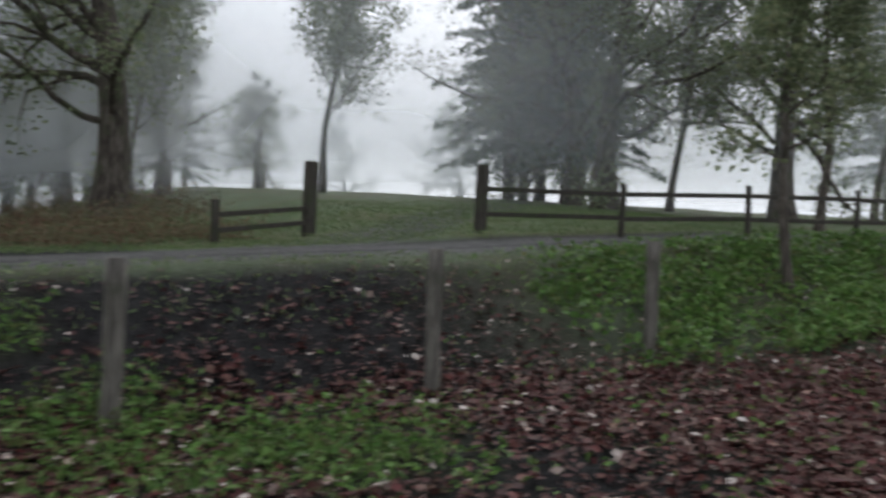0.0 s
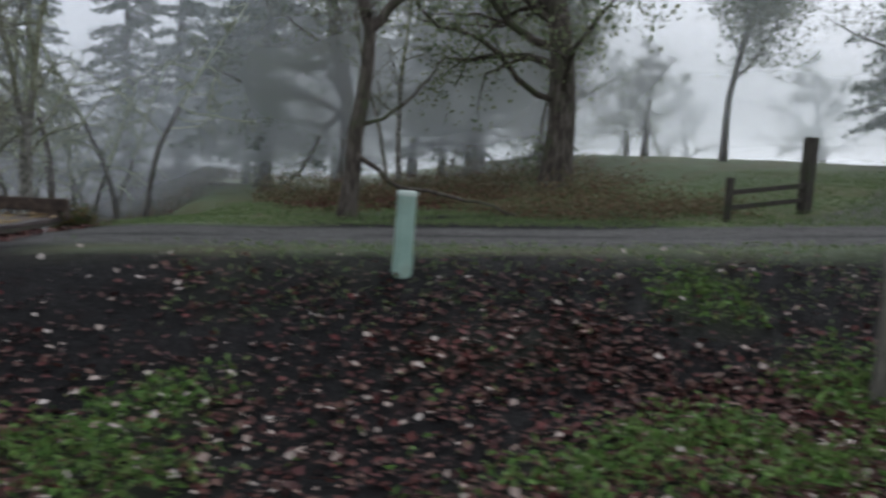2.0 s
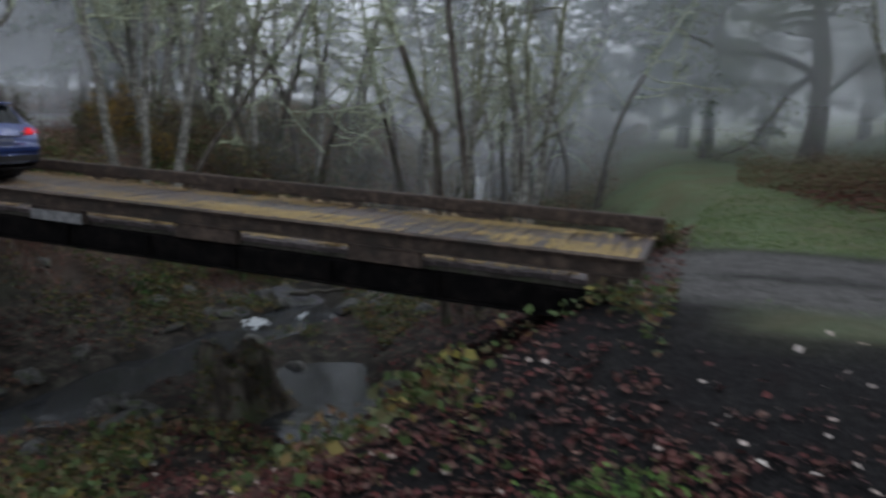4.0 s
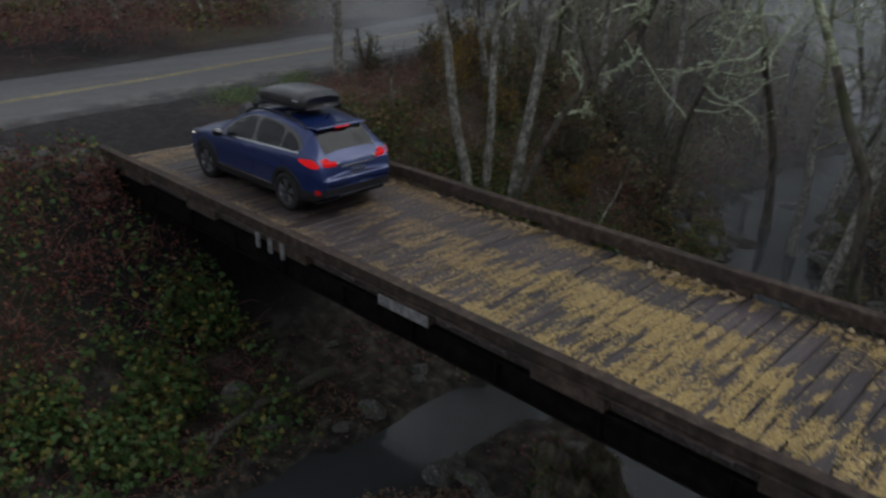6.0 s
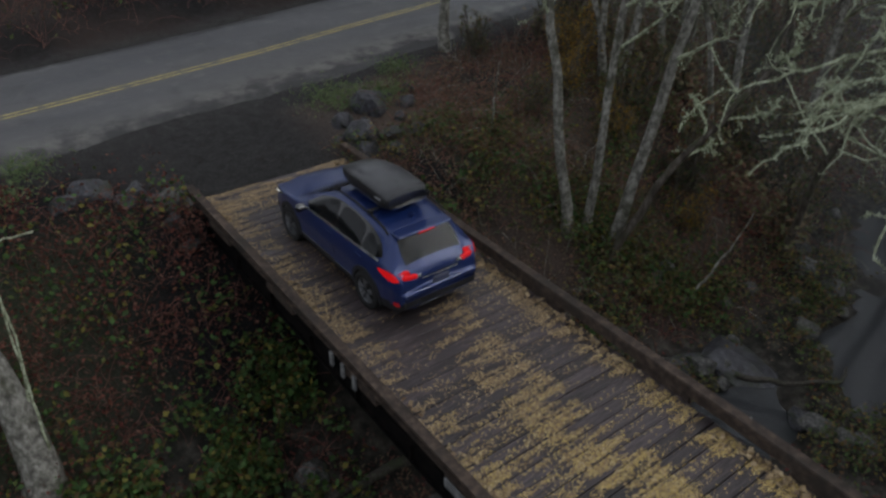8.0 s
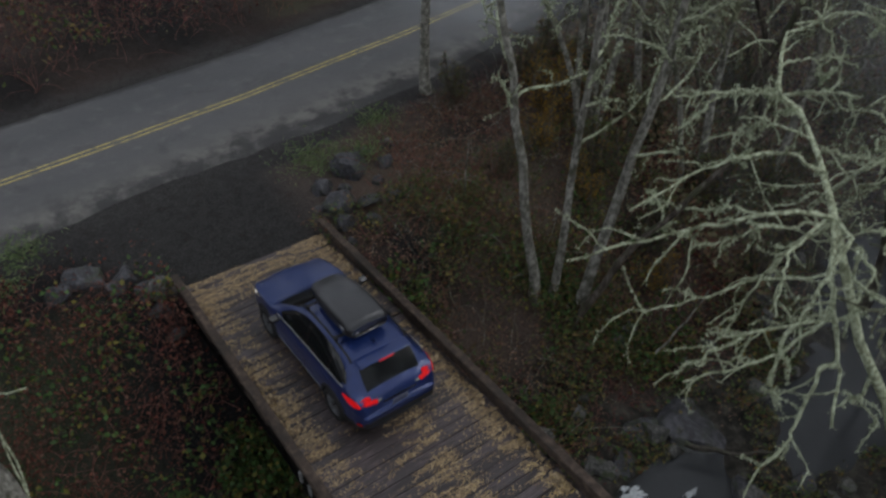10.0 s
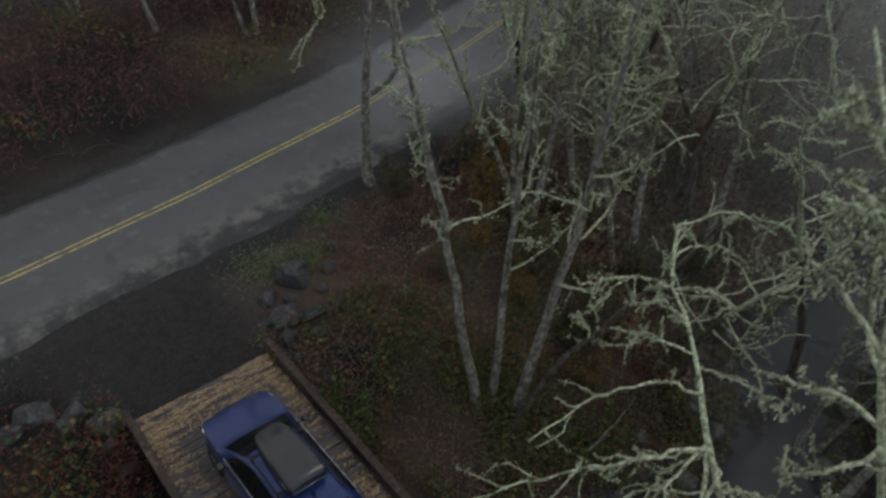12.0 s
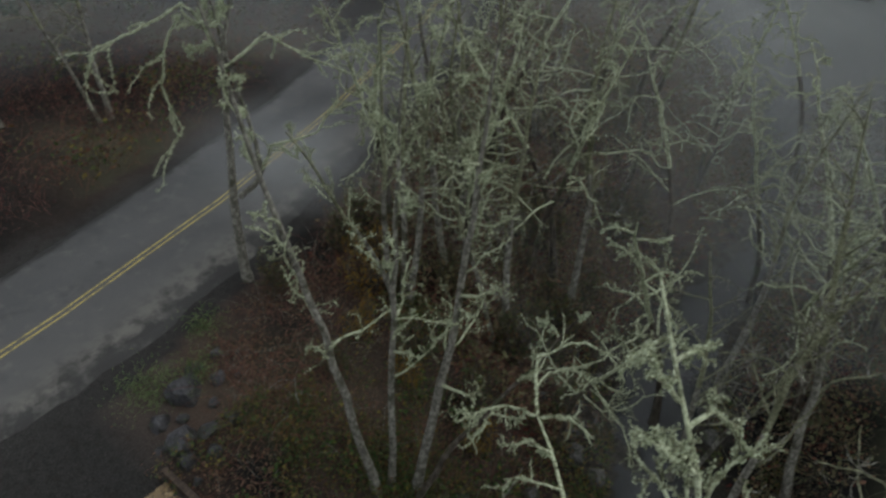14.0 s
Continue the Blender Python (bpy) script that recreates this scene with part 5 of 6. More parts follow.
bent = tree_thing("bent_tree", "crooked bare mossy tree beside the gravel drive", 41, BARK, height=10, radius=0.2, limbs=9, first=0.42, limb_len=0.34, bend=0.25, twigs=6, twiglets=3, path=[(0, 0, -0.4), (0.1, 0, 1.2), (0.28, 0, 2.6), (0.33, 0, 3.9), (0.0, 0, 5.2), (-0.3, 0, 7), (-0.2, 0, 9.5)])
add_limbs(bent, (([(0.33, 0, 3.8), (0.8, 0, 4.4), (1.5, -0.1, 4.9), (2.3, -0.2, 5.9), (2.9, -0.2, 7.2)], 0.12), ([(0.15, -0.1, 1.35), (0.5, -0.15, 1.15), (1.0, -0.2, 0.72), (1.9, -0.3, 0.62), (2.7, -0.3, 0.5), (3.5, -0.35, 0.25)], 0.06), ([(0.2, 0, 1.9), (0.7, -0.1, 2.1), (1.3, -0.1, 2.6), (1.9, -0.2, 3.4)], 0.05)), BARK)
seat(bent, 4.7, 5.9)
oak = tree_thing("oak_tree", "old oak with spreading mossy limbs and thin dull foliage", 51, BARK, height=17, radius=0.55, limbs=26, first=0.17, limb_len=0.6, angle=(0.9, 1.45), bend=0.2, twigs=7, twiglets=3, leaf=OAK_LEAF, leaf_n=20000, leaf_size=0.15, tuft=0.35, group="oaks by the meadow")
seat(oak, 11.8, 15.6)
ash = tree_thing("ash_tree", "slender meadow tree with airy grey-green leaves", 61, BARK, height=15, radius=0.18, limbs=24, first=0.24, limb_len=0.44, angle=(0.7, 1.2), bend=0.12, twigs=6, twiglets=2, leaf=OAK_LEAF, leaf_n=18000, leaf_size=0.16, tuft=0.34, group="meadow trees in mist")
seat(ash, 21.9, 23.5)
fir = conifer("fir_tree", "dense dark fir tree fading into mist", 71, 21, 5.2, group="firs at the meadow edge")
seat(fir, 36, 25)
shrub = tree_thing("shrub", "tangled leafless thicket shrub", 81, BARK, height=2.6, radius=0.03, limbs=10, stems=6, first=0.15, limb_len=0.4, bend=0.25, twigs=5, twiglets=2, leaf=SHRUB_LEAF, leaf_n=700, leaf_size=0.09, tuft=0.1, category="shrub", group="thicket shrubs")
seat(shrub, -15.5, 11)

ochre = tree_thing("shrub", "small shrub with ochre autumn leaves", 83, BARK, height=2.4, radius=0.03, limbs=9, stems=5, first=0.2, limb_len=0.4, bend=0.25, twigs=5, twiglets=2, leaf=OCHRE_LEAF, leaf_n=900, leaf_size=0.08, tuft=0.12, category="shrub", group="ochre shrubs")
seat(ochre, -18.6, 11.9)
bramble = tree_thing("shrub", "low dense bramble clump beside the bridge end", 87, BARK, height=0.65, radius=0.014, limbs=9, stems=7, first=0.1, limb_len=0.7, bend=0.3, twigs=5, twiglets=2, leaf=SHRUB_LEAF, leaf_n=2200, leaf_size=0.06, tuft=0.12, category="shrub")
seat(bramble, 0.0, 4.25)
for x, y, s, t in ((-17.3, 10.6, 0.8, 80), (-15.3, 10.4, 0.7, 150), (-19.6, 13.2, 0.9, 20), (-12.8, 10.8, 0.7, 40)):
    put(ochre, x, y, s, t)
g = np.random.default_rng(5)
for x, y, s, t in ((-3.3, 8.0, 0.8, 50), (-6.5, 12.5, 1.0, 10), (-5.0, 16, 1.1, 120), (-8.5, 19, 1.0, 30), (-14, 18, 1.1, 77), (-17.5, 15, 0.95, 160), (-19.5, 21, 1.0, 220), (-16, 25, 1.1, 300), (-22, 28, 1.0, 20)):
    put(alder, x, y, s, t)
for x, y, s, t in ((-18.3, 17, 1.0, 130), (-8, 15, 0.9, 200), (-20.5, 25, 1.0, 90), (6.5, 20, 0.9, 30)):
    put(alder2, x, y, s, t)
lich2 = tree_thing("lichen_tree", "spreading crooked tree with pale lichen on every branch", 39, BARK, upper=LICHEN_BARK, twig_mat=LICHEN_BARK, height=11, radius=0.14, limbs=16, stems=2, first=0.34, limb_len=0.42, angle=(0.6, 1.4), droop=0.05, twigs=4, twiglets=1, bend=0.3, fat=0.013, leaf=LICHEN, leaf_n=4600, leaf_size=0.05, tuft=0.022, twig_len=0.4, group="lichen-hung trees by the creek")
seat(lich2, -16.2, 17.5, 30)
for x, y, s, t in ((-9.6, 16.5, 0.95, 120), (-11.4, 13.2, 0.7, 200), (-3.5, 22, 0.9, 220), (-20.8, 15.5, 0.85, 170), (-15.5, 19, 0.95, 80), (-20, 20.5, 0.9, 260), (-7, 20.5, 0.9, 145), (-12.3, 22, 0.9, 10), (-5, 24, 0.9, 70), (-11, 33, 1.0, 20), (-17.5, 28, 1.0, 200)):
    put(lich, x, y, s, t)
for x, y, s, t in ((-17.2, 15.6, 0.9, 110), (-22.8, 18.5, 0.9, 50), (-18.5, 24, 1.0, 10), (-24.5, 23, 0.9, 190), (-6.5, 24.5, 0.85, 70), (-9.5, 25, 1.0, 250), (-7.5, 30, 1.0, 40), (-14, 29, 1.0, 100)):
    put(lich2, x, y, s, t)
road_tree = seat(tree_thing("roadside_tree", "grey forked lichen-hung tree at the road edge", 97, ALDER, height=12, radius=0.17, limbs=8, first=0.66, limb_len=0.3, angle=(0.6, 1.3), twigs=5, twiglets=3, bend=0.26, droop=0.06, fat=0.014, leaf=LICHEN, leaf_n=5000, leaf_size=0.06, tuft=0.022, twig_mat=LICHEN_BARK, path=[(0, 0, -0.4), (-0.1, 0.05, 2), (-0.1, 0.2, 4.4), (0.05, 0.45, 7.9), (0.35, 0.9, 9.5), (0.5, 1.2, 12)]), -22.1, 9.9)
add_limbs(road_tree, [([(-0.05, 0.3, 3.2), (0.4, 1.0, 3.9), (0.3, 0.85, 5.8), (0.15, 0.6, 7.8), (0.3, 0.2, 10)], 0.1)], ALDER)
add_limbs(road_tree, [([(0.35, 0.95, 4.0), (0.6, 1.3, 4.9), (1.36, 2.5, 5.1), (1.75, 3.1, 6.1)], 0.06), ([(0.05, 0.45, 8.0), (-0.3, -0.1, 9.5), (-0.95, -1.15, 8.9), (-1.6, -2.2, 8.5), (-1.9, -2.6, 7.5)], 0.05), ([(-0.4, -0.3, 9.2), (-0.7, -0.8, 8.2), (-0.85, -1.0, 7.1), (-0.7, -0.75, 5.8), (-1.0, -1.2, 5.2)], 0.04), ([(0.05, 0.45, 7.5), (0.75, 1.5, 8.4), (1.5, 2.6, 7.5), (2.2, 3.7, 6.8)], 0.05)], LICHEN_BARK, 3500, 5)
for x, y, s, t in ((33.5, 19.0, 1.0, 40), (31, 14, 0.95, 140), (20.5, 29.5, 0.36, 300), (26, 47, 0.5, 20), (15.8, 30, 0.75, 40), (11.3, 31, 0.8, 160), (36, 9, 0.9, 250), (4.5, 27, 0.9, 90), (62, 76, 0.9, 10), (50, 88, 0.8, 70)):
    put(oak, x, y, s, t)
for x, y, s, t in ((32.0, 22.5, 0.95, 30), (38, 24, 1.05, 120), (37, 28, 1.05, 200), (42, 30, 1.0, 310), (35, 21, 1.0, 15), (60, 18, 1.1, 10), (-1.3, 42, 1.2, 90), (0.3, 31, 0.95, 130), (3.6, 47, 1.2, 290), (-7.5, 46, 1.1, 180), (-13, 53, 1.1, 20), (-19, 50, 1.1, 70), (-25, 53, 1.1, 140), (-4, 55, 1.1, 250), (-31, 49, 1.0, 15), (9, 43, 1.05, 130), (13, 38, 0.8, 280), (17, 39, 0.5, 10), (10, 34, 0.6, 70), (20, 46, 0.5, 200), (-42, 32, 0.95, 33), (-40, 37, 1.0, 77), (-46, 30, 1.0, 121), (-44, 38, 1.0, 222), (-49, 34, 1.05, 5), (-37, 40, 1.0, 260)):
    put(fir, x, y, s, t)
for x, y, s, t in ((31.5, 4.5, 0.8, 100), (13.6, 25, 0.85, 10), (36, 15, 1.05, 60), (46, 11, 1.1, 20)):
    put(ash, x, y, s, t)
young = tree_thing("young_tree", "slim young tree with sparse green leaves on the bank", 63, BARK, height=7.5, radius=0.09, limbs=13, first=0.3, limb_len=0.26, angle=(0.8, 1.4), bend=0.14, twigs=4, twiglets=2, leaf=OAK_LEAF, leaf_n=2600, leaf_size=0.11, tuft=0.16)
seat(young, 19.8, -2.62)
for k in range(26):
    x, y = g.uniform(-52, -31), g.uniform(-28, 52)
    x = min(x, float(road_x(y)) - 6)
    put((alder, fir, alder2)[k % 3], x, y, g.uniform(0.8, 1.1), g.uniform(0, 360))
for k in range(40):
    x, y = g.uniform(-21, -6.5), g.uniform(9, 30)
    if abs(x - creek_x(y)) < 3.2:
        x -= 6
    put(shrub, x, y, g.uniform(0.6, 1.1), g.uniform(0, 360))


# ---- leaves and plants on the ground ----
def scatter(n, x0, x1, y0, y1, keep, seed, lift=0.02):
    g = np.random.default_rng(seed)
    x, y = g.uniform(x0, x1, n), g.uniform(y0, y1, n)
    k = keep(x, y, g) > g.random(n)
    x, y = x[k], y[k]
    return np.stack([x, y, land(x, y) + lift * (0.4 + g.random(len(x)))], 1)


def stuff(name, label, geo, mat, category):
    return tagged(part(name, geo, mat), label, category, kind="stuff")


bankmask = lambda x, y, g: np.clip(smoothstep(-0.9 - y, 0, 1.0) * (0.2 + 0.8 * smoothstep(fbm(x, y, 2.0, 4.0), -0.4, 0.35)) * np.where(x < 0.5, 0.4, 1) * np.where(x < 11, 0.25 + 0.75 * smoothstep(-y + 0.5 * fbm(x, y, 1.4, 8.0), 2.0, 3.2), 0.16 + 0.84 * smoothstep(-y + 0.6 * fbm(x, y, 1.4, 8.0), 3.0, 4.2)) * (1 - 0.35 * green(x, y) * (x < 14)), 0, 1)
palemask = lambda x, y, g: smoothstep(-0.7 - y, 0, 0.6) * (0.35 + 0.65 * smoothstep(fbm(x, y, 1.2, 14.0), -0.3, 0.5)) * np.where(x > 11, 0.6, np.where(x < 1, 0.4, 1.0)) * (0.4 + 0.6 * smoothstep(-y, 1.8, 3.4))
stuff("fallen_leaves", "brown and dark red fallen maple leaves covering the bank", leaves(scatter(200000, -8, 24, -9, -0.6, bankmask, 100, 0.05), 0.072, np.random.default_rng(1), 0.7, 0.85, 0.6), FALLEN, "leaves")
stuff("fallen_leaves", "pale upturned fallen leaves dotted over the bank", leaves(scatter(8500, -6, 24, -9, -0.4, palemask, 101, 0.10), 0.072, np.random.default_rng(2), 0.6, 0.85, 0.5), PALE_FALLEN, "leaves")
weedmask = lambda x, y, g: np.clip(green(x, y) * (0.35 + 0.65 * smoothstep(fbm(x, y, 0.35, 21.0), -0.35, 0.35)) + 0.02 * smoothstep(-y, 2.4, 3.6), 0, 1) * (y < -0.9) * np.where(x > 14.5, 0.3 + 0.7 * smoothstep(fbm(x, y, 0.9, 23.0), -0.35, 0.25), 1)
stuff("fallen_leaves", "scattered brown leaves on the open ground beyond the bank", leaves(scatter(60000, -12, 32, -24, -8.6, lambda x, y, g: (0.2 + 0.6 * smoothstep(fbm(x, y, 2.0, 4.0), -0.4, 0.5)) * smoothstep(y, -24, -9), 130, 0.04), 0.1, np.random.default_rng(17), 0.8, 0.85), FALLEN, "leaves")
stuff("weeds", "sparse green weeds on the open ground beyond the bank", leaves(scatter(60000, -12, 32, -24, -8.6, lambda x, y, g: smoothstep(fbm(x, y, 1.8, 91.0) + 0.4 * fbm(x, y, 0.4, 92.0), 0.0, 0.8) * smoothstep(y, -24, -12), 131, 0.14), 0.09, np.random.default_rng(18), 0.35, 0.6), WEED, "weeds")
stuff("fallen_leaves", "russet fallen leaves lying thickly under the meadow trees", leaves(scatter(42000, 2, 14, 7, 26, lambda x, y, g: litter_patch(x, y) * (0.45 + 0.55 * smoothstep(fbm(x, y, 1.2, 58.0), -0.4, 0.3)), 141, 0.05), 0.12, np.random.default_rng(41), 0.7, 0.85), RUST_LEAF, "leaves")
BRUSH = scatter(34000, 6.5, 15.0, 4.8, 10.5, lambda x, y, g: smoothstep(1.15 - np.hypot((x - 10.8) / 3.6, (y - 7.4) / 2.4) + 0.45 * fbm(x, y, 0.9, 61.0), 0, 0.5) * (0.25 + 0.75 * smoothstep(fbm(x, y, 0.5, 63.0), -0.3, 0.3)), 142, 0.06)
BRUSH[:, 2] += np.random.default_rng(43).random(len(BRUSH)) ** 1.6 * np.clip(0.35 + 0.55 * fbm(BRUSH[:, 0], BRUSH[:, 1], 0.8, 64.0), 0.05, 1.0)
stuff("undergrowth", "low uneven brown and green brush along the meadow edge", leaves(BRUSH, 0.085, np.random.default_rng(42), 0.15, 0.45), THICKET_LEAF, "undergrowth")
UNDER = scatter(52000, 1.5, 15.5, 11, 25, lambda x, y, g: smoothstep(fbm(x, y, 2.2, 68.0) + 0.5 * fbm(x, y, 0.7, 69.0), -0.3, 0.4) * smoothstep(15.5 - x + 0.25 * (y - 12), 0, 3) * smoothstep(y + 0.6 * x, 15.5, 18), 148, 0.05)
UNDER[:, 2] += np.random.default_rng(49).random(len(UNDER)) ** 1.5 * np.clip(0.6 + 0.9 * fbm(UNDER[:, 0], UNDER[:, 1], 1.1, 70.0), 0.08, 1.7)
stuff("undergrowth", "dull brown understory brush beneath the meadow trees", leaves(UNDER, 0.1, np.random.default_rng(50), 0.15, 0.5), THICKET_LEAF, "undergrowth")
stuff("weeds", "lush green ivy and dock leaves on the grassy bank", leaves(scatter(20000, 13.5, 25, -4.2, -1.0, lambda x, y, g: smoothstep(x + 0.8 * fbm(x, y, 1.0, 44.0), 14.5, 17.5) * (0.2 + 0.8 * smoothstep(fbm(x, y, 0.6, 45.0), -0.3, 0.3)), 143, 0.2), 0.1, np.random.default_rng(44), 0.3, 0.7), WEED, "weeds")
stuff("weeds", "low bright green weeds and grass on the bank", leaves(scatter(240000, -8, 26, -9, -0.9, weedmask, 102, 0.13), 0.078, np.random.default_rng(3), 0.3, 0.42, 0.5), WEED, "weeds")
slope = lambda x, y, g: (1 - 0.92 * np.exp(-((x + 18.4) ** 2 / 1.3 + (y + 0.9) ** 2 / 0.7))) * (1 - 0.85 * np.exp(-((x + 18.5) ** 2 / 1.2 + (y - 5.1) ** 2 / 1.0))) * smoothstep(land(x, y), -3.6, -3.1) * smoothstep(np.abs(y - 1.7) - np.where(land(x, y) < -1.4, 1.1, 1.55) - 0.3 * fbm(x, y, 1.0, 6.0), 0.0, 0.6) * smoothstep(x - road_x(y), 4.3, 5.4) * (1 - 0.9 * smoothstep(-x, 17.8, 19.2) * smoothstep(5.2 - np.abs(y - 1.7), 0, 1.2)) * (0.55 + 0.45 * smoothstep(fbm(x, y, 1.5, 7.0), -0.4, 0.3))
stuff("undergrowth", "russet bracken and bramble leaves on the creek bank", leaves(scatter(66000, -21, -11.5, -12, 0.6, lambda x, y, g: slope(x, y, g) * (0.3 + 0.7 * smoothstep(fbm(x, y, 0.7, 41.0), -0.4, 0.3)) * (0.25 + 0.75 * smoothstep(-x, 13.2, 15.2)), 103, 0.5), 0.076, np.random.default_rng(4), 0.2, 0.7), RUST_LEAF, "undergrowth")
stuff("undergrowth", "green bramble leaves low on the creek bank", leaves(scatter(130000, -19.0, -10.2, -9, 0.6, lambda x, y, g: slope(x, y, g) * (0.1 + 0.9 * smoothstep(15.3 + x + 0.25 * y + 0.8 * fbm(x, y, 1.2, 32.0), 0, 1.6)) * smoothstep(fbm(x, y, 0.6, 31.0), -0.3, 0.3), 104, 0.5), 0.125, np.random.default_rng(5), 0.25, 0.75), BRIGHT_LEAF, "undergrowth")
stuff("undergrowth", "green and yellow brambles low on the near bank", leaves(scatter(16000, -8.5, 1.0, -6, 1.0, lambda x, y, g: smoothstep(land(x, y), -3.4, -3.1) * np.clip(sum(np.exp(-((x - a) ** 2 + (y - b) ** 2) / (r * r)) for a, b, r in ((-5.8, -1.8, 0.8), (-6.6, -0.9, 0.7), (-1.6, -1.7, 0.45), (-2.0, -3.0, 0.5), (-7.6, -2.4, 1.0), (-6.3, -3.2, 1.0))) * 1.3, 0, 1) * smoothstep(fbm(x, y, 0.5, 61.0), -0.4, 0.3), 114, 0.4), 0.12, np.random.default_rng(15), 0.25, 0.75), SHRUB_LEAF, "undergrowth")
stuff("undergrowth", "bright green and yellow plants at the foot of the alders", leaves(scatter(16000, -16, -9.5, 3.6, 11, lambda x, y, g: slope(x, y, g) * smoothstep(fbm(x, y, 1.1, 71.0), -0.1, 0.5), 115, 0.4), 0.12, np.random.default_rng(16), 0.25, 0.75), BRIGHT_LEAF, "undergrowth")
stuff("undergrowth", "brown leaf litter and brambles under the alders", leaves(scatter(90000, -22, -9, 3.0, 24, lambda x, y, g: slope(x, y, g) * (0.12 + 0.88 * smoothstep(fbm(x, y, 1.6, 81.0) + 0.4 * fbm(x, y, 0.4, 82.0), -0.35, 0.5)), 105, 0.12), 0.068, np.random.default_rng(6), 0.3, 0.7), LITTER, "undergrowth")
stuff("undergrowth", "dark green ivy and brambles round the alder stems", leaves(scatter(46000, -18, -9.5, 3.0, 13, lambda x, y, g: slope(x, y, g) * smoothstep(fbm(x, y, 2.2, 9.0) + 0.4 * fbm(x, y, 0.5, 83.0), -0.3, 0.4), 106, 0.4), 0.095, np.random.default_rng(7), 0.3, 0.7), SHRUB_LEAF, "undergrowth")


stuff("undergrowth", "low green plants and moss along the water line", leaves(scatter(40000, -13, -5, 5, 20, lambda x, y, g: smoothstep(land(x, y), -3.62, -3.5) * smoothstep(-2.9 - land(x, y), 0, 0.3) * smoothstep(fbm(x, y, 0.9, 95.0), -0.3, 0.4), 116, 0.15), 0.09, np.random.default_rng(20), 0.4, 0.7), SHRUB_LEAF, "undergrowth")


hollow = lambda x, y, g: smoothstep(np.abs(x - creek_x(y)), np.interp(y, [12, 18, 22], [2.6, 2.4, 1.4]), np.interp(y, [12, 18, 22], [3.4, 3.2, 2.0])) * smoothstep(x - road_x(y), 4.4, 5.6) * smoothstep(-3.0 - x, 0, 3) * (0.25 + 0.75 * smoothstep(fbm(x, y, 2.4, 37.0) + 0.4 * fbm(x, y, 0.6, 38.0), -0.4, 0.3))
stuff("undergrowth", "olive and russet thicket filling the wooded hollow along the creek", leaves(scatter(230000, -46, 3, 12.5, 55, hollow, 117, 0.9), 0.17, np.random.default_rng(21), 0.2, 0.55), THICKET_LEAF, "undergrowth")
EDGE = scatter(34000, -8, 1.0, 5.2, 20, lambda x, y, g: smoothstep(1.8 - np.abs(x + 2.2 + 0.22 * (y - 5) + 0.7 * fbm(x, y, 1.1, 65.0)), 0, 1.2) * (0.3 + 0.7 * smoothstep(fbm(x, y, 0.6, 66.0), -0.3, 0.3)), 145, 0.05)
EDGE[:, 2] += np.random.default_rng(46).random(len(EDGE)) ** 1.4 * np.clip(0.9 + 0.9 * fbm(EDGE[:, 0], EDGE[:, 1], 0.9, 67.0), 0.1, 2.2)
stuff("undergrowth", "brown and olive brush along the edge of the wooded hollow", leaves(EDGE, 0.085, np.random.default_rng(47), 0.15, 0.5), THICKET_LEAF, "undergrowth")
stuff("undergrowth", "russet fallen leaves on the floor of the wooded hollow", leaves(scatter(90000, -42, 3, 12, 50, hollow, 118, 0.06), 0.14, np.random.default_rng(22), 0.7, 0.8), RUST_LEAF, "leaves")


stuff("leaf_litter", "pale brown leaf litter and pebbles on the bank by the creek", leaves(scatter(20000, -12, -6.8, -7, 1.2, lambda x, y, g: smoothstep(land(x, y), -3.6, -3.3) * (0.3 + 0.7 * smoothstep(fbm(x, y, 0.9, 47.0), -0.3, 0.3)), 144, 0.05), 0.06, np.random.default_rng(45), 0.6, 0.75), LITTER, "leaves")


def cascade(x, y, wide, run, drop, seed):
    """A torn, lumpy sheet of white water sliding over a small ledge."""
    n, V, F = 26, [], []
    o = Vector((seed * 3.1, seed * 1.7, 0))
    for i in range(n):
        for j in range(n):
            u, v = i / (n - 1) - 0.5, j / (n - 1)
            w = noise.noise(Vector((u * 7, v * 4, 0)) + o)
            V.append((x + u * wide * (0.8 + 0.5 * v), y - v * run + 0.05 * w, -3.60 + drop * (1 - v * v) + 0.05 * w + 0.02 * noise.noise(Vector((u * 22, v * 16, 1)) + o)))
    for i in range(n - 1):
        for j in range(n - 1):
            u, v = (i + 0.5) / (n - 1) - 0.5, (j + 0.5) / (n - 1)
            if 0.5 - math.hypot(2 * u, 1.7 * (v - 0.5)) * 0.55 + 0.38 * noise.noise(Vector((u * 9, v * 3.5, 2)) + o) > 0.12:
                F.append([i * n + j, i * n + j + 1, (i + 1) * n + j + 1, (i + 1) * n + j])
    return tagged(part("cascade", (V, F), FOAM), "small torn white cascade over a ledge in the creek", "water", "cascades in the creek", kind="stuff")


cascade(-9.2, 6.75, 0.75, 0.6, 0.12, 1)
cascade(-8.55, 7.75, 0.16, 0.4, 0.1, 2)


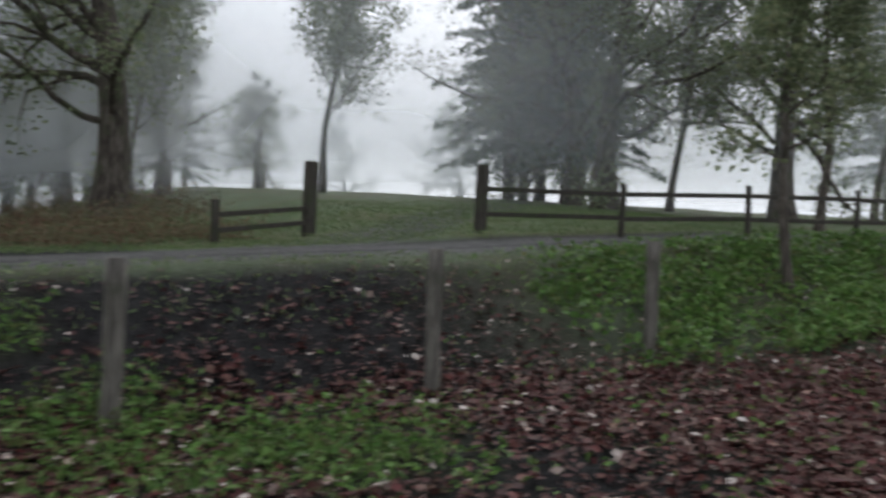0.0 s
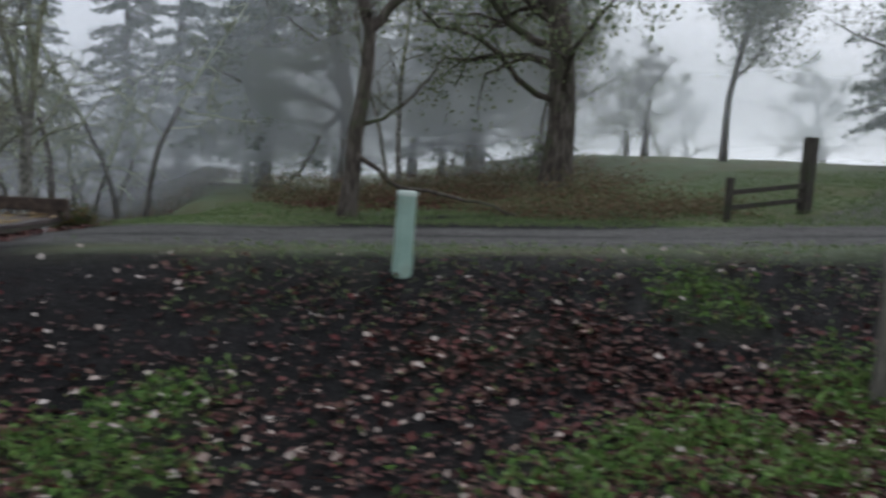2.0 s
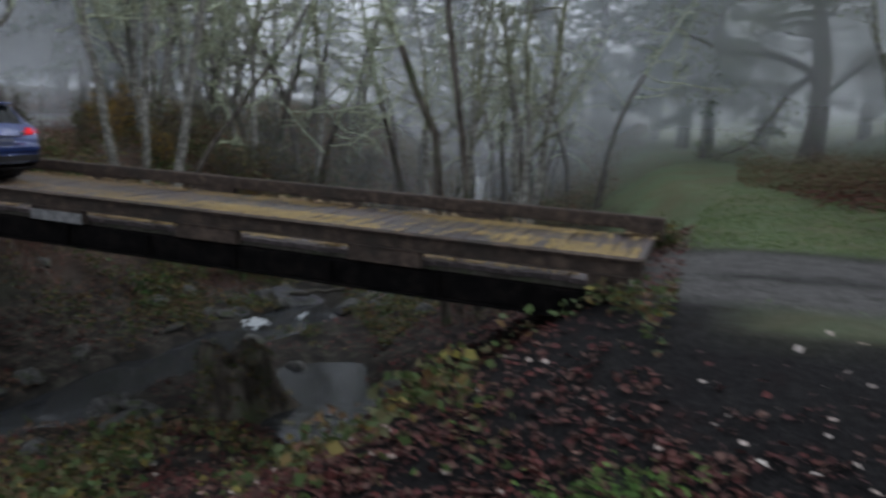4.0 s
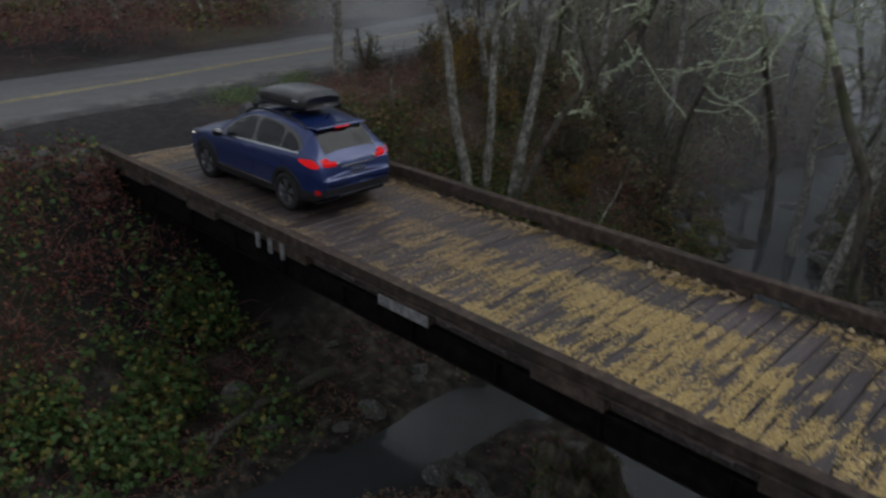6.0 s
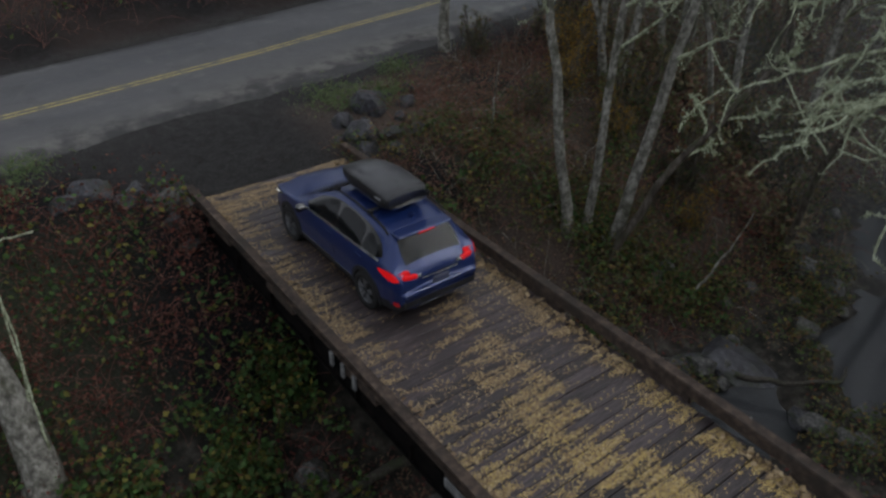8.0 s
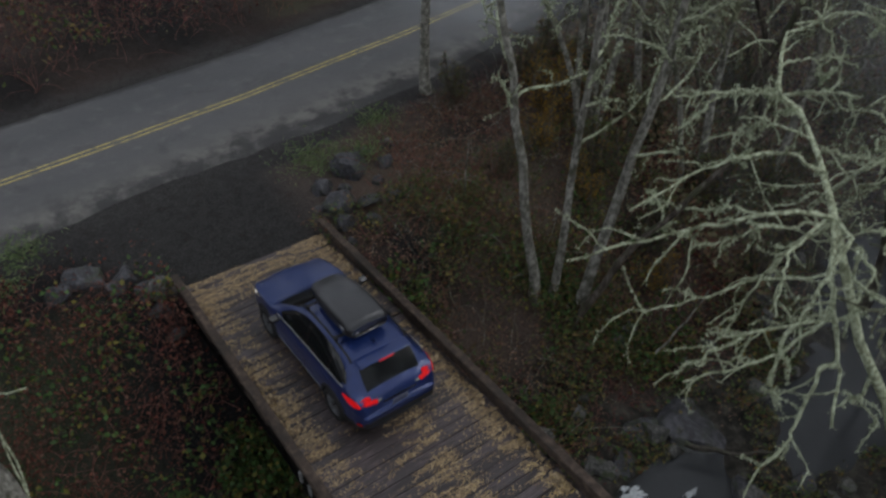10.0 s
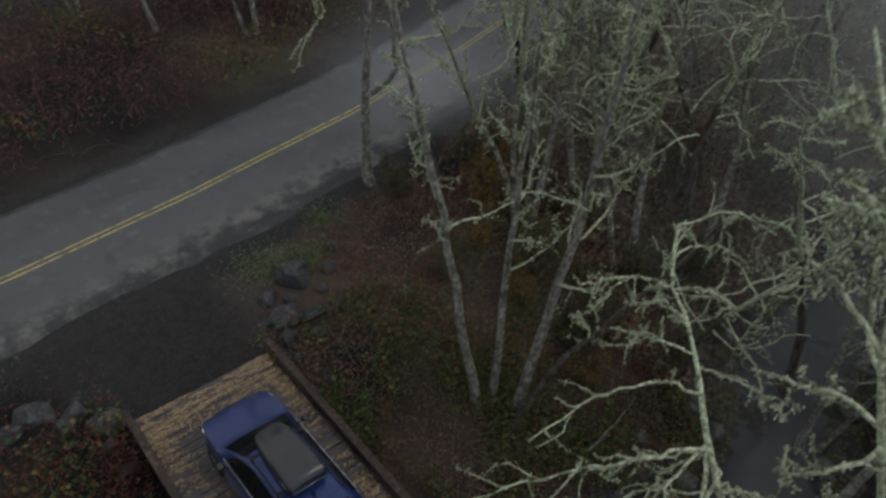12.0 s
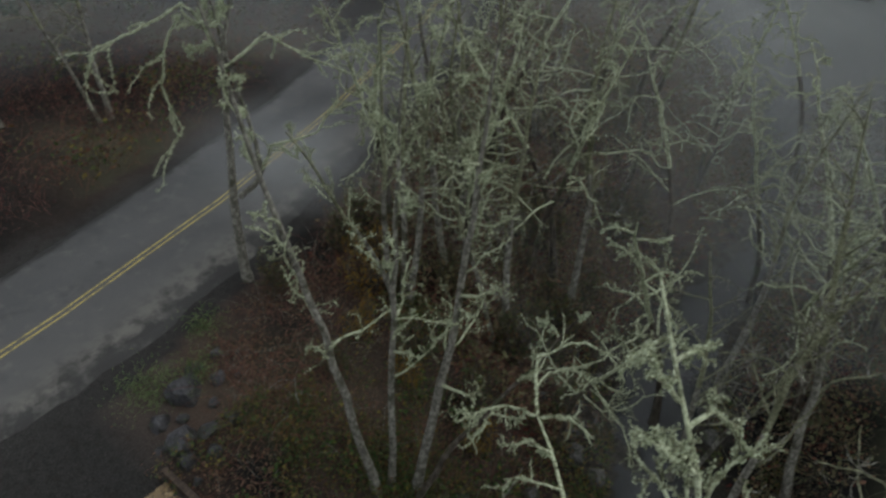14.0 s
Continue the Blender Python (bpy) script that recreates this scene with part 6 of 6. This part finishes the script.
def deck_leaves(n, seed, x0, x1, near):
    """Trodden leaves: thick along the middle and the kerbs, thin in the two wheel tracks."""
    g = np.random.default_rng(seed)
    x, y = g.uniform(x0, x1, n), g.uniform(0.1, WIDE - 0.1, n)
    v = y - WIDE / 2 - 0.08
    sway = 0.1 * fbm(x, y * 0.2, 2.4, 12.0)
    middle = smoothstep(0.58 - np.abs(v + sway), 0, 0.22)
    edge = smoothstep(np.abs(v + sway) - 1.12, 0, 0.22)
    left = smoothstep(-v, 0.3, 0.7)
    yellow = smoothstep(x, -10.5, -5.5)
    clump = smoothstep(0.55 * fbm(x * 0.7, y * 1.2, 0.9, 2.0) + 0.45 * fbm(x * 3.0, y * 0.7, 0.5, 6.0) + 0.55 * fbm(x * 4.0, y * 0.6, 0.22, 16.0), -0.3, 0.3)
    cover = middle * (0.75 + 0.25 * yellow) + edge * (0.6 + 0.2 * yellow) + left * yellow * 0.5 + smoothstep(-16.2 - x, 0, 0.8) * 0.6 + 0.09
    cover = np.clip(cover, 0, 1) * clump * (yellow if near else 1 - 0.75 * yellow)
    joint = np.abs(x / 0.234 - np.round(x / 0.234)) * 0.234
    k = cover * np.where(joint < 0.028, 0.35, 1.0) > g.random(n)
    return np.stack([x[k], y[k], 0.006 + 0.014 * g.random(k.sum())], 1)


stuff("deck_leaves", "brown and tan fallen leaves trodden along the deck planks", leaves(deck_leaves(260000, 8, -LONG, -0.1, False), 0.04, np.random.default_rng(8), 0.985, 0.5, 0.6, (0.45, 1, 1), 0.3), TAN_FALLEN, "leaves")
stuff("deck_leaves", "matted pale yellow fallen leaves on the bridge deck", leaves(deck_leaves(260000, 28, -11.0, -0.1, True), 0.034, np.random.default_rng(28), 0.985, 0.5, 0.6, (0.45, 1, 1), 0.3), YELLOW_FALLEN, "leaves")


def kerb_leaves(n, seed):
    g = np.random.default_rng(seed)
    x, y = g.uniform(-LONG, 0, n), np.abs(g.normal(size=n)) * 0.12 + 0.1
    y = np.where(g.random(n) < 0.5, y, WIDE - y)
    k = smoothstep(fbm(x, y, 0.9, 33.0), -0.4, 0.4) > g.random(n)
    return np.stack([x[k], y[k], 0.01 + 0.05 * g.random(k.sum())], 1)


stuff("deck_leaves", "curled golden leaves drifted along the bridge kerbs", leaves(kerb_leaves(2200, 9), 0.085, np.random.default_rng(19), 0.6, 0.7), TAN_FALLEN, "leaves")


def stems(n, x0, x1, y0, y1, keep, seed, height, arch=0.2):
    """Thin bare stems that rise and arch over."""
    P = scatter(n, x0, x1, y0, y1, keep, seed, 0.0)
    g = np.random.default_rng(seed + 500)
    lines = []
    for p in P:
        lines.append(wander(g, p - np.array([0, 0, 0.05]), (*(g.normal(size=2) * 0.5), 1.0), height * g.uniform(0.5, 1.3), g.uniform(0.006, 0.013), 0.004, 6, 0.16, -arch))
    return tubes(lines, 3)


stuff("brambles", "thicket of thin dark red bare stems on the slope", stems(5200, -23, -10.5, 3.8, 18, lambda x, y, g: slope(x, y, g) * smoothstep(fbm(x, y, 2.0, 51.0), -0.4, 0.3), 120, 1.0), RED_TWIG, "brambles")
stuff("brambles", "thin arching red-brown bramble stems on the mound", stems(2600, -20.5, -10.5, -9, 0.5, slope, 121, 0.9, 0.3), RED_TWIG, "brambles")
stuff("brambles", "thin bare brown stems along the edge of the hollow", stems(1500, -7.5, 0.5, 5.4, 20, lambda x, y, g: smoothstep(1.8 - np.abs(x + 2.4 + 0.22 * (y - 5)), 0, 1.0), 125, 2.4, 0.1), BARK, "brambles")
stuff("brambles", "tall bare mossy stems standing in the wooded hollow", stems(5200, -42, 2, 13, 48, hollow, 124, 2.6, 0.12), LICHEN_TWIG, "brambles")
stuff("brambles", "pale dead stems and fallen twigs under the alders", stems(900, -22, -10.5, 3.8, 22, slope, 122, 1.3, 0.25), ALDER, "brambles")
stuff("brambles", "brown bare stems on the slope beyond the road", stems(3000, -42, -28, -12, 30, lambda x, y, g: smoothstep(road_x(y) - x, 4.2, 5.2), 123, 1.5, 0.2), RED_TWIG, "brambles")
stuff("undergrowth", "dark brown brush on the slope beyond the road", leaves(scatter(60000, -52, -28, -25, 55, lambda x, y, g: smoothstep(road_x(y) - x, 4.2, 5.6) * (0.4 + 0.6 * smoothstep(fbm(x, y, 4.0, 2.0), -0.4, 0.3)), 107, 0.8), 0.12, np.random.default_rng(9), 0.2, 0.6), FALLEN, "undergrowth")
stuff("undergrowth", "olive and brown brush on the slope beyond the road", leaves(scatter(20000, -52, -28, -25, 55, lambda x, y, g: smoothstep(road_x(y) - x, 4.2, 5.6) * (0.4 + 0.6 * smoothstep(fbm(x, y, 4.0, 2.0), -0.4, 0.3)), 147, 0.8), 0.11, np.random.default_rng(48), 0.2, 0.6), THICKET_LEAF, "undergrowth")
stuff("undergrowth", "green brush and ferns on the slope beyond the road", leaves(scatter(60000, -48, -28, -25, 55, lambda x, y, g: smoothstep(road_x(y) - x, 4.0, 5.0) * smoothstep(fbm(x, y, 3.0, 11.0), -0.1, 0.6), 108, 0.9), 0.2, np.random.default_rng(10), 0.2, 0.6), SHRUB_LEAF, "undergrowth")
stuff("undergrowth", "dark green ivy and low plants on the near creek bank", leaves(scatter(36000, -10, 0.5, -10, 0.2, lambda x, y, g: smoothstep(land(x, y), -3.5, -3.0) * smoothstep(fbm(x, y, 1.3, 12.0), -0.2, 0.5), 111, 0.22), 0.09, np.random.default_rng(12), 0.3, 0.7), SHRUB_LEAF, "undergrowth")
stuff("undergrowth", "dead brown leaves and litter along the creek", leaves(scatter(30000, -13, 0.5, -10, 9, lambda x, y, g: smoothstep(land(x, y), -3.6, -3.2) * (0.3 + 0.7 * smoothstep(fbm(x, y, 1.0, 15.0), -0.3, 0.5)), 112, 0.04), 0.09, np.random.default_rng(13), 0.7, 0.7), FALLEN, "leaves")
stuff("weeds", "rank olive grass at the road verge", leaves(scatter(45000, -23, -17, -6, 9, lambda x, y, g: np.clip(sum(np.exp(-((x - a) ** 2 + (y - b) ** 2) / (r * r)) for a, b, r in ((-20.4, 5.0, 0.7), (-19.9, 6.2, 0.5), (-20.8, -2.6, 0.5), (-19.6, -3.2, 0.45), (-21.3, 7.5, 0.5))), 0, 1), 113, 0.3), 0.14, np.random.default_rng(14), 0.1, 0.14), GRASS, "grass")
stuff("grass_tufts", "short green grass on the meadow and verges", leaves(scatter(90000, 0.5, 30, -2.6, 16, lambda x, y, g: smoothstep(np.abs(y - drive_y(x)), 1.6, 2.2) * np.where(y > 0, smoothstep(20 - y, 0, 14), 0.45 * smoothstep(y, -2.6, -1.8) * (x > 3)), 109, 0.06), 0.09, np.random.default_rng(11), 0.1, 0.2), GRASS, "grass")


# ---- stones, stump and fallen wood ----
def stone_mesh(seed, flat):
    bm = bmesh.new()
    bmesh.ops.create_icosphere(bm, subdivisions=3, radius=1)
    g = np.random.default_rng(seed)
    o = Vector(g.uniform(-9, 9, 3))
    cuts = [(Vector(g.normal(size=3)).normalized(), g.uniform(0.5, 0.85)) for _ in range(11)]
    for v in bm.verts:
        n = noise.noise(v.co * 0.9 + o) * 0.45 + noise.noise(v.co * 2.3 + o) * 0.2 + noise.noise(v.co * 6 + o) * 0.06
        v.co *= 1 + n
        for c, d in cuts:
            over = v.co.dot(c) - d
            if over > 0:
                v.co -= c * over * 0.92
        v.co.z *= flat
    me = bpy.data.meshes.new("boulder")
    bm.to_mesh(me)
    bm.free()
    me.materials.append(STONE)
    return me


STONES = [stone_mesh(200 + k, f) for k, f in enumerate((0.6, 0.75, 0.5, 0.85))]


DARK_STONES = [me.copy() for me in STONES]
for me in DARK_STONES:
    me.materials[0] = RIPRAP


def boulder(x, y, s, k=0, group="boulders along the creek", label="rough grey mossy boulder on the creek bank", sink=0.25, kinds=STONES):
    ob = new("boulder", kinds[k % 4])
    ob.matrix_basis = pose(x, y, float(land(x, y)) + s * (0.5 - sink) * 0.6, 8 * math.sin(k), 9 * math.cos(k * 2), 47 * k) @ Matrix.Scale(s, 4)
    return tagged(ob, label, "boulder", group)


boulder(-17.95, -0.35, 0.42, 3, "riprap at the bridge end", "large grey boulder at the bridge end", 0.25)
boulder(-18.7, -0.95, 0.34, 5, "riprap at the bridge end", "dark grey boulder at the bridge end", 0.3, DARK_STONES)
boulder(-5.9, 2.9, 0.45, 1, label="pale wet boulder under the bridge")
boulder(-3.9, 2.6, 0.35, 2, label="pale wet boulder under the bridge")
for k, (x, y, s) in enumerate(((-18.05, -0.55, 0.42), (-18.5, -1.2, 0.38), (-19.1, -1.7, 0.4), (-19.0, -0.8, 0.3), (-18.9, -2.3, 0.3), (-17.4, -0.6, 0.35), (-16.8, -0.5, 0.3), (-18.3, 4.5, 0.45), (-18.9, 5.0, 0.4), (-19.6, 5.6, 0.5), (-20.2, 6.3, 0.45), (-17.7, 4.3, 0.35), (-19.3, 6.5, 0.3), (-17.1, 4.1, 0.3), (-18.1, 5.2, 0.32), (-18.7, 5.9, 0.36), (-17.5, 5.0, 0.25), (-20.1, 7.1, 0.3), (-18.5, 4.0, 0.25), (-19.2, 4.5, 0.28), (-19.0, 7.0, 0.25), (-17.9, 5.9, 0.24))):
    boulder(x, y, s * (0.9 + 0.38 * math.sin(3.7 * k)), k, "riprap at the bridge end", "dark jagged riprap rock at the bridge end", 0.25, DARK_STONES)
for k, (x, y, s) in enumerate(((-9.75, 9.1, 1.0), (-9.3, 8.2, 0.6), (-10.3, 7.9, 0.5), (-7.9, 8.7, 0.4), (-9.7, 19.0, 0.6), (-11.0, 18.8, 0.6), (-7.2, 9.6, 0.35), (-10.0, 6.9, 0.4), (-8.2, 6.8, 0.4))):
    boulder(x, y, s, k, "rocks round the cascade", "wet dark grey rock slab in the creek", 0.6, DARK_STONES).matrix_basis @= Matrix.Diagonal((1.25, 1.0, 0.5, 1))
gs = np.random.default_rng(77)
for k in range(110):
    y = gs.uniform(-7, 18)
    hw = float(np.interp(y, [-40, 4, 7, 10, 13, 18], [0.75, 0.75, 0.8, 1.0, 1.3, 1.6]))
    x = float(creek_x(y)) + gs.choice([-1, 1]) * (hw + abs(gs.normal()) * 1.5)
    boulder(x, y, gs.uniform(0.1, 0.42), k, "boulders along the creek", "rough grey stone in the creek bed", 0.2)


def stump():
    s = thing("tree_stump", "dark rotting mossy tree stump on the creek bank", "stump", pose(-6.35, 1.75, float(land(-6.35, 1.75)), 6, -8, 30) @ Matrix.Scale(1.35, 4))
    n, V = 36, []
    rings = ((-0.35, 0.80), (-0.15, 0.66), (0.0, 0.56), (0.15, 0.48), (0.3, 0.44), (0.45, 0.41), (0.6, 0.40), (0.7, 0.38), (0.74, 0.30), (0.70, 0.18), (0.66, 0.02))
    for k, (z, r) in enumerate(rings):
        for i in range(n):
            a = 2 * math.pi * i / n
            w = noise.noise(Vector((math.cos(a) * 1.6, math.sin(a) * 1.6, z * 1.5)) + Vector((3, 1, 7)))
            rr = r * (1 + 0.16 * math.sin(5 * a + 1) * (1.2 - z) + 0.07 * math.sin(9 * a) + 0.3 * w)
            V.append((rr * math.cos(a), rr * math.sin(a), z + (0.14 * math.sin(3 * a) + 0.1 * math.sin(7 * a + 2) if k >= 6 else 0.0) + 0.08 * w))
    F = [[k * n + i, k * n + (i + 1) % n, (k + 1) * n + (i + 1) % n, (k + 1) * n + i] for k in range(len(rings) - 1) for i in range(n)]
    part("stump_wood", (V, F), BARK, s)
    g = np.random.default_rng(14)
    P = np.array(V)[g.integers(3 * n, 10 * n, 1500)] + g.normal(size=(1500, 3)) * 0.035
    tagged(part("moss", leaves(P, 0.05, g, 0.3, 0.6), SHRUB_LEAF, s, "damp dark green moss"), kind="stuff")


stump()


def fallen(name, label, pts, r0, r1, mat):
    p = np.array(pts, float)
    p[:, 2] += land(p[:, 0], p[:, 1])
    w = np.linspace(0, len(p) - 1, 14)
    q = np.stack([np.interp(w, np.arange(len(p)), p[:, c]) for c in range(3)], 1)
    q += np.random.default_rng(len(pts)).normal(size=q.shape) * 0.02
    return tagged(part(name, tubes([(q, np.linspace(r0, r1, 14))], 8), mat), label, "log")


fallen("fallen_log", "bare brown root curving out of the creek bank", [(-11.35, 1.1, 0.5), (-11.45, 0.3, 0.42), (-11.5, -0.5, 0.42), (-11.35, -1.2, 0.3), (-11.1, -1.75, 0.2), (-11.0, -2.2, 0.05)], 0.11, 0.035, DARKWOOD)
fallen("fallen_log", "thin forked root beside the curving root", [(-11.3, -1.2, 0.3), (-11.6, -1.7, 0.3), (-11.75, -2.2, 0.08)], 0.05, 0.02, DARKWOOD)
fallen("dead_branch", "pale dead lichen-flecked twig beside the leaning trunk", [(-14.6, -4.25, 0.0), (-14.4, -4.0, 2.4), (-14.35, -3.95, 4.4), (-14.1, -3.7, 4.8), (-13.85, -3.35, 5.0)], 0.022, 0.012, LICHEN_BARK)
fallen("dead_branch", "pale dead lichen-flecked twig beside the leaning trunk", [(-14.2, -4.1, 0.0), (-14.2, -4.05, 2.0), (-14.35, -3.97, 4.1)], 0.025, 0.014, LICHEN_BARK)
fallen("dead_branch", "pale thin dead stick leaning out of the ivy", [(-11.6, 9.3, 0.0), (-11.35, 9.6, 0.9), (-11.1, 9.95, 1.9), (-10.95, 10.2, 2.8)], 0.04, 0.014, ALDER)
fallen("dead_branch", "pale dead forked branch stuck in the leaf litter", [(-16.9, 7.5, 0.0), (-16.6, 7.25, 0.9), (-16.3, 7.05, 1.9), (-16.2, 7.0, 2.4)], 0.03, 0.012, ALDER)
fallen("fallen_log", "wet curved branch lying in the creek", [(-9.4, 8.3, 0.35), (-8.6, 8.9, 0.4), (-7.9, 9.9, 0.35), (-8.2, 10.8, 0.2)], 0.07, 0.03, DARKWOOD)


def haze_sheet(radius, base, h=45, low=False):
    """A curved standing sheet round the clearing, added to paint the haze of mist; it thins out to nothing at the
    ground.
    """
    n = 64
    rows = ((-0.5, 0.0), (1.0, 0.4), (2.5, 0.9), (5.0, 1.0), (9.0, 0.5), (14.0, 0.2), (h, 0.12))
    if low:
        rows = ((-0.4, 0.0), (0.5, 0.6), (1.5, 1.0), (2.6, 0.7), (3.8, 0.25), (5.0, 0.0))
    V, F, D = [], [], []
    for i in range(n + 1):
        deg = -62 + 48 * i / n if low else -105 + 200 * i / n
        a = radians(deg)
        w = min(1.0, max(0.0, (-math.sin(a) - 0.3) / 0.6))
        r = radius * (1 + 0.05 * math.sin(5 * a + radius)) * (1 + 0.6 * w * w * (3 - 2 * w)) * (1 + 0.8 * float(smoothstep(deg, 52, 85)))
        north = float(smoothstep(deg, -75, -40) * (1 - smoothstep(deg, 10, 36)))
        meadow = float(smoothstep(deg, -8, 2) * (1 - smoothstep(deg, 22, 40)))
        hollow = float(smoothstep(deg, -50, -44) * (1 - smoothstep(deg, -22, -14)))
        lane = float(smoothstep(deg, -80, -70) * (1 - smoothstep(deg, -52, -46)))
        x, y = r * math.sin(a), -5 + r * math.cos(a)
        patch = float(smoothstep(deg, -62, -52) * (1 - smoothstep(deg, -26, -15))) if low else 1.0
        for up, f in rows:
            V.append((x, y, float(land(x, y)) + up))
            # painted haze: strength set by bearing, thicker over meadow and lane, thinner over hollow
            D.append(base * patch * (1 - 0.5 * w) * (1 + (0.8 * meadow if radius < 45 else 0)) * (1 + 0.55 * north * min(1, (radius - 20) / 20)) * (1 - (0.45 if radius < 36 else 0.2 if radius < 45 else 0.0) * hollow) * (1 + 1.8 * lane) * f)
        if i:
            m = len(rows)
            F += [[(i - 1) * m + k, i * m + k, i * m + k + 1, (i - 1) * m + k + 1] for k in range(m - 1)]
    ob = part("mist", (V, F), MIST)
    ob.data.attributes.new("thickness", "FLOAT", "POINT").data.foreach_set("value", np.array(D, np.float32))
    return tagged(ob, "thin grey sheet standing in for morning mist", "mist", kind="structure")


# nested haze sheets, denser with distance
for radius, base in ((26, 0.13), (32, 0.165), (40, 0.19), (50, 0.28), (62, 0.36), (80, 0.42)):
    haze_sheet(radius, base)
# two low haze sheets that pale the wooded hollow
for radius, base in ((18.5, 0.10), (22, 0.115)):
    haze_sheet(radius, base, low=True)
